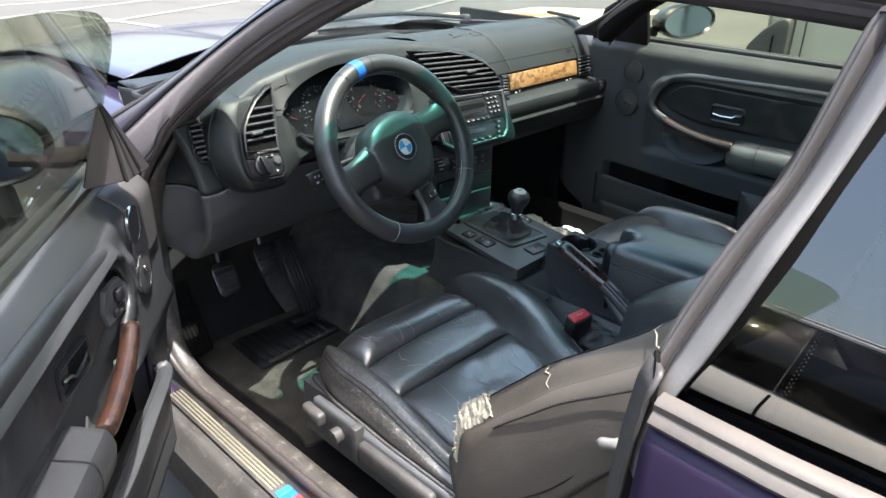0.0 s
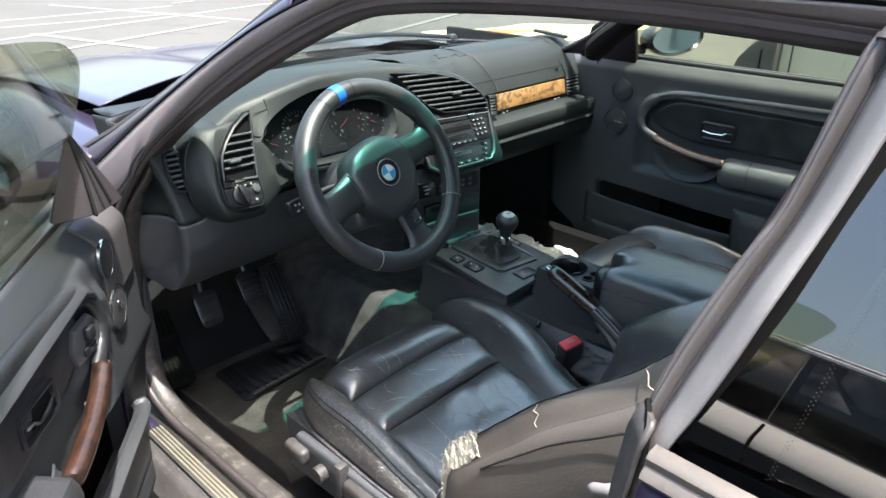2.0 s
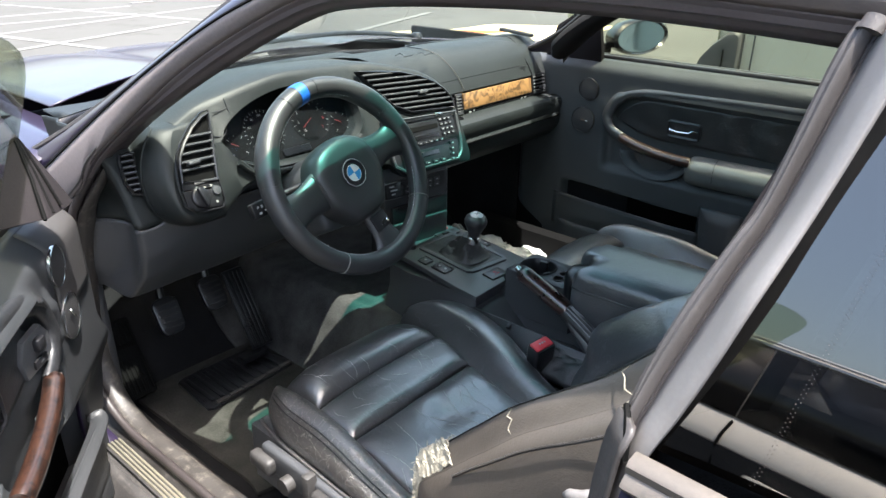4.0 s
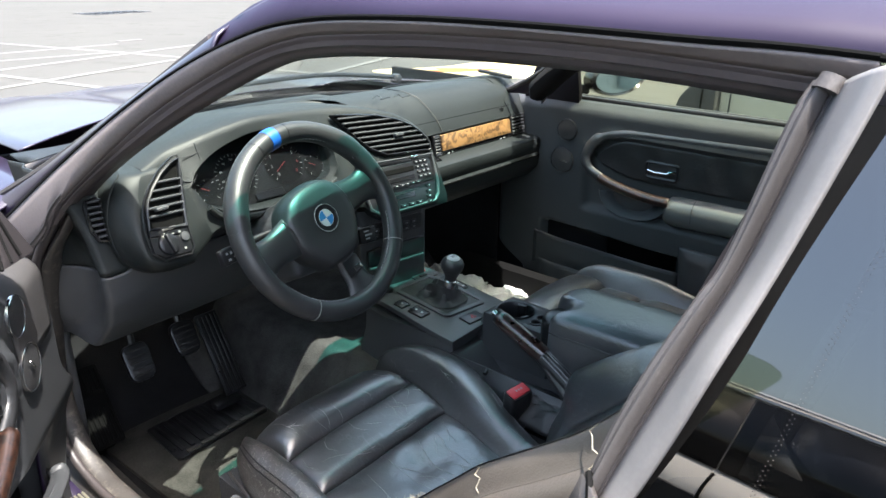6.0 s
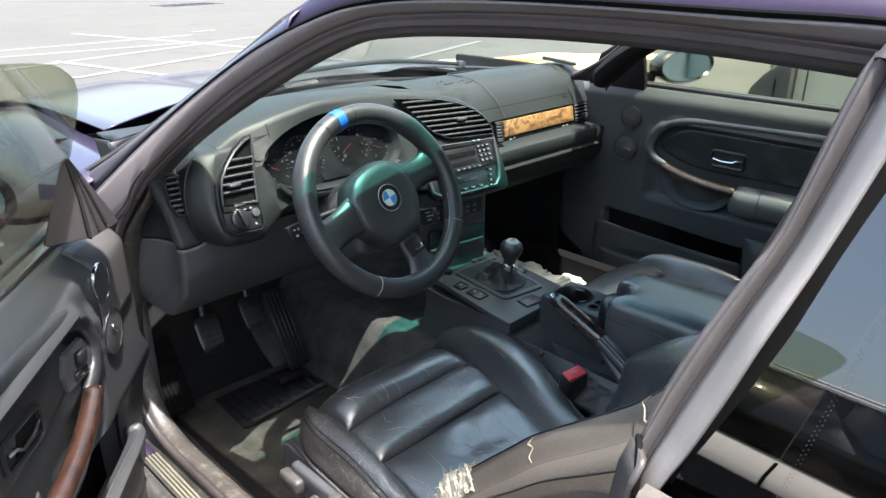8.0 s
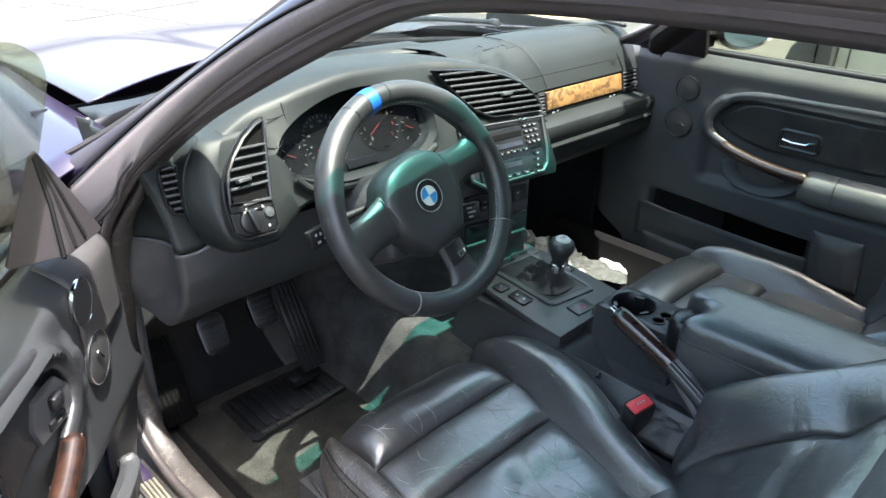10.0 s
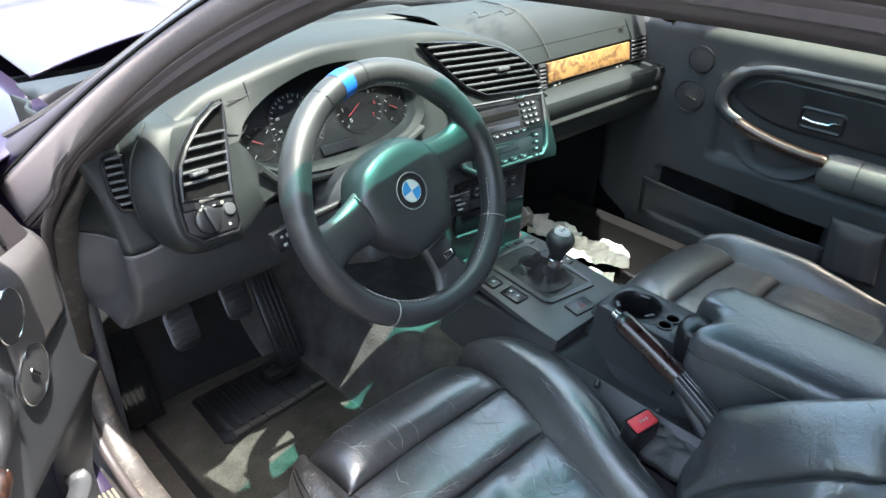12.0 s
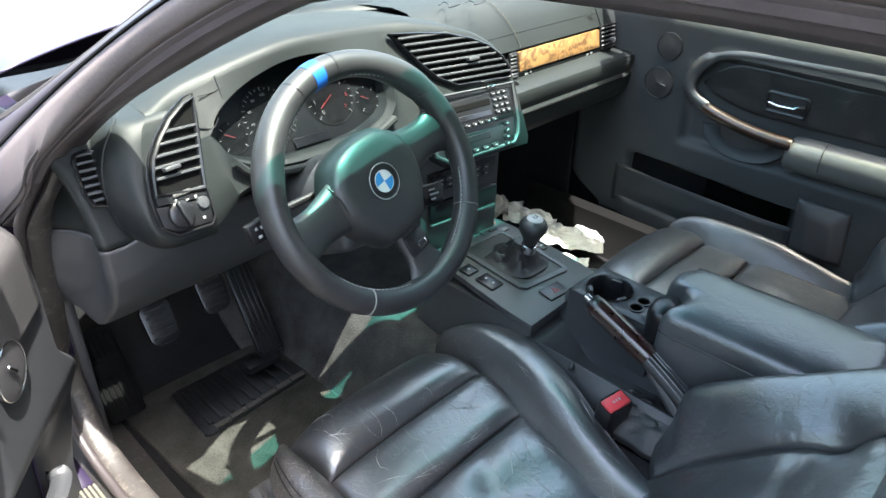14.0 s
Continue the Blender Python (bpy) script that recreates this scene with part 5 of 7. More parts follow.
part("airbag_seam", tube(curve([(0.285, 0.42, 0.9645), (0.30, 0.50, 0.961), (0.38, 0.53, 0.956), (0.56, 0.505, 0.957), (0.645, 0.44, 0.962), (0.667, 0.39, 0.957), (0.676, 0.335, 0.893), (0.680, 0.312, 0.853)], 40), 0.0014, 6), SOFT, dash)
wood_strip = part("veneer_strip", plate(rounded(0.335, 0.046, 0.004), 0.008, 0.003, m=axes((0.505, 0.3145, 0.8225), (1, 0, 0), (0, 0.18, 1))), BURL, dash, "honey burl wood veneer strip")
part("strip_carrier", box((0.345, 0.010, 0.016), (0.512, 0.312, 0.7905), 0.003), GLOSSY, dash)
bars(dash, "clip_mark", PALE, [(-0.145, 0, 0.010, 0.004), (-0.128, 0.002, 0.006, 0.004), (0.11, 0, 0.010, 0.004), (0.128, 0.001, 0.010, 0.004)], axes((0.512, 0.3068, 0.7905), (1, 0, 0), (0, 0, 1)))
part("pull_tab", lathe([(0.001, 0), (0.016, 0.001), (0.018, 0.004), (0.001, 0.005)], 20, m=axes((0.275, 0.285, 0.784), (1, -0.3, 0), (0, 0.1, 1)) @ Matrix.Diagonal((1.5, 0.8, 1, 1))), SOFT, dash)


def louvre(name, outline, m, rows, material=PLASTIC, deep=0.010, label=""):
    """An air vent: flat black plate for the duct's shade, rim and separate slats cut to the outline (local xy, z
    outward).
    """
    v = part(name, frame_plate(outline, 0.005, deep), SOFT, dash, label, m=m)
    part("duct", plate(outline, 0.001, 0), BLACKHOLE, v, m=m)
    for y, tilt in rows:
        cross = []
        for (x0, y0), (x1, y1) in zip(outline, outline[1:] + outline[:1]):
            if (y0 - y) * (y1 - y) < 0:
                cross.append(x0 + (y - y0) / (y1 - y0) * (x1 - x0))
        if len(cross) >= 2:
            a, b = min(cross) + 0.004, max(cross) - 0.004
            if b - a > 0.008:
                part("slat", box((b - a, 0.0042, 0.009), ((a + b) / 2, 0, 0.0045), 0.0009, 1), material, v, m=m @ Matrix.Translation((0, y, 0)) @ pose(0, 0, 0, -4, 0, tilt))
    return v


# left vent and light switch panel
LV = (-0.60, fascia_y(-0.60, 0.87), 0.87)
LV = (LV[0], LV[1] - 0.003, LV[2])
m_lv = axes(LV, (1, 0.10, 0), (0, 0.43, 0.90))
up = lambda x, z: ((x - LV[0]) / 0.995, (z - LV[2]) / 0.905)
lv_out = [up(*q) for q in ((-0.520, 0.958), (-0.527, 0.931), (-0.540, 0.893), (-0.550, 0.862), (-0.556, 0.845), (-0.629, 0.857), (-0.622, 0.882), (-0.613, 0.900), (-0.595, 0.919), (-0.568, 0.940), (-0.540, 0.954))]
louvre("left_vent", lv_out, m_lv, [(up(0, z)[1], -3) for z in (0.940, 0.927, 0.914, 0.901, 0.888, 0.875, 0.862, 0.8515)], label="sail-shaped driver air vent")
part("vent_tab", box((0.024, 0.006, 0.012), (*up(-0.594, 0.884), 0.012), 0.002, 2), PLASTIC, dash, m=m_lv)
wheel_row = part("vent_roller", plate([up(-0.628, 0.857), up(-0.556, 0.845), up(-0.558, 0.836), up(-0.630, 0.846)], 0.006, 0.002), SOFT, dash, m=m_lv)
part("roller", box((0.030, 0.006, 0.006), (*up(-0.592, 0.8515), 0.006), 0.002, 2), COVER, wheel_row, m=m_lv)
lsp = part("switch_panel", plate([up(*q) for q in ((-0.633, 0.846), (-0.557, 0.834), (-0.561, 0.812), (-0.566, 0.805), (-0.618, 0.809), (-0.634, 0.820))], 0.006, 0.003), SOFT, dash, "light switch panel", m=m_lv)
rim_line = [up(*q) for q in ((-0.519, 0.962), (-0.531, 0.931), (-0.544, 0.893), (-0.553, 0.850), (-0.556, 0.812), (-0.566, 0.802), (-0.620, 0.806), (-0.637, 0.822), (-0.634, 0.857), (-0.626, 0.884), (-0.616, 0.902), (-0.597, 0.922), (-0.568, 0.944), (-0.535, 0.960))]
part("vent_border", tube([Vector((x, y, 0.004)) for x, y in rim_line], 0.0020, 6, ring=True), SOFT, dash, m=m_lv)
knob = part("light_knob", lathe([(0.019, 0), (0.018, 0.005), (0.015, 0.007), (0.001, 0.007)], 28, m=m_lv @ Matrix.Translation((*up(-0.604, 0.828), 0.006))), SOFT, lsp, "rotary headlight knob")
part("knob_grip", box((0.008, 0.036, 0.010), (0, 0, 0.010), 0.003, 2, m=m_lv @ Matrix.Translation((*up(-0.604, 0.828), 0.006)) @ pose(0, 0, 0, 0, 0, 10)), SOFT, knob)
part("dimmer", lathe([(0.009, 0), (0.008, 0.005), (0.001, 0.006)], 18, m=m_lv @ Matrix.Translation((*up(-0.569, 0.832), 0.006))), PLASTIC, lsp)
bars(lsp, "symbol", DULL, [(*up(-0.575, 0.842), 0.004, 0.004), (*up(-0.575, 0.814), 0.004, 0.004), (*up(-0.604, 0.846), 0.003, 0.002), (*up(-0.588, 0.842), 0.005, 0.002), (*up(-0.596, 0.826), 0.003, 0.004)], m_lv @ Matrix.Translation((0, 0, 0.0062)))

# end cap of the dash with the small side vent
LOW_Y = ((0.60, 0.300), (0.635, 0.268), (0.66, 0.248), (0.71, 0.226), (0.768, 0.220), (0.80, 0.234), (0.85, 0.252), (0.90, 0.268), (0.95, 0.290))
LOW_X = ((0.60, -0.692), (0.635, -0.684), (0.66, -0.681), (0.71, -0.683), (0.768, -0.686), (0.80, -0.687), (0.85, -0.693), (0.88, -0.702), (0.91, -0.716), (0.95, -0.716))


def end_row(z, x0, y0=None):
    """Across the lower dash at height z: the face from x0 to the outer edge, rounded into the dished side."""
    xk, yk = along(LOW_X, z), along(LOW_Y, z)
    row = []
    for k in range(25):
        f = k / 24
        x = x0 + (xk + 0.010 - x0) * f
        y = yk if y0 is None else y0(z) + (yk - y0(z)) * smoothstep(-0.56, -0.66, x)
        row.append(Vector((x, y, z)))
    for k in range(1, 7):
        a = radians(80 * k / 6)
        row.append(Vector((xk + 0.010 - 0.012 * math.sin(a), yk + 0.014 * (1 - math.cos(a)), z)))
    dish = 0.012 * smoothstep(0.62, 0.70, z) * smoothstep(0.88, 0.80, z)
    row += [Vector((xk - 0.001 + dish, yk + 0.036, z)), Vector((xk - 0.004 + dish, yk + 0.07, z)), Vector((xk - 0.008 + 0.3 * dish, yk + 0.10, z)), Vector((-0.712, yk + 0.125, z)), Vector((-0.722, yk + 0.17, z))]
    return row


part("end_cap", skin([end_row(0.7695 + 0.178 * k / 20, -0.600) for k in range(21)], False, False), DASHTOP, dash, "dash end panel beside the door", solid=0.003)
m_sv = axes((-0.669, 0.2515, 0.866), (1, -0.12, 0), (0.10, 0.31, 0.95))
louvre("side_vent", [(-0.006, -0.038), (0.013, -0.042), (0.015, 0.0), (0.015, 0.036), (0.004, 0.040), (-0.012, 0.036), (-0.016, 0.026), (-0.015, -0.018)], m_sv, [(-0.030 + 0.0105 * k, 0) for k in range(7)], label="narrow side window vent")

# knee panel under the column
knee_y = lambda z: 0.192 + 0.105 * (0.792 - z) / 0.182 - 0.018 * math.sin(math.pi * (0.792 - z) / 0.182)
rows = []
for k in range(25):
    v = k / 24
    row = end_row(0.7665 - 0.160 * v, -0.148, knee_y)
    rows.append([q + Vector((0, 0, (0.022 * smoothstep(-0.655, -0.60, q.x) - 0.02 * smoothstep(-0.4, -0.2, q.x)) * (1 - v) ** 2 + 0.010 * smoothstep(-0.55, -0.2, q.x) * v)) for q in row])
rows.append([q + Vector((0, 0.03, -0.004)) for q in rows[-1]])
part("knee_panel", skin(rows, False, False), PLASTIC, dash, "dark lower dash panel under the wheel", solid=0.004)

# instrument cluster
m_cl = axes((-0.338, 0.222, 0.903), (1, 0, 0), (0, 0.52, 0.854))
cluster = part("instrument_cluster", plate(rounded(0.338, 0.156, 0.055), 0.004, 0.001, m=m_cl @ Matrix.Translation((0, 0, -0.012))), DIALFACE, dash, "dark instrument cluster with four dials")
for x, y, r, ticks in ((-0.057, -0.005, 0.047, 25), (0.062, 0.0, 0.047, 17), (-0.128, -0.022, 0.024, 7), (0.135, -0.022, 0.024, 7)):
    at = m_cl @ Matrix.Translation((x, y, -0.007))
    dial = part("dial", lathe([(0.001, 0), (r, 0), (r + 0.001, 0.0006), (r + 0.002, 0)], 40, m=at), DIALFACE, cluster)
    bm = bmesh.new()
    for k in range(ticks):
        a = radians(225 - 270 * k / (ticks - 1))
        ln = 0.006 if k % 2 == 0 else 0.003
        bmesh.ops.create_cube(bm, size=1, matrix=Matrix.Rotation(a, 4, "Z") @ Matrix.Translation((r * 0.93, 0, 0.0012)) @ Matrix.Diagonal((ln, 0.0011, 0.0006, 1)))
    part("ticks", bm, DULL, dial, m=at, smooth=False)
    part("needle", box((r * 0.70, 0.0012, 0.001), (r * 0.30, 0, 0.004), 0, 1, m=at @ pose(0, 0, 0, 0, 0, 212 if r > 0.03 else 150)), NEEDLE, dial)


def lettering(text, size, material, m, parent, name="numeral"):
    c = bpy.data.curves.new(name, "FONT")
    c.body, c.size, c.extrude, c.align_x, c.align_y = text, size, 0.0002, "CENTER", "CENTER"
    tmp = bpy.data.objects.new(name, c)
    scene.collection.objects.link(tmp)
    bpy.context.view_layer.update()
    me = bpy.data.meshes.new_from_object(tmp.evaluated_get(bpy.context.evaluated_depsgraph_get()))
    bpy.data.objects.remove(tmp)
    me.transform(m)
    me.materials.clear()
    me.materials.append(material)
    ob = new(name, me)
    ob.parent = parent
    return ob


for k in range(8):
    a = radians(225 - 270 * k / 8)
    lettering(str(20 * (k + 1)), 0.0065, DULL, m_cl @ Matrix.Translation((-0.057 + 0.034 * math.cos(a), -0.005 + 0.034 * math.sin(a), -0.0045)), cluster)
for k in range(8):
    a = radians(225 - 270 * k / 7)
    lettering(str(k), 0.010, DULL if k < 6 else NEEDLE, m_cl @ Matrix.Translation((0.062 + 0.033 * math.cos(a), 0.033 * math.sin(a), -0.0045)), cluster)
part("display", box((0.07, 0.016, 0.003), (0.0, -0.058, -0.004), 0.001, 1), SOFT, cluster, m=m_cl)
part("cluster_lens", plate(rounded(0.325, 0.145, 0.05), 0.0015, 0, m=m_cl @ Matrix.Translation((0, 0, 0.010))), LENS, dash, "clear cover over the dials")
part("lower_lip", tube(curve([(-0.50, 0.162, 0.868), (-0.465, 0.154, 0.842), (-0.36, 0.147, 0.832), (-0.25, 0.154, 0.842), (-0.19, 0.162, 0.858)], 30), 0.008, 8, 0.8), DASHTOP, dash)

# centre stack
SO = (-0.03, fascia_y(-0.03, 0.87), 0.87)
m_st = axes(SO, (1, -0.12, 0), (0, 0.42, 0.905))
st = lambda x, z: ((x - SO[0]) / 0.993, (z - SO[2]) / 0.908)
cv = [st(*q) for q in ((-0.154, 0.980), (-0.089, 0.975), (-0.03, 0.967), (0.021, 0.953), (0.060, 0.936), (0.086, 0.916), (0.104, 0.890), (0.100, 0.872), (-0.034, 0.878), (-0.075, 0.897), (-0.105, 0.924))]
louvre("centre_vent", cv, m_st, [(st(0, z)[1], -2) for z in (0.966, 0.955, 0.944, 0.933, 0.922, 0.911, 0.900, 0.889)], label="wide centre air vent with black slats")
part("vent_tab", box((0.026, 0.007, 0.012), (*st(0.012, 0.917), 0.012), 0.002, 2), PLASTIC, dash, m=m_st)
bez = [st(*q) for q in ((-0.125, 0.872), (0.100, 0.866), (0.096, 0.80), (0.088, 0.775), (0.070, 0.760), (-0.09, 0.757), (-0.12, 0.775))]
part("stack_bezel", frame_plate(bez, 0.007, 0.010), PLASTIC, dash, m=m_st)
part("stack_backing", plate(bez, 0.003, 0), SOFT, dash, m=m_st)
part("vent_roller", plate([st(-0.10, 0.871), st(0.092, 0.866), st(0.092, 0.857), st(-0.10, 0.862)], 0.008, 0.002), SOFT, dash, m=m_st)
part("roller", box((0.024, 0.007, 0.008), (*st(0.04, 0.865), 0.010), 0.003, 2), CHROME, dash, m=m_st)
radio = part("radio", box((0.178, 0.054, 0.008), (*st(-0.005, 0.832), 0.005), 0.002, 2), SOFT, dash, "black car radio with small buttons", m=m_st)
part("tape_slot", box((0.105, 0.012, 0.003), (*st(-0.022, 0.842), 0.009), 0.001, 1), BLACKHOLE, radio, m=m_st)
part("radio_display", box((0.10, 0.011, 0.002), (*st(-0.022, 0.824), 0.0095), 0.001, 1), GLOSSY, radio, m=m_st)
for i in range(4):
    for j in range(3):
        part("button", box((0.0115, 0.008, 0.004), (*st(0.040 + 0.0135 * j + 0.001 * i, 0.853 - 0.0105 * i), 0.0105), 0.001, 1), SOFT, radio, m=m_st)
for j in range(7):
    part("preset", box((0.014, 0.007, 0.004), (*st(-0.068 + 0.0165 * j, 0.811), 0.010), 0.001, 1), SOFT, radio, m=m_st)
bars(radio, "button_mark", PALE, [(st(0.040 + 0.0135 * j + 0.001 * i, 0)[0], st(0, 0.853 - 0.0105 * i)[1], 0.005, 0.0018) for i in range(4) for j in range(3)] + [(st(-0.068 + 0.0165 * j, 0)[0], st(0, 0.811)[1], 0.004, 0.002) for j in range(7)], m_st @ Matrix.Translation((0, 0, 0.0126)))
clim = part("climate_panel", box((0.168, 0.038, 0.007), (*st(-0.012, 0.781), 0.0045), 0.002, 2), SOFT, dash, "heater control panel", m=m_st)
part("climate_display", box((0.070, 0.012, 0.002), (*st(-0.02, 0.788), 0.0085), 0.001, 1), GLOSSY, clim, m=m_st)
for i in range(4):
    part("round_button", lathe([(0.0062, 0), (0.0058, 0.004), (0.001, 0.0045)], 16, m=m_st @ Matrix.Translation((*st(0.060 - 0.003 * i, 0.7985 - 0.0112 * i), 0.006)) @ Matrix.Diagonal((1.45, 0.8, 1, 1))), SOFT, clim)
for j in range(5):
    part("button", box((0.018, 0.008, 0.004), (*st(-0.075 + 0.024 * j, 0.7685), 0.009), 0.001, 1), SOFT, clim, m=m_st)
bars(clim, "button_mark", PALE, [(st(0.060 - 0.003 * i, 0)[0], st(0, 0.7985 - 0.0112 * i)[1], 0.005, 0.003) for i in range(4)] + [(st(-0.075 + 0.024 * j, 0)[0], st(0, 0.7685)[1], 0.006, 0.0022) for j in range(5)], m_st @ Matrix.Translation((0, 0, 0.0113)))
low_stack = part("lower_fascia", skin([[Vector((x, y, z)) for x, y in ((-0.135, 0.20), (-0.128, 0.158), (0.0, 0.136), (0.062, 0.130), (0.084, 0.148), (0.100, 0.25))] for z in (0.555, 0.62, 0.70, 0.765)], False, False), PLASTIC, dash, solid=0.004)
m_low = axes((-0.03, 0.141, 0.69), (1, -0.14, 0), (0, 0, 1))
obc = part("trip_computer", box((0.165, 0.040, 0.010), (-0.002, 0.022, 0.0), 0.003, 2), SOFT, dash, "small trip computer with rows of keys", m=m_low)
for i in range(2):
    for j in range(6):
        part("key", box((0.016, 0.009, 0.004), (-0.06 + 0.0225 * j, 0.013 + 0.013 * i, 0.006), 0.001, 1), PLASTIC, obc, m=m_low)
bars(obc, "key_mark", PALE, [(-0.06 + 0.0225 * j, 0.013 + 0.013 * i, 0.006, 0.0018) for i in range(2) for j in range(6)], m_low @ Matrix.Translation((0, 0, 0.008)))
part("ashtray_lid", box((0.17, 0.042, 0.012), (0.0, -0.040, 0.004), 0.005, 2), SOFT, dash, "black ashtray lid", m=m_low)
part("ashtray_edge", box((0.165, 0.007, 0.010), (0.0, -0.066, 0.006), 0.003, 2), PLASTIC, dash, m=m_low)

# side vents beside the veneer and at the end of the passenger side, demister grille
m_pv = axes((0.715, 0.316, 0.822), (1, 0, 0), (0, 0.18, 1))
louvre("passenger_vent", rounded(0.074, 0.062, 0.006), m_pv, [(-0.021 + 0.0105 * k, 0) for k in range(5)], label="outer passenger air vent")
part("vent_tab", box((0.020, 0.008, 0.014), (0.012, -0.012, 0.012), 0.002, 2), PLASTIC, dash, m=m_pv)
louvre("inner_vent", rounded(0.030, 0.058, 0.004), axes((0.320, 0.316, 0.818), (1, 0, 0), (0, 0.18, 1)), [(-0.021 + 0.0085 * k, 0) for k in range(6)], label="narrow inner passenger air vent")
louvre("demister_grille", rounded(0.115, 0.032, 0.012), axes((0.712, 0.405, 0.9665), (0.25, -0.95, -0.12), (0.95, 0.25, -0.10)), [], label="demister grille at the dash end")
for k in range(9):
    part("grille_bar", box((0.004, 0.026, 0.006), (-0.046 + 0.0115 * k, 0, 0.003), 0.001, 1), PLASTIC, dash, m=axes((0.712, 0.405, 0.9665), (0.25, -0.95, -0.12), (0.95, 0.25, -0.10)))
part("demister_slot", tube(curve([(-0.50, 0.52, 0.956), (-0.25, 0.60, 0.957), (0.0, 0.625, 0.957)], 20), 0.006, 6, 0.3), BLACKHOLE, dash)
bars(dash, "srs_mark", SOFT, [(0, 0, 0.022, 0.003), (0.002, -0.006, 0.018, 0.003)], axes((0.645, 0.3265, 0.880), (1, 0, 0), (0, 0.45, 0.9)))
part("glovebox_seam", tube([(0.27, 0.2445, 0.727), (0.5, 0.2435, 0.727), (0.75, 0.2445, 0.727)], 0.0016, 6), BLACKHOLE, dash)
# dark cracks in the skin beside the dials
for pts in (((-0.538, 0.2, 0.923), (-0.523, 0.197, 0.916), (-0.506, 0.196, 0.914), (-0.495, 0.2, 0.923)), ((-0.512, 0.216, 0.956), (-0.489, 0.216, 0.957), (-0.474, 0.218, 0.961), (-0.46, 0.216, 0.956)), ((-0.479, 0.226, 0.976), (-0.479, 0.22, 0.965), (-0.479, 0.212, 0.948))):
    part("skin_crack", tube(curve([Vector((x, fascia_y(x, z) - 0.0003, z)) for x, y, z in pts], 20), 0.0011, 5), SOFT, dash)
# chalk-like scribbles on the dash skin
for pts in (((0.13, 0.37, 0.969), (0.16, 0.385, 0.969), (0.15, 0.36, 0.969), (0.135, 0.345, 0.968), (0.175, 0.352, 0.968)), ((0.20, 0.36, 0.966), (0.225, 0.37, 0.966), (0.215, 0.345, 0.966), (0.205, 0.335, 0.966), (0.24, 0.342, 0.966))):
    part("dust_scrawl", tube(curve(pts, 24), 0.0012, 5), SOFT, dash)

# ---------------------------------------------------------------- steering wheel and column
column = thing("steering_column", "black steering column shroud with two stalks", "steering column")
HUB = Vector((-0.36, 0.0, 0.85))
m_hub = axes(HUB, (1, 0, 0), (0, 0.462, 0.887))
part("shroud", lathe([(0.055, -0.205), (0.064, -0.16), (0.062, -0.08), (0.050, -0.05), (0.02, -0.045)], 28, m=m_hub), PLASTIC, column)
part("lower_cover", box((0.10, 0.09, 0.12), (0, -0.045, -0.14), 0.02, 3, m=m_hub), PLASTIC, column)
part("left_stalk", tube([HUB + Vector((-0.05, 0.085, -0.03)), HUB + Vector((-0.12, 0.090, -0.040)), HUB + Vector((-0.165, 0.085, -0.044))], [0.006, 0.007, 0.009], 10), SOFT, column)
m_ls = axes((-0.532, 0.068, 0.806), (0.95, 0.1, 0.1), (0, 0.3, 0.95))
tip = part("left_stalk_tip", box((0.034, 0.030, 0.016), (0, 0, 0), 0.004, 2, m=m_ls), SOFT, column, "stalk tip with white symbols")
bars(tip, "symbol", PALE, [(-0.005, 0.006, 0.004, 0.004), (0.004, 0.005, 0.004, 0.005), (-0.003, -0.006, 0.006, 0.004), (0.009, -0.004, 0.004, 0.003)], m_ls @ Matrix.Translation((0, 0, 0.0082)))
part("right_stalk", tube([HUB + Vector((0.05, 0.08, -0.05)), HUB + Vector((0.10, 0.068, -0.07)), HUB + Vector((0.14, 0.06, -0.08))], 0.009, 10), SOFT, column)
m_rs = axes((-0.212, 0.048, 0.763), (0.98, -0.15, 0), (0, 0.3, 0.95))
tip = part("right_stalk_tip", box((0.042, 0.034, 0.016), (0, 0, 0), 0.004, 2, m=m_rs), SOFT, column, "stalk tip with white symbols")
bars(tip, "symbol", PALE, [(-0.004, 0.009, 0.012, 0.003), (0, 0.001, 0.018, 0.003), (-0.003, -0.007, 0.010, 0.003)], m_rs @ Matrix.Translation((0, 0, 0.0082)))
part("ignition", lathe([(0.016, 0), (0.016, 0.02), (0.012, 0.024), (0.001, 0.024)], 20, m=axes((-0.262, 0.075, 0.80), (0.6, 0.6, 0), (0, 0.3, 0.95))), CHROME, column)

wheel = thing("steering_wheel", "thick black leather three-spoke sports steering wheel with blue mark", "steering wheel")
m_w = m_hub @ pose(0, 0, 0, 0, 0, 16)
RR, TR = 0.1735, 0.0195
circle = lambda a, r=RR, z=-0.015: Vector((r * math.cos(a), r * math.sin(a), z))
seams = (22, 158, 225, 315)
rad = []
path = []
for k in range(144):
    deg = k * 2.5
    path.append(circle(radians(deg)))
    near = min(abs((deg - s + 180) % 360 - 180) for s in seams)
    thumb = max(math.exp(-((deg - 35) / 14) ** 2), math.exp(-((deg - 145) / 14) ** 2))
    rad.append(TR + 0.002 * thumb - 0.0012 * math.exp(-(near / 1.2) ** 2))
part("rim", tube(path, rad, 18, 1.08, ring=True), GRIP, wheel, "thick black leather rim", m=m_w)
part("blue_mark", tube([circle(radians(90 + d)) for d in (-3.4, -1.7, 0, 1.7, 3.4)], TR + 0.0008, 18, 1.08), BLUE, wheel, "blue centre mark on the rim", m=m_w)
for a in (88 - 9, 92 + 12):
    part("rim_seam", tube([circle(radians(a + d)) for d in (-0.35, 0, 0.35)], TR + 0.0005, 18, 1.08), SOFT, wheel, m=m_w)
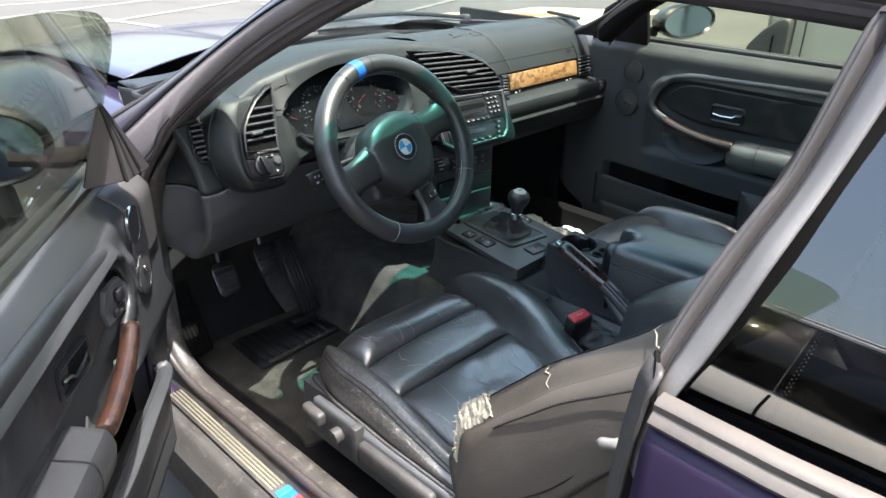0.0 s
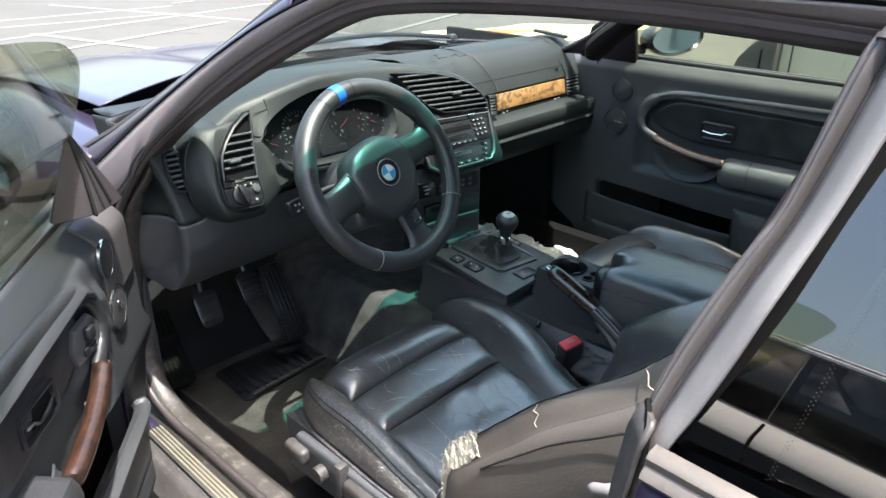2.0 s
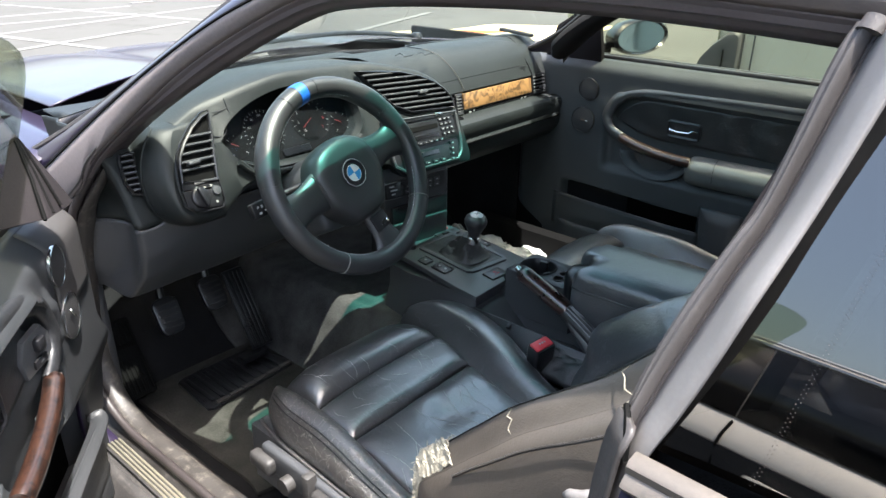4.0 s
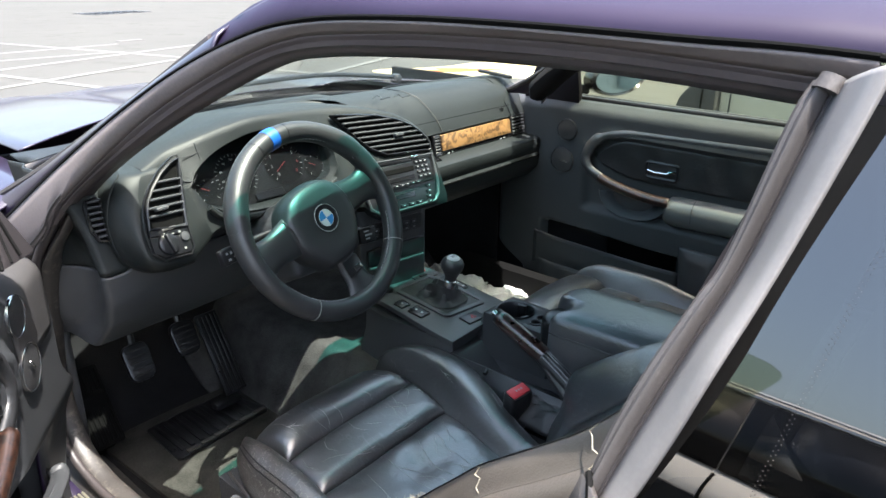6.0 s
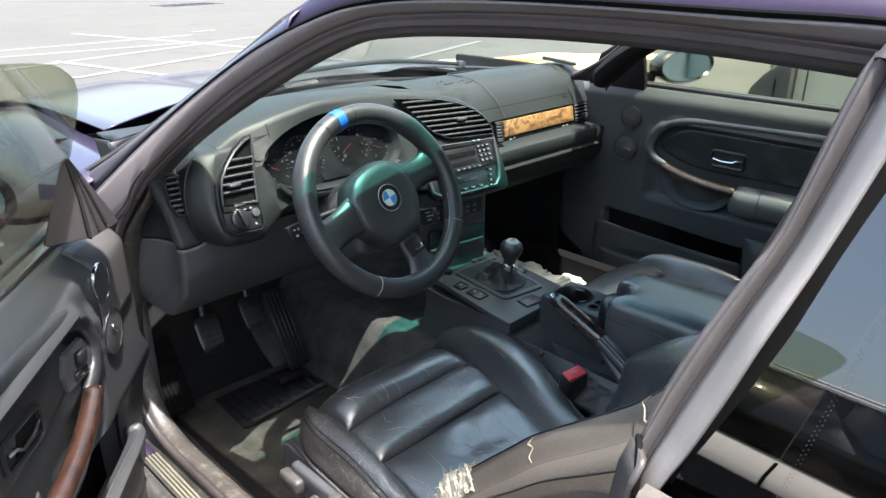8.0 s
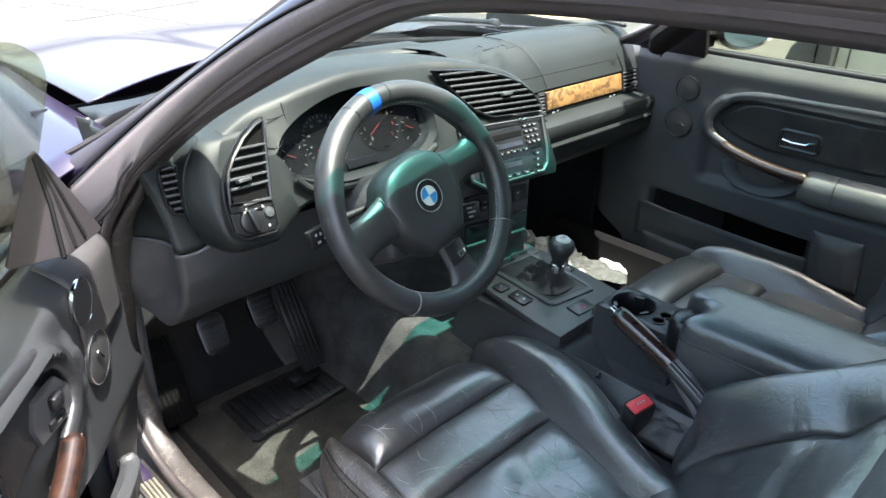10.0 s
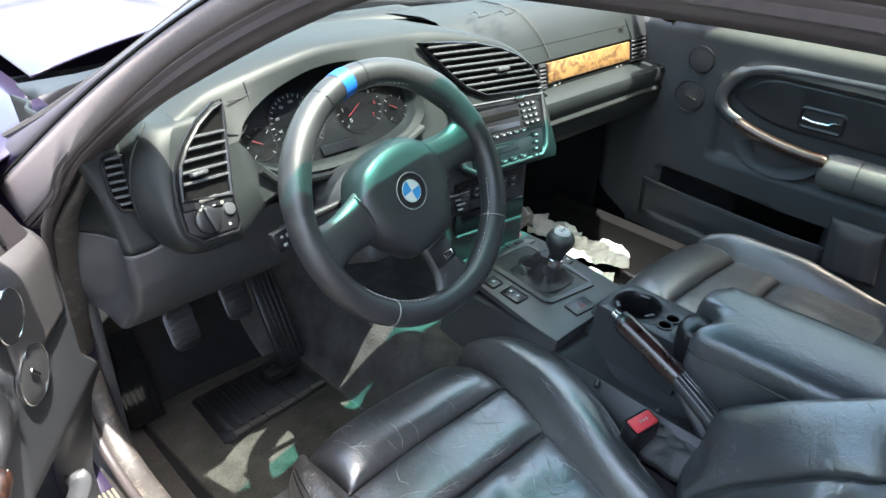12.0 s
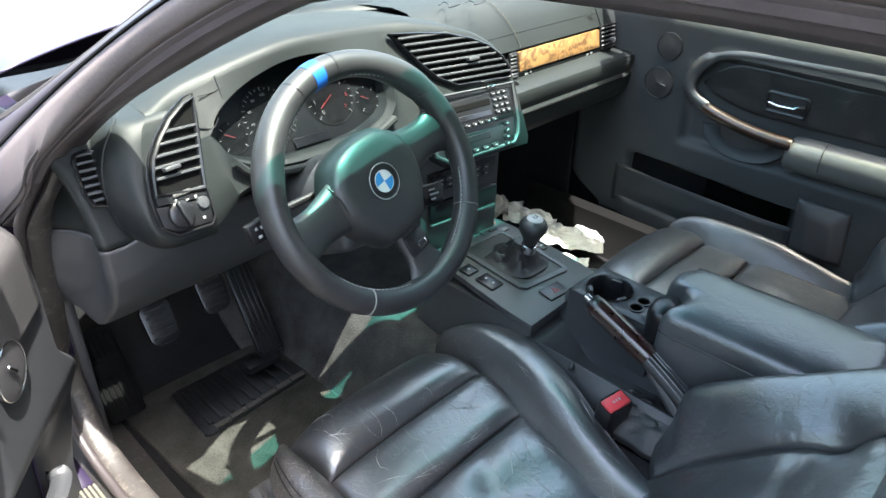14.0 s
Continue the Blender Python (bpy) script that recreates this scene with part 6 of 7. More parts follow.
for a in seams:
    part("rim_seam", tube([circle(radians(a + d)) for d in (-0.2, 0, 0.2)], TR + 0.0006, 18, 1.08), SOFT if a < 200 else DULL, wheel, "" if a < 200 else "pale thread round the rim", m=m_w)
pad = [(-0.078, 0.030), (-0.050, 0.062), (0.0, 0.072), (0.050, 0.062), (0.078, 0.030), (0.078, -0.022), (0.050, -0.070), (0.030, -0.086), (-0.030, -0.086), (-0.050, -0.070), (-0.078, -0.022)]
pad = [(q.x, q.y) for q in curve([(x, y, 0) for x, y in pad + pad[:1]], 56)[:-1]]
part("hub_pad", skin([[Vector((x * s, y * s, z)) for x, y in pad] for s, z in ((1.02, -0.055), (1.05, -0.03), (1.0, -0.018), (0.97, -0.009), (0.90, -0.004), (0.7, -0.001), (0.4, 0.0), (0.05, 0.0))]), GRIP, wheel, "padded leather hub", m=m_w)
for a, w in ((0, 0.036), (180, 0.036)):
    rows = []
    for k in range(17):
        k = k / 2
        r = 0.066 + 0.100 * k / 8
        ww = 0.025 + 0.014 * (1 - k / 8) ** 1.6 + 0.030 * (k / 8) ** 5
        rows.append([Vector((r, ww * math.cos(t) + 0.006 - 0.004 * k / 8, -0.022 + 0.013 * math.sin(t) - 0.004 * math.sin(math.pi * k / 8))) for t in (q * math.tau / 16 for q in range(16))])
    part("spoke", skin(rows), GRIP, wheel, "leather wheel spoke", m=m_w @ (Matrix.Diagonal((-1, 1, 1, 1)) if a else Matrix()))
    part("spoke_seam", tube([Vector((0.074, 0.006 + 0.033 * math.sin(t), -0.020 + 0.014 * math.cos(t))) for t in (-1.4, -0.9, -0.4, 0, 0.4, 0.9, 1.4)], 0.0016, 6), SOFT, wheel, m=m_w @ (Matrix.Diagonal((-1, 1, 1, 1)) if a else Matrix()))
rows = []
for k in range(17):
    k = k / 2
    r = 0.072 + 0.096 * k / 8
    ww = 0.024 + 0.036 * (k / 8) ** 5
    rows.append([Vector((ww * math.cos(t), -r, -0.022 + 0.012 * math.sin(t))) for t in (q * math.tau / 16 for q in range(16))])
part("spoke", skin(rows), GRIP, wheel, "lower wheel spoke", m=m_w)
part("spoke_plate", box((0.040, 0.034, 0.004), (0, -0.106, -0.0095), 0.004, 2, m=m_w), SOFT, wheel)
bd = part("badge", box((0.018, 0.010, 0.002), (0.006, -0.113, -0.007), 0.002, 2, m=m_w), CHROME, wheel, "small chrome spoke badge")
for k in range(3):
    part("badge_stripe", box((0.0035, 0.007, 0.001), (0.001 + 0.0042 * k, -0.113, -0.0056), 0, 1, m=m_w), SOFT, bd)
# emblem: dark ring, white rim, four quarters
em = part("emblem", lathe([(0.001, 0.001), (0.0245, 0.001), (0.0255, 0.003), (0.0268, 0.0025), (0.0272, -0.002)], 40, m=m_w), SOFT, wheel, "round hub emblem with blue and white quarters")
part("emblem_ring", frame_plate([(0.0268 * math.cos(k * math.tau / 40), 0.0268 * math.sin(k * math.tau / 40)) for k in range(40)], 0.0012, 0.0032, m=m_w), PALE, em)
part("emblem_ring", frame_plate([(0.0165 * math.cos(k * math.tau / 40), 0.0165 * math.sin(k * math.tau / 40)) for k in range(40)], 0.0008, 0.0026, m=m_w), PALE, em)
for k, mt in enumerate((WHITE, SKYBLUE, WHITE, SKYBLUE)):
    pts = [(0, 0)] + [(0.0156 * math.cos(radians(a)), 0.0156 * math.sin(radians(a))) for a in range(90 * k, 90 * k + 91, 10)]
    part("emblem_quarter", plate(pts, 0.0022, 0, m=m_w), mt, em)
# stitching along the inner side of the rim
for a0, a1 in ((24, 72), (108, 156), (205, 250), (290, 335)):
    bm = bmesh.new()
    for k in range(34):
        a = radians(a0 + (a1 - a0) * k / 33)
        bmesh.ops.create_cube(bm, size=1, matrix=Matrix.Rotation(a, 4, "Z") @ Matrix.Translation((RR - TR * 0.92, 0, -0.0075)) @ Matrix.Rotation(0.7 if k % 2 else -0.7, 4, "X") @ Matrix.Diagonal((0.0010, 0.0044, 0.0010, 1)))
    tagged(part("stitching", bm, PALE, wheel, "pale thread stitching", m=m_w, smooth=False), kind="stuff")
# ---------------------------------------------------------------- centre console
console = thing("centre_console", "black plastic centre console between the seats", "console")
ctop = lambda y: 0.548 + 0.10 * y
out = [(-0.127, -0.122), (-0.128, -0.06), (-0.118, 0.089), (-0.118, 0.150), (0.098, 0.150), (0.106, 0.10), (0.108, 0.0), (0.106, -0.112), (0.06, -0.118), (0.0, -0.120)]
m_con = axes((0, 0, 0.548), (1, 0, 0), (0, 1, 0.10))
part("top_plate", plate(out, 0.012, 0.004, m=m_con @ Matrix.Translation((0, 0, -0.012))), PLASTIC, console, "flat console top with switches")
part("sides", skin([[Vector((x * w, y, z)) for x, y in ((-0.122, 0.15), (-0.132, 0.08), (-0.124, -0.10), (-0.116, -0.114), (0.098, -0.106), (0.102, 0.0), (0.096, 0.15))] for w, z in ((1.0, 0.53), (1.02, 0.48), (1.25, 0.40), (1.45, 0.28))]), PLASTIC, console)
gf = [(-0.056, 0.098), (-0.055, -0.030), (-0.045, -0.040), (0.052, -0.052), (0.062, -0.044), (0.066, 0.02), (0.060, 0.092), (0.050, 0.104), (-0.046, 0.108)]
gf = [(0.003 + (x - 0.003) * 1.12, 0.03 + (y - 0.03) * 1.16) for x, y in gf]
part("boot_base", plate([(0.003 + (x - 0.003) * 0.9, 0.03 + (y - 0.03) * 0.9) for x, y in gf], 0.003, 0.001, m=m_con), BOOT, console, "flat skirt of the leather gear boot")
part("shift_surround", frame_plate(gf, 0.012, 0.006, m=m_con), PLASTIC, console)
for x, y, w, h, dbl in ((-0.094, 0.060, 0.030, 0.028, False), (-0.090, 0.010, 0.034, 0.044, True), (0.086, 0.030, 0.020, 0.040, True)):
    sw = part("switch_frame", frame_plate(rounded(w, h, 0.004), 0.003, 0.005, m=m_con @ Matrix.Translation((x, y, 0))), SOFT, console)
    part("rocker", box((w - 0.007, h - 0.007, 0.004), (0, 0, 0.002), 0.002, 2, m=m_con @ Matrix.Translation((x, y, 0)) @ pose(0, 0, 0, 3, 0, 0)), SOFT, sw)
    bars(sw, "mark", PALE, [(0, d, 0.006, 0.005) for d in ((-0.009, 0.009) if dbl else (0.0,))], m_con @ Matrix.Translation((x, y, 0.0045)))
hz = part("hazard_switch", box((0.054, 0.034, 0.005), (0, 0, 0.002), 0.002, 2, m=m_con @ Matrix.Translation((-0.015, -0.088, 0)) @ pose(0, 0, 0, 0, 0, -4)), SOFT, console, "hazard switch with faint triangle")
part("triangle", frame_plate([(-0.007, -0.006), (0.007, -0.006), (0, 0.007)], 0.0012, 0.0008, m=m_con @ Matrix.Translation((-0.015, -0.088, 0.0046))), REDMARK, hz)
al = part("alarm_plate", plate(rounded(0.070, 0.045, 0.006), 0.004, 0.002, m=m_con @ Matrix.Translation((0.055, 0.128, 0))), PLASTIC, console)
part("slider", box((0.022, 0.008, 0.004), (-0.006, -0.006, 0.005), 0.001, 1, m=m_con @ Matrix.Translation((0.055, 0.128, 0))), SOFT, al)
part("indicator", lathe([(0.004, 0), (0.003, 0.004), (0.001, 0.005)], 12, m=m_con @ Matrix.Translation((0.070, 0.138, 0.004))), RED, al, "small red indicator")
part("rotary", lathe([(0.012, 0), (0.011, 0.008), (0.001, 0.009)], 20, m=m_con @ Matrix.Translation((-0.07, 0.128, 0))), SOFT, console)


# rear half: bin beside the brake lever, cup holder block
def rear_at(u, v):
    x = -0.125 + 0.235 * u
    y = -0.112 - 0.45 * v
    z = 0.505 - 0.07 * smoothstep(0, 0.2, v) + 0.02 * v
    return Vector((x, y, z + 0.05 * smoothstep(0.42, 0.5, u)))


part("rear_tray", sheet(rear_at, 24, 24), PLASTIC, console, "moulded rear console", solid=0.006)
part("rear_wall", skin([[Vector((x, y, z)) for y in (-0.110, -0.3, -0.56)] for x, z in ((-0.125, 0.505), (-0.135, 0.42), (-0.165, 0.30))], False, False), PLASTIC, console, solid=0.006)
part("rear_wall", skin([[Vector((x, y, z)) for y in (-0.110, -0.3, -0.56)] for x, z in ((0.11, 0.535), (0.125, 0.42), (0.155, 0.30))], False, False), PLASTIC, console, solid=0.006)
rect = ((-0.030, -0.130), (0.072, -0.136), (0.078, -0.30), (-0.032, -0.30))
blk = part("cup_block", skin([[Vector((x, y, z)) for x, y in rect] for z in (0.47, 0.56, 0.5745)], True, False), PLASTIC, console, "cup holder block")
cup = Vector((0.020, -0.182, 0.5755))


def to_edge(a):
    dx, dy = math.cos(a), math.sin(a)
    s = min((0.076 - cup.x) / dx if dx > 1e-6 else 9, (-0.031 - cup.x) / dx if dx < -1e-6 else 9, (-0.133 - cup.y) / dy if dy > 1e-6 else 9, (-0.30 - cup.y) / dy if dy < -1e-6 else 9)
    return Vector((cup.x + dx * s, cup.y + dy * s, 0.5755))


ring = [k * math.tau / 64 for k in range(64)]
part("cup_top", skin([[to_edge(a) for a in ring], [cup + Vector((0.0415 * math.cos(a), 0.0415 * math.sin(a), 0)) for a in ring]], True, False), PLASTIC, blk, "flat top round the cup well", solid=0.003)
part("cup_well", lathe([(0.001, -0.055), (0.034, -0.055), (0.037, -0.02), (0.039, 0.001), (0.0415, 0.004), (0.0425, 0.001)], 40, m=Matrix.Translation(cup), caps=False), SOFT, blk, "round black cup well")
for a in (40, 160, 280):
    part("cup_finger", box((0.020, 0.008, 0.022), (0.0, 0.034, -0.010), 0.002, 2, m=Matrix.Translation(cup) @ pose(0, 0, 0, 0, 0, a)), SOFT, blk)
for k in range(2):
    part("coin_slot", lathe([(0.013, 0), (0.014, 0.003), (0.011, 0.003), (0.010, 0)], 20, m=pose(0.0 + 0.026 * k, -0.248, 0.5755)), SOFT, blk)
part("flap", box((0.034, 0.022, 0.006), (0.010, -0.285, 0.578), 0.002, 2), SOFT, blk)
part("leather_gaiter", skin([[Vector((x, y, z)) for x, y, z in r] for r in (((-0.115, -0.318, 0.565), (-0.092, -0.318, 0.585), (-0.070, -0.318, 0.565), (-0.092, -0.318, 0.545)), ((-0.124, -0.37, 0.53), (-0.092, -0.37, 0.562), (-0.062, -0.37, 0.53), (-0.092, -0.37, 0.49)), ((-0.135, -0.42, 0.48), (-0.092, -0.43, 0.525), (-0.05, -0.43, 0.49), (-0.092, -0.42, 0.44)), ((-0.142, -0.46, 0.44), (-0.092, -0.48, 0.49), (-0.05, -0.48, 0.46), (-0.092, -0.45, 0.42)))]), HIDE_SMOOTH, console, "creased leather brake gaiter", subdiv=2)
def gaiter_at(u, v):
    x, y = -0.172 + 0.115 * u, -0.275 - 0.235 * v
    swell = math.sin(math.pi * u) ** 0.7 * smoothstep(0, 0.18, v)
    fold = 0.010 * abs(noise.noise(Vector((x * 26 + y * 18, y * 9, 3.3)))) + 0.005 * abs(noise.noise(Vector((x * 70, y * 45 + x * 30, 8.1))))
    return Vector((x + 0.006 * noise.noise(Vector((y * 30, u * 3, 1.0))), y, 0.448 + 0.045 * swell * (1 - 0.3 * v) + 2.0 * fold * swell))


part("gaiter_fold", sheet(gaiter_at, 36, 56), BOOT, console, "crumpled black leather round the brake lever", solid=0.003)

lever = thing("gear_lever", "gear lever with black leather knob and gathered boot", "gear lever")
rows = []
for k in range(11):
    f = k / 10
    c = Vector((0.004 - 0.010 * f, 0.028 - 0.030 * f, 0.552 + 0.058 * f ** 1.1))
    w, h = 0.036 * (1 - f) ** 1.6 + 0.0165, 0.048 * (1 - f) ** 1.6 + 0.0165
    rows.append([c + Vector((w * math.copysign(abs(math.cos(a)) ** 0.6, math.cos(a)), h * math.copysign(abs(math.sin(a)) ** 0.6, math.sin(a)), 0.010 * math.sin(5 * a + 6 * f) * math.sin(math.pi * f) + 0.005 * math.sin(11 * a - 9 * f) * math.sin(math.pi * f))) for a in (q * math.tau / 32 for q in range(32))])
part("boot", skin(rows), BOOT, lever, "soft black leather gear boot")
top = Vector((-0.014, -0.022, 0.662))
axis = axes(top + Vector((0.001, 0.004, -0.058)), (1, 0, 0), (0, 1, 0.12))
part("collar", lathe([(0.0145, -0.006), (0.015, 0.0), (0.015, 0.010), (0.013, 0.012)], 24, m=axis), CHROME, lever, "dull metal collar")
part("knob", lathe([(0.013, 0.010), (0.0145, 0.020), (0.020, 0.032), (0.0258, 0.044), (0.0268, 0.053), (0.023, 0.062), (0.014, 0.067), (0.001, 0.0685)], 32, m=axis), GRIP, lever, "rounded leather gear knob")
cap = part("knob_cap", lathe([(0.001, 0.0715), (0.012, 0.0705), (0.0155, 0.0675), (0.015, 0.064)], 28, m=axis), PALE, lever, "pale round cap with the shift pattern")
bars(cap, "shift_pattern", SOFT, [(-0.005, 0, 0.0012, 0.010), (0, 0, 0.0012, 0.010), (0.005, 0, 0.0012, 0.010), (0, 0, 0.010, 0.0012)], axis @ Matrix.Translation((0, 0, 0.0712)))

brake = thing("handbrake", "handbrake lever with red-brown wooden grip", "handbrake")
part("grip", tube(curve([(-0.0925, -0.330, 0.566), (-0.090, -0.27, 0.590), (-0.087, -0.215, 0.610)], 16), [0.0165] + [0.0185] * 14 + [0.017], 16), MAROON, brake, "glossy red-brown wooden grip")
part("button", tube([(-0.087, -0.217, 0.610), (-0.0855, -0.196, 0.617)], 0.0065, 12), CHROME, brake, "chrome release button")
part("end_cap", tube([(-0.0872, -0.218, 0.609), (-0.0866, -0.209, 0.612)], 0.0160, 16), SOFT, brake)
sleeve = part("sleeve", tube(curve([(-0.0915, -0.326, 0.563), (-0.093, -0.37, 0.540), (-0.096, -0.43, 0.505), (-0.098, -0.50, 0.46)], 16), [0.018] * 4 + [0.019] * 4 + [0.021 + 0.001 * k for k in range(8)], 14, 0.85), BOOT, brake, "stitched black leather sleeve")
for k in range(5):
    a = radians(40 + 25 * k)
    part("ridge", tube(curve([(-0.0915 + 0.0185 * math.cos(a), -0.330, 0.562 + 0.0165 * math.sin(a)), (-0.093 + 0.019 * math.cos(a), -0.37, 0.540 + 0.017 * math.sin(a)), (-0.096 + 0.0205 * math.cos(a), -0.43, 0.505 + 0.0185 * math.sin(a))], 12), 0.0014, 5), HIDE_SMOOTH, sleeve)

rest = thing("armrest", "padded black leather centre armrest", "armrest")
plan = [(0.085, -0.300), (0.060, -0.286), (0.026, -0.286), (0.010, -0.297), (0.004, -0.318), (-0.020, -0.333), (-0.052, -0.330), (-0.076, -0.326), (-0.084, -0.345), (-0.082, -0.40), (-0.080, -0.60), (-0.04, -0.63), (0.07, -0.63), (0.095, -0.60), (0.097, -0.33)]
plan = [(q.x, q.y) for q in curve([(x, y, 0) for x, y in plan + plan[:1]], 70)[:-1]]
cx, cy = 0.008, -0.46
part("cushion", skin([[Vector((cx + (x - cx) * s, cy + (y - cy) * (1 - (1 - s) * 0.55), z + 0.02 * (-0.3 - y) * (z > 0.6))) for x, y in plan] for s, z in ((0.95, 0.535), (1.0, 0.550), (1.01, 0.585), (1.0, 0.608), (0.988, 0.612), (1.0, 0.617), (0.995, 0.627), (0.975, 0.637), (0.93, 0.646), (0.85, 0.652), (0.7, 0.656), (0.4, 0.658), (0.05, 0.658))]), HIDE_SMOOTH, rest, "soft leather armrest cushion")
part("edge_seam", tube([Vector((cx + (x - cx) * 0.990, cy + (y - cy) * 0.996, 0.6125 + 0.02 * (-0.3 - y))) for x, y in plan], 0.0018, 6, ring=True), SOFT, rest)
# Dark rounded body set into the notch of the armrest nose.
part("notch_body", skin([[Vector((-0.024 + 0.036 * math.cos(a) * w, -0.312 + 0.028 * math.sin(a) * w, z)) for a in (k * math.tau / 28 for k in range(28))] for w, z in ((1.0, 0.57), (1.0, 0.608), (0.96, 0.619), (0.82, 0.627), (0.5, 0.631), (0.05, 0.632))]), SOFT, rest, "dark rounded body in the armrest notch")
part("hinge_post", box((0.11, 0.10, 0.12), (0.008, -0.58, 0.49), 0.02, 3), PLASTIC, rest)

# ---------------------------------------------------------------- seats
def pill(t, k=4):
    return max(0.0, 1 - abs(2 * t - 1) ** k) ** 0.6


SEAM_IN = ((0.02, 0.168), (0.10, 0.163), (0.17, 0.152), (0.24, 0.137), (0.345, 0.112), (0.42, 0.096), (0.50, 0.085))
CREST_IN = ((0.02, 0.190), (0.06, 0.208), (0.12, 0.216), (0.17, 0.212), (0.27, 0.182), (0.38, 0.148), (0.50, 0.120))
SIDE_IN = ((0.02, 0.218), (0.06, 0.250), (0.12, 0.268), (0.17, 0.268), (0.27, 0.236), (0.38, 0.190), (0.50, 0.155))
SEAM_OUT = ((0.02, 0.178), (0.05, 0.184), (0.13, 0.180), (0.255, 0.194), (0.36, 0.208), (0.50, 0.214))
CREST_OUT = ((0.02, 0.212), (0.05, 0.220), (0.13, 0.224), (0.255, 0.234), (0.36, 0.242), (0.50, 0.246))
SIDE_OUT = ((0.02, 0.236), (0.05, 0.248), (0.13, 0.262), (0.30, 0.272), (0.50, 0.274))


def on_rows(rows, u, v):
    """A point of a grid of points, and the way out of it."""
    a, b = u * (len(rows) - 1.001), v * (len(rows[0]) - 1.001)
    i, j = int(a), int(b)
    p, q, r, t = rows[i][j], rows[i + 1][j], rows[i][j + 1], rows[i + 1][j + 1]
    out = (q - p).cross(r - p).normalized()
    return p.lerp(q, a - i).lerp(r.lerp(t, a - i), b - j) + (out if out.z > 0 else -out) * 0.0004


def crease_lines(rows, spots, rng):
    """Fine cracked lines over a surface, some of them with a side branch."""
    lines = []
    for u, v, du, dv in spots:
        bow, pts = rng.uniform(-0.25, 0.25), []
        for k in range(15):
            f = k / 14
            w = bow * math.sin(math.pi * f)
            pts.append(on_rows(rows, min(0.99, max(0.01, u + du * f - dv * w * 0.4 + rng.uniform(-0.003, 0.003))), min(0.99, max(0.01, v + dv * f + du * w + rng.uniform(-0.003, 0.003)))))
        lines.append(tube(pts, [0.00058 * math.sin(math.pi * (0.06 + 0.9 * k / 14)) * rng.uniform(0.4, 1.15) for k in range(15)], 4))
        if rng.random() < 0.5:
            k = rng.randrange(4, 10)
            a, b = u + du * k / 14, v + dv * k / 14
            turn = rng.choice((-1, 1))
            lines.append(tube([on_rows(rows, min(0.99, max(0.01, a + (du * 0.5 - turn * 0.25 * dv) * f)), min(0.99, max(0.01, b + (dv * 0.5 + turn * 0.25 * du) * f))) for f in (0, 0.25, 0.5, 0.75)], [0.0005, 0.00045, 0.0004, 0.0001], 4))
    return lines


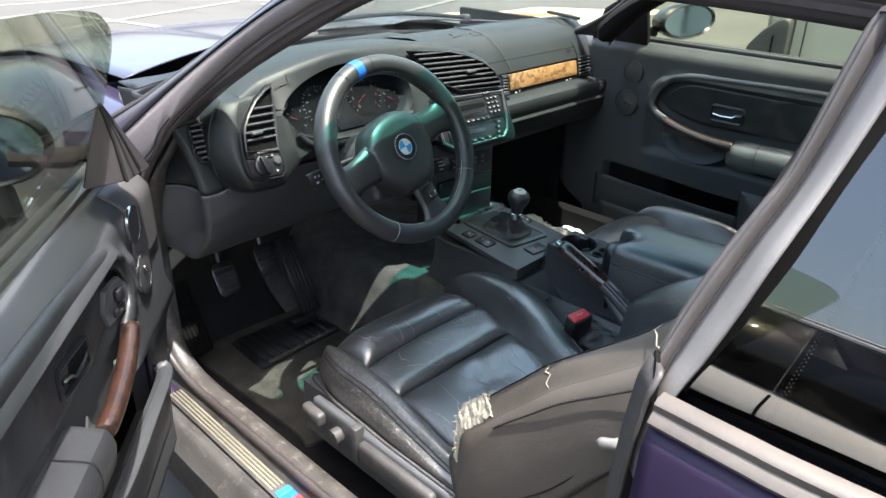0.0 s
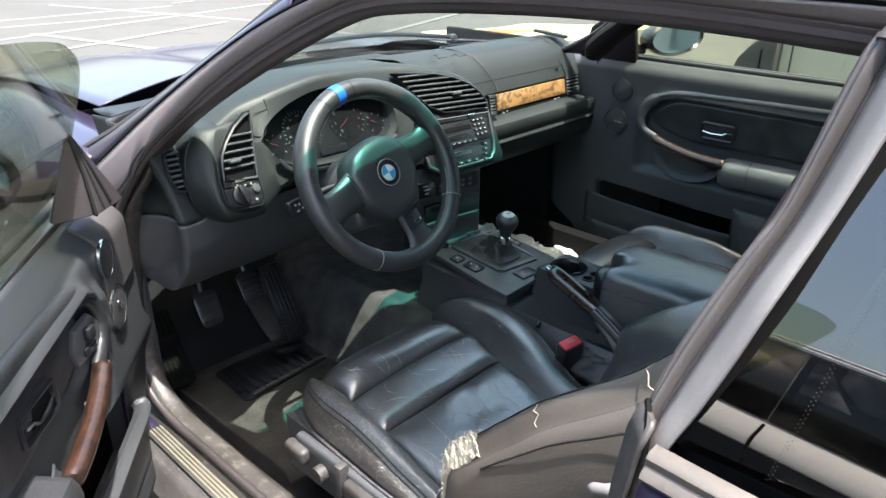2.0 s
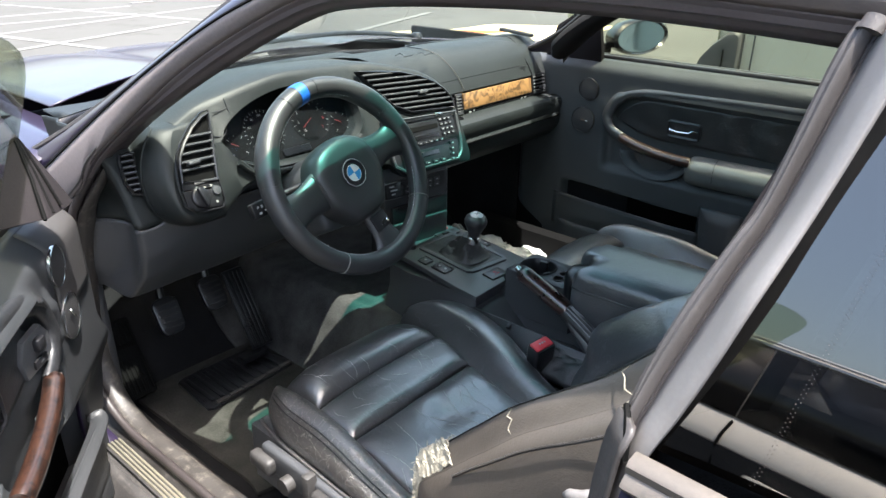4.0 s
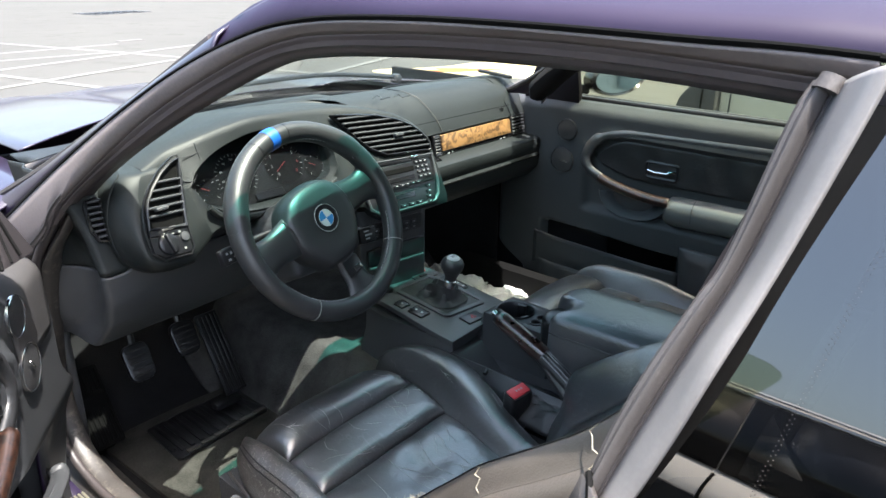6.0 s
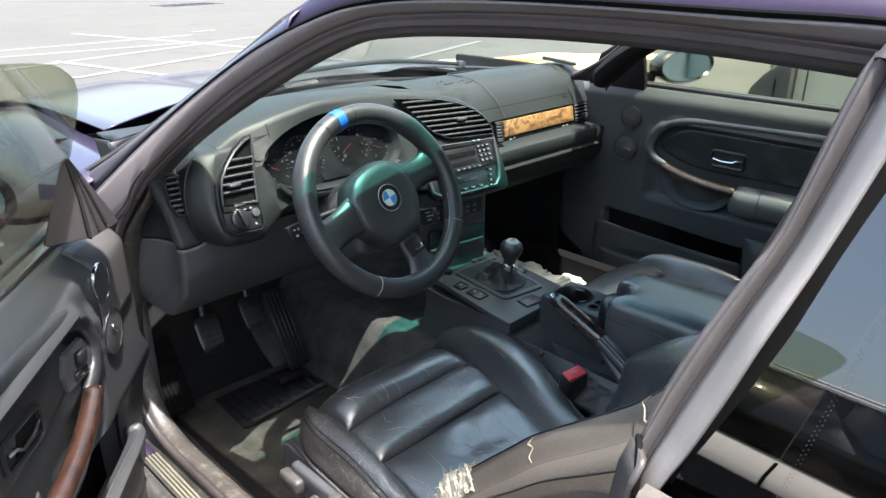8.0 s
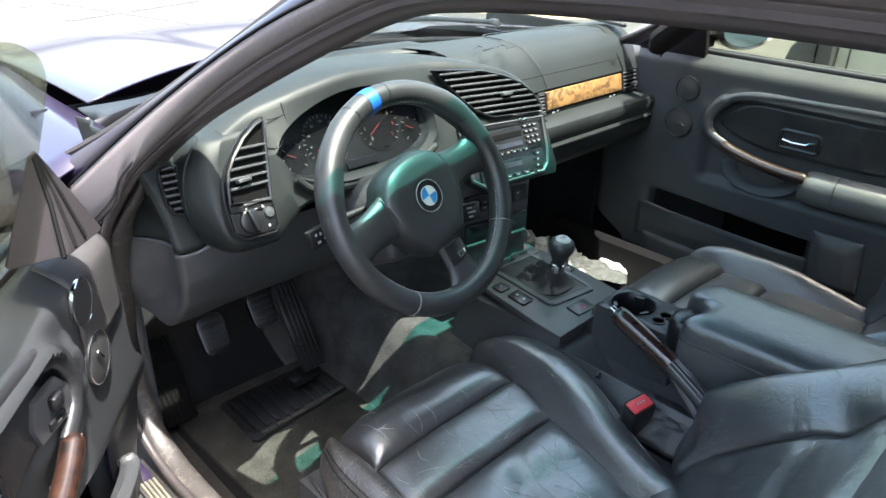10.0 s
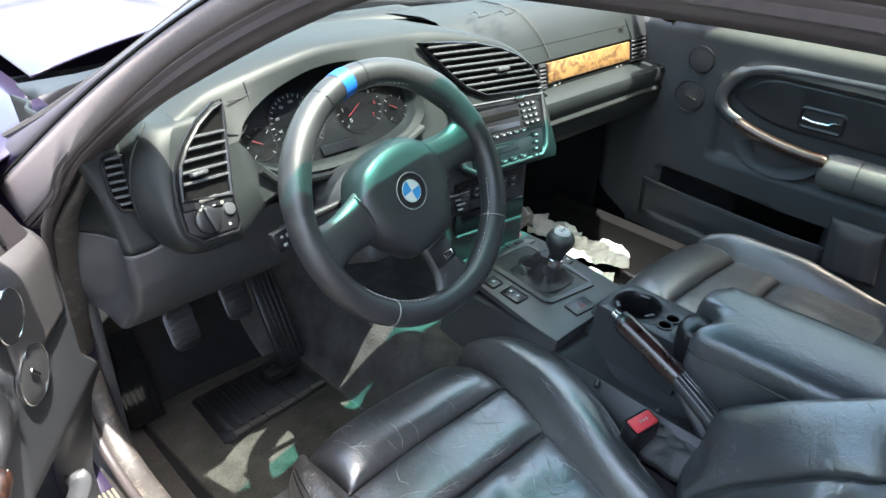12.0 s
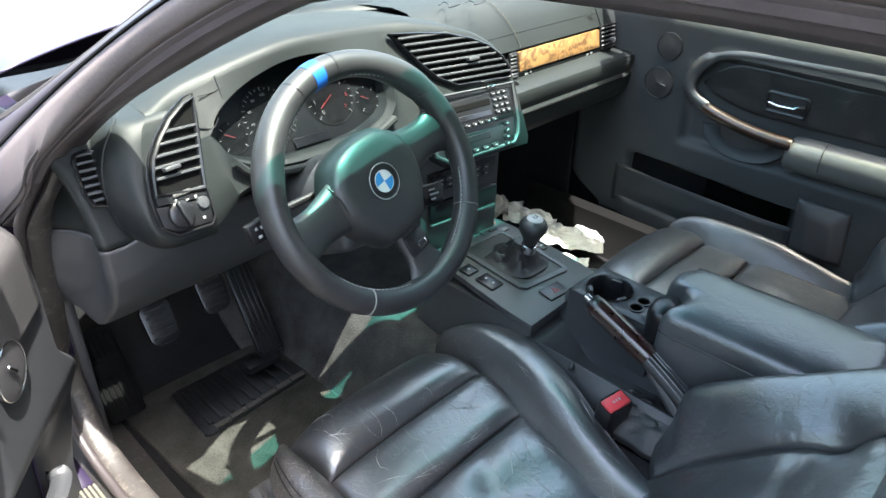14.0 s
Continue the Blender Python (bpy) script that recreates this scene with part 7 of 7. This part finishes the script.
def build_seat(name, label, cx, front, s, worn):
    """s: -1 with the outboard side at lower x, 1 mirrored."""
    seat = thing(name, label, "car seat", group="front seats")
    skin_of = HIDE if worn else HIDE_SMOOTH
    to = lambda px, py, z: Vector((cx + (px if s < 0 else -px if px > 0 else -0.93 * px), front - py, z))
    fuzz = lambda px, py: 0.0030 * noise.noise(Vector((px * 9 + cx * 3, py * 13, 1.3))) + 0.0008 * noise.noise(Vector((px * 28, py * 22, 4.1)))
    # front roll
    rows = []
    for i in range(33):
        u = i / 32
        px = -0.182 + 0.344 * u
        p = pill(u, 6)
        row = [to(px, 0.030, 0.33), to(px, 0.012, 0.38)]
        for j in range(25):
            a = math.pi * j / 24
            f = j / 24
            py = 0.060 - 0.064 * math.cos(a) + 0.016 * (px / 0.18) ** 2 * (1 - f) + 0.02 * smoothstep(0.10, 0.175, px) * (1 - f)
            z = 0.412 + 0.034 * f + 0.060 * math.sin(a) ** 0.75 * (0.25 + 0.75 * p) + fuzz(px, py) * math.sin(a)
            row.append(to(px, py, z))
        rows.append(row)
    rng = random.Random(41)
    cracks = crease_lines(rows, ((0.10, 0.42, 0.03, 0.36), (0.17, 0.30, 0.02, 0.22), (0.20, 0.36, -0.05, -0.10), (0.33, 0.62, -0.02, 0.30), (0.40, 0.68, 0.0, 0.26), (0.12, 0.62, 0.06, 0.02), (0.62, 0.72, 0.03, 0.16), (0.80, 0.55, 0.06, 0.14), (0.88, 0.60, 0.04, 0.18), (0.27, 0.74, 0.03, 0.18)), rng)
    part("front_roll", skin(rows, False, False), skin_of, seat, "puffed leather front roll of the cushion", solid=0.004)
    # two seat panels
    for y0, y1, puff in ((0.124, 0.232, 0.020), (0.232, 0.500, 0.022)):
        rows = []
        for i in range(37):
            u = i / 36
            row = []
            for j in range(31):
                v = j / 30
                py = y0 + (y1 - y0) * v
                px = -along(SEAM_OUT, py) - 0.002 + (along(SEAM_IN, py) + along(SEAM_OUT, py) + 0.006) * u
                dent = 0.007 * math.exp(-(((px + 0.02) / 0.07) ** 2 + ((py - 0.31) / 0.05) ** 2)) + 0.0022 * math.sin(60 * px + 30 * py + 3 * noise.noise(Vector((px * 18, py * 18, 0.4)))) * math.exp(-(((px + 0.02) / 0.09) ** 2 + ((py - 0.30) / 0.07) ** 2))
                z = 0.446 + 0.012 * u * smoothstep(0.3, 0.1, py) - 0.05 * (py - 0.12) + puff * pill(u, 8) * pill(v, 6) - dent + 1.4 * fuzz(px, py)
                row.append(to(px, py, z))
            rows.append(row)
        cracks += crease_lines(rows, ((0.12, 0.55, 0.16, 0.22), (0.26, 0.10, -0.03, 0.45), (0.42, 0.08, 0.06, 0.50), (0.47, 0.35, 0.10, 0.20), (0.66, 0.10, 0.0, 0.55), (0.71, 0.22, 0.02, 0.50), (0.76, 0.06, -0.03, 0.34), (0.88, 0.10, -0.06, 0.28), (0.90, 0.25, 0.05, 0.20), (0.20, 0.82, 0.25, 0.08), (0.55, 0.86, 0.22, 0.05), (0.06, 0.25, 0.02, 0.40)), rng)
        part("cushion_panel", skin(rows, False, False), skin_of, seat, "creased leather seat panel", solid=0.004)
        seam = [to(-0.175 + 0.338 * k / 20, y0 + 0.001, 0.4475 - 0.05 * (y0 - 0.12)) for k in range(21)]
        part("panel_seam", tube(seam, 0.0022, 6), SOFT, seat)
    # bolsters: a section carried back, rounded off in front
    for nm, sg, mt, lb, tabs in (("outer_bolster", -1, HIDE_WORN if worn else skin_of, "cracked worn outer bolster" if worn else "leather outer bolster", (SEAM_OUT, CREST_OUT, SIDE_OUT)), ("inner_bolster", 1, skin_of, "broad leather inner bolster", (SEAM_IN, CREST_IN, SIDE_IN))):
        rows = []
        for j in range(45):
            v = j / 44
            f = math.sqrt(max(0.0, 1 - max(0.0, 1 - v / 0.20) ** 2))
            py = (0.002 if sg > 0 else 0.020) + 0.49 * v
            a0, a1, a2 = (along(t, py) for t in tabs)
            top = (0.512 if sg > 0 else 0.506) - 0.045 * smoothstep(0.20, 0.50, py) - (0.0 if sg > 0 else 0.006)
            low = 0.372
            sec = curve([(a2 - 0.022, 0, low), (a2 - 0.006, 0, 0.412), (a2, 0, 0.5 * (0.412 + top)), (a2 - 0.012, 0, top - 0.016), (a1, 0, top), (0.5 * (a0 + a1), 0, top - 0.010), (a0, 0, 0.450 - 0.02 * smoothstep(0.25, 0.5, py)), (a0 - 0.008, 0, 0.43)], 29)
            row = []
            for q in sec:
                w = a0 + (q.x - a0) * (0.25 + 0.75 * f)
                z = 0.425 + (q.z - 0.425) * (0.30 + 0.70 * f)
                row.append(to(sg * w, py, z + fuzz(sg * w, py) * 0.8))
            rows.append(row)
        tip = Vector((0, 0, 0))
        for q in rows[0]:
            tip += q / len(rows[0])
        rows = [[tip.lerp(q, 0.05) + Vector((0, 0.003, 0)) for q in rows[0]]] + rows
        if sg > 0:
            cracks += crease_lines(rows, ((0.45, 0.36, 0.20, 0.02), (0.52, 0.50, 0.22, -0.03), (0.60, 0.66, 0.12, 0.04), (0.38, 0.70, 0.10, 0.02), (0.70, 0.42, 0.16, 0.03), (0.78, 0.62, 0.10, -0.04)), rng)
        part(nm, skin(rows, False, False), mt, seat, lb, solid=0.004)
        for d in ((12, 13.2) if sg < 0 else (9.2, 10.0)):
            part("bolster_seam", tube([rows[k][int(d)].lerp(rows[k][int(d) + 1], d % 1) + Vector((0, 0, 0.0006)) for k in range(4 if sg < 0 else 20, 45)], 0.0012, 6), SOFT, seat)
    if worn:
        tagged(part("creases", join(*cracks), CREASE, seat, "fine pale cracks in the leather", smooth=False), kind="stuff")
        part("bolster_piping", tube([to(-along(SIDE_OUT, py) - 0.001, py, 0.424) for py in [0.04 + 0.44 * k / 30 for k in range(31)]], 0.0035, 8), HIDE_WORN, seat)
    # base with switches
    part("seat_base", skin([[to(x, y, z) for x, y in ((-0.262, 0.03), (-0.262, 0.50), (0.22, 0.50), (0.22, 0.03))] for z in (0.30, 0.37, 0.42)]), PLASTIC, seat, "dark seat frame cover")
    for px in (-0.20, 0.18):
        part("seat_rail", box((0.035, 0.50, 0.065), tuple(to(px, 0.30, 0.262)), 0.006), SOFT, seat)
    if worn:
        sp = part("switch_panel", box((0.020, 0.40, 0.055), tuple(to(-0.276, 0.29, 0.395)), 0.008, 3), PLASTIC, seat, "grey power seat switch panel")
        part("seat_switch", box((0.024, 0.060, 0.032), tuple(to(-0.292, 0.105, 0.392)), 0.009, 3), GRIME, sp, "scuffed oblong seat switch")
        part("seat_switch", lathe([(0.016, -0.014), (0.016, 0.010), (0.012, 0.014), (0.001, 0.014)], 20, m=axes(tuple(to(-0.290, 0.175, 0.382)), (0, 1, 0), (0, 0, 1)) @ pose(0, 0, 0, 0, 0, 0)), GRIME, sp)
        part("seat_clip", box((0.022, 0.018, 0.075), tuple(to(-0.290, 0.235, 0.400)), 0.004, 2), GRIME, sp)
        part("hinge_cover", box((0.024, 0.19, 0.045), tuple(to(-0.290, 0.34, 0.392)), 0.010, 3), GRIME, sp)
    # backrest, leaning back
    base = to(0, 0.473, 0.433)
    lean = Vector((0, -0.68, 0.733)).normalized()
    face = Vector((0, 0.733, 0.68)).normalized()
    across = Vector((1 if s < 0 else -1, 0, 0))
    at = lambda w, l, d: base + across * w + lean * l + face * d

    def back_depth(w, l):
        aw = abs(w)
        rim = 0.058 + 0.052 * smoothstep(0.0, 0.10, l) - (0.022 * smoothstep(0.28, 0.5, l) if w < 0 else 0.045 * smoothstep(0.10, 0.42, l))
        side = (rim - 0.022) * smoothstep(0.125, 0.25, aw)
        side -= 0.030 * smoothstep(0.244, 0.274, aw) ** 2
        grooves = 0.007 * sum(math.exp(-((l - g) / 0.009) ** 2) for g in (0.14, 0.26, 0.38)) * smoothstep(0.165, 0.14, aw)
        seam = 0.009 * math.exp(-((aw - 0.165) / 0.007) ** 2)
        pinch = 0.014 * math.exp(-(((aw - 0.165) ** 2 + (l - 0.31) ** 2) / 0.0009))
        return 0.022 + side - grooves - seam - pinch + 0.0025 * noise.noise(Vector((w * 10, l * 12, cx * 5))) + 0.0008 * noise.noise(Vector((w * 34, l * 26, 7.7)))

    halves = [("back_panel", -0.165, 0.165, skin_of, "padded leather backrest panel"), ("back_outer_bolster", -0.250, -0.165, skin_of, "leather backrest bolster"), ("back_edge", -0.272, -0.250, HIDE_SIDE if worn else skin_of, ""), ("back_inner_bolster", 0.165, 0.272, skin_of, "leather backrest bolster")]
    for nm, w0, w1, mt, lb in halves:
        rows = []
        for i in range(23):
            w = w0 + (w1 - w0) * i / 22
            row = []
            for j in range(41):
                l = 0.66 * j / 40
                narrow = 1 - 0.10 * smoothstep(0.35, 0.66, l)
                row.append(at(w * narrow, l, back_depth(w, l) - 0.05 * smoothstep(0.60, 0.66, l)))
            rows.append(row)
        part(nm, skin(rows, False, False), mt, seat, lb, solid=0.004)
    for sg, nm, mt in ((-1, "side_panel", HIDE_SIDE if worn else skin_of), (1, "side_panel", skin_of)):
        rows = []
        for j in range(41):
            l = 0.66 * j / 40
            narrow = 1 - 0.10 * smoothstep(0.35, 0.66, l)
            f = back_depth(sg * 0.272, l) - 0.05 * smoothstep(0.60, 0.66, l)
            back = -0.085 - 0.045 * smoothstep(0.30, 0.0, l)
            rows.append([at(sg * (0.272 + 0.020 * math.sin(math.pi * k / 8)) * narrow, l, f + (back - f) * k / 8) for k in range(9)])
        part(nm, skin(rows, False, False), mt, seat, "greyed leather side of the backrest" if worn and sg < 0 else "", solid=0.004)
    part("back_shell", skin([[at(w * (1 - 0.10 * smoothstep(0.35, 0.66, l)), l, -0.085 - 0.045 * smoothstep(0.30, 0.0, l)) for w in (-0.268, 0, 0.268)] for l in [0.66 * j / 12 for j in range(13)]], False, False), PLASTIC, seat, solid=0.006)
    part("back_top", skin([[at(w, 0.66, d) for w in (-0.24, -0.1, 0.1, 0.24)] for d in (-0.085, -0.02, 0.0)], False, False), skin_of, seat, solid=0.004)
    edge = [at(-0.250 * (1 - 0.10 * smoothstep(0.35, 0.66, l)), l, back_depth(-0.250, l) + 0.001) for l in [0.06 + 0.58 * k / 39 for k in range(40)]]
    part("edge_seam", tube(edge, 0.0011, 6), SOFT, seat)
    if worn:
        part("tilt_lever", tube(curve([tuple(at(-0.288, 0.404, -0.014)), tuple(at(-0.297, 0.392, -0.008)), tuple(at(-0.300, 0.376, 0.000)), tuple(at(-0.298, 0.362, 0.005))], 14), [0.006] + [0.0085] * 5 + [0.0075] * 5 + [0.006, 0.004, 0.002], 12, 0.9, (1, 0, 0)), GREYTRIM, seat, "worn metal backrest release lever")
        part("lever_slot", box((0.006, 0.020, 0.050), (0, 0, 0), 0.003, 2, m=Matrix.Translation(at(-0.289, 0.410, -0.022)) @ pose(0, 0, 0, 43, 0, 0)), BLACKHOLE, seat)
        part("side_seam", tube([at(-0.2915 + 0.002 * math.sin(k / 10 * math.pi), 0.12 + 0.36 * k / 10, -0.075 + 0.055 * (k / 10) ** 0.8) for k in range(11)], 0.0022, 6), SOFT, seat)
        part("side_crease", tube([at(-0.2915 + 0.004 * (k / 10), 0.02 + 0.34 * k / 10, -0.005 - 0.03 * math.sin(k / 10 * 3.0)) for k in range(11)], 0.0016, 6), SOFT, seat)
        rng = random.Random(5)
        rows = []
        for k in range(29):
            l = 0.030 + 0.145 * k / 28
            wide = 0.006 + 0.026 * smoothstep(0.05, 0.13, l) * smoothstep(0.180, 0.160, l) + rng.uniform(-0.004, 0.004)
            rows.append([at(-0.270 + wide * q / 9, l + rng.uniform(-0.002, 0.002), back_depth(-0.270 + wide * q / 9, l) + 0.0025 + 0.006 * math.sin(math.pi * q / 9) + rng.uniform(-0.004, 0.004)) for q in range(10)])
        part("torn_foam", skin(rows, False, False), FOAM, seat, "frayed cream foam showing through a tear", smooth=False, solid=0.002)
        fray = []
        for k in range(170):
            l = 0.035 + 0.135 * rng.random()
            w = 0.268 - (0.004 + 0.036 * smoothstep(0.05, 0.13, l)) * rng.random()
            c = at(-w, l, back_depth(-w, l) + 0.004)
            fray.append(tube([c, c + Vector((rng.uniform(-0.007, 0.009), rng.uniform(-0.004, 0.008), rng.uniform(-0.008, 0.008)))], 0.0006, 4))
        part("foam_threads", join(*fray), FOAM, seat)
        for l, reach in ((0.315, 0.022), (0.50, 0.034)):
            pts = []
            for k in range(7):
                w = 0.247 + reach * k / 6
                pts.append(at(-w, l + 0.010 * (-1) ** k * rng.random() - 0.012 * k / 6, back_depth(-w, l) + 0.0012))
            part("leather_split", tube(pts, [0.0004, 0.0009, 0.0007, 0.0010, 0.0006, 0.0008, 0.0003], 5), FOAM, seat, "pale jagged split in the leather")
        seam = [at(-0.2755 - 0.0095 * smoothstep(0.1, 0.4, l), l, back_depth(-0.272, l) - 0.010 - 0.012 * smoothstep(0.1, 0.5, l)) for l in [0.17 + 0.46 * k / 29 for k in range(30)]]
        part("stitched_seam", tube(seam, 0.0012, 6), SOFT, seat)
        bm = bmesh.new()
        for k in range(84):
            f = k / 84 * 29
            c = seam[int(f)].lerp(seam[int(f) + 1], f % 1) + Vector((-0.0006, 0.002, 0.002))
            bmesh.ops.create_cube(bm, size=1, matrix=Matrix.Translation(c) @ Matrix.Rotation(-0.75, 4, "X") @ Matrix.Diagonal((0.0010, 0.0034, 0.0010, 1)))
        tagged(part("side_stitches", bm, PLASTIC, seat, smooth=False), kind="stuff")
    return seat


build_seat("driver_seat", "black leather sports seat with cracked outer bolster and reclined back", -0.372, 0.040, -1, True)
build_seat("passenger_seat", "black leather sports seat beside the centre console", 0.358, -0.020, 1, False)

bk = thing("seat_belt_buckle", "black seat belt buckle with red release button", "buckle")
m_bk = pose(-0.162, -0.316, 0.474, 12, -8, -14)
part("housing", skin([[Vector((x * w, y * w, z)) for x, y in rounded(0.052, 0.034, 0.008)] for w, z in ((0.72, -0.12), (0.80, -0.06), (0.98, 0.0), (1.0, 0.042), (0.94, 0.046))]), SOFT, bk, "tall black plastic buckle housing", m=m_bk)
bt = part("release_button", box((0.043, 0.025, 0.008), (0, 0, 0.046), 0.003, 2, m=m_bk), RED, bk, "red plastic button")
bars(bt, "raised_mark", PALE, [(0.002 + 0.006 * k, 0.0, 0.003, 0.004) for k in range(3)], m_bk @ Matrix.Translation((-0.007, 0, 0.0502)))
part("stalk", tube([(-0.150, -0.335, 0.35), (-0.155, -0.36, 0.30), (-0.16, -0.40, 0.25)], 0.015, 10, 0.5), SOFT, bk)

hook = thing("seat_hook", "small black plastic clip on the seat edge", "clip")
part("clip_body", tube(curve([(-0.120, -0.205, 0.46), (-0.118, -0.208, 0.488), (-0.124, -0.212, 0.500), (-0.134, -0.215, 0.497)], 12), [0.007] * 8 + [0.005] * 4, 10), SOFT, hook)

# ---------------------------------------------------------------- pedals, mat, papers
def pedal(name, label, x, y, z, w, h, tilt):
    p = thing(name, label, "pedal", group="pedals")
    m = pose(x, y, z, tilt, 0, 0)
    part("pad", plate([(x * (1 + 0.10 * y / h), y) for x, y in rounded(w, h, 0.020, 6)], 0.012, 0.004, m=m), SOFT, p, "dusty rubber pad")
    for k in range(5):
        part("tread", box((w * 0.75, 0.004, 0.004), (0, -h * 0.32 + k * h * 0.16, 0.013), 0.001, 1, m=m), SEAL, p)
    part("arm", tube([(x, y + 0.01, z), (x + 0.01, y + 0.05, z + 0.08), (x + 0.01, y + 0.06, z + 0.24)], 0.009, 8), SOFT, p)


pedal("clutch_pedal", "dusty black rubber clutch pedal", -0.527, 0.50, 0.420, 0.062, 0.090, 62)
pedal("brake_pedal", "dusty black rubber brake pedal", -0.406, 0.50, 0.435, 0.062, 0.085, 62)
gas = thing("accelerator_pedal", "ribbed black floor-hinged accelerator pedal", "pedal", group="pedals")
m_gas = axes((-0.332, 0.468, 0.375), (1, 0, 0), (0.30, 0.5, 0.82))
part("pad", box((0.060, 0.215, 0.012), (0, 0, 0), 0.005, 2, m=m_gas), SOFT, gas)
for k in range(5):
    part("rib", box((0.005, 0.20, 0.005), (-0.023 + 0.0115 * k, 0, 0.007), 0.0015, 1, m=m_gas), SOFT, gas)
part("foot_hinge", box((0.075, 0.03, 0.02), (-0.355, 0.425, 0.262), 0.006), SOFT, gas)
dead = thing("footrest", "ribbed plastic footrest by the door, blackened for footwell shade", "footrest")
m_fr = axes((-0.637, 0.505, 0.350), (1, 0, 0), (0, 0.52, 0.85))
# Footrest coloured near-black to stand for the shade around it.
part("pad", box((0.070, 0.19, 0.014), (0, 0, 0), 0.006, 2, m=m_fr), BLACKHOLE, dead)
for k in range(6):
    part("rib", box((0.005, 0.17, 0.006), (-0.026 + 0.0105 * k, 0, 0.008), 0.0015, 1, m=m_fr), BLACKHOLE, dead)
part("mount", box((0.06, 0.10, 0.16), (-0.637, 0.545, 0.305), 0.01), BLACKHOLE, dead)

mat = thing("floor_mat", "dark grey carpet floor mat with ribbed rubber heel pad", "floor mat")
ml = [(q.x, q.y) for q in curve([(-0.635, 0.50, 0), (-0.62, 0.10, 0), (-0.60, 0.02, 0), (-0.30, 0.02, 0), (-0.275, 0.10, 0), (-0.262, 0.45, 0), (-0.30, 0.52, 0), (-0.60, 0.53, 0), (-0.635, 0.50, 0)], 64)[:-1]]
part("carpet_pad", plate(ml, 0.010, 0.004, m=pose(0, 0, 0.228)), MATPET, mat, "dark grey carpet")
hp = part("heel_pad", plate([(-0.540, 0.480), (-0.548, 0.335), (-0.537, 0.325), (-0.296, 0.342), (-0.288, 0.352), (-0.318, 0.482), (-0.33, 0.49), (-0.53, 0.49)], 0.006, 0.002, m=pose(0, 0, 0.238)), SOFT, mat, "black rubber heel pad")
for k in range(9):
    part("rib", box((0.012, 0.125, 0.007), (-0.522 + 0.025 * k, 0.412, 0.245), 0.003, 2), SOFT, hp)


# Edge plates get a pale colour in place of the sun on them.
for k in range(6):
    part("edge_plate", box((0.034, 0.012, 0.004), (-0.505 + 0.038 * k, 0.336 + 0.0025 * k, 0.247), 0.001, 1), BELTSTRIP, hp, "heel pad edge plates, paled to stand for sun")


def sheet_of_paper(name, label, cx, cy, z, w, h, turn, seed, mt=PAPER, lift=0.02):
    rng = random.Random(seed)
    off = Vector((rng.uniform(0, 9), rng.uniform(0, 9), 0))

    def at(u, v):
        x, y = (u - 0.5) * w, (v - 0.5) * h
        rag = 1 + 0.10 * noise.noise(Vector((u * 6, v * 6, seed)))
        return Vector((x * rag, y * rag, abs(lift * noise.noise(Vector((x * 14, y * 14, 0)) + off)) + 0.5 * lift * abs(noise.noise(Vector((x * 40, y * 40, 3)) + off))))
    ob = part(name, sheet(at, 24, 24), mt, None, m=pose(cx, cy, z, 0, 0, turn), smooth=False, solid=0.001)
    tagged(ob, label, "paper", "papers on the floor")


sheet_of_paper("paper", "crumpled white paper on the passenger floor", 0.605, 0.268, 0.260, 0.18, 0.135, -58, 3, PAPER, 0.030)
sheet_of_paper("paper", "pale paper lying beside the other sheet", 0.640, 0.455, 0.258, 0.16, 0.15, -50, 8, PAPER, 0.022)
sheet_of_paper("paper", "small torn paper scrap by the seat", 0.510, 0.212, 0.250, 0.11, 0.05, -62, 5, PAPER, 0.018)
sheet_of_paper("plastic_wrapper", "clear crumpled wrapper on the passenger floor", 0.575, 0.545, 0.262, 0.12, 0.09, 40, 11, DULL, 0.05)
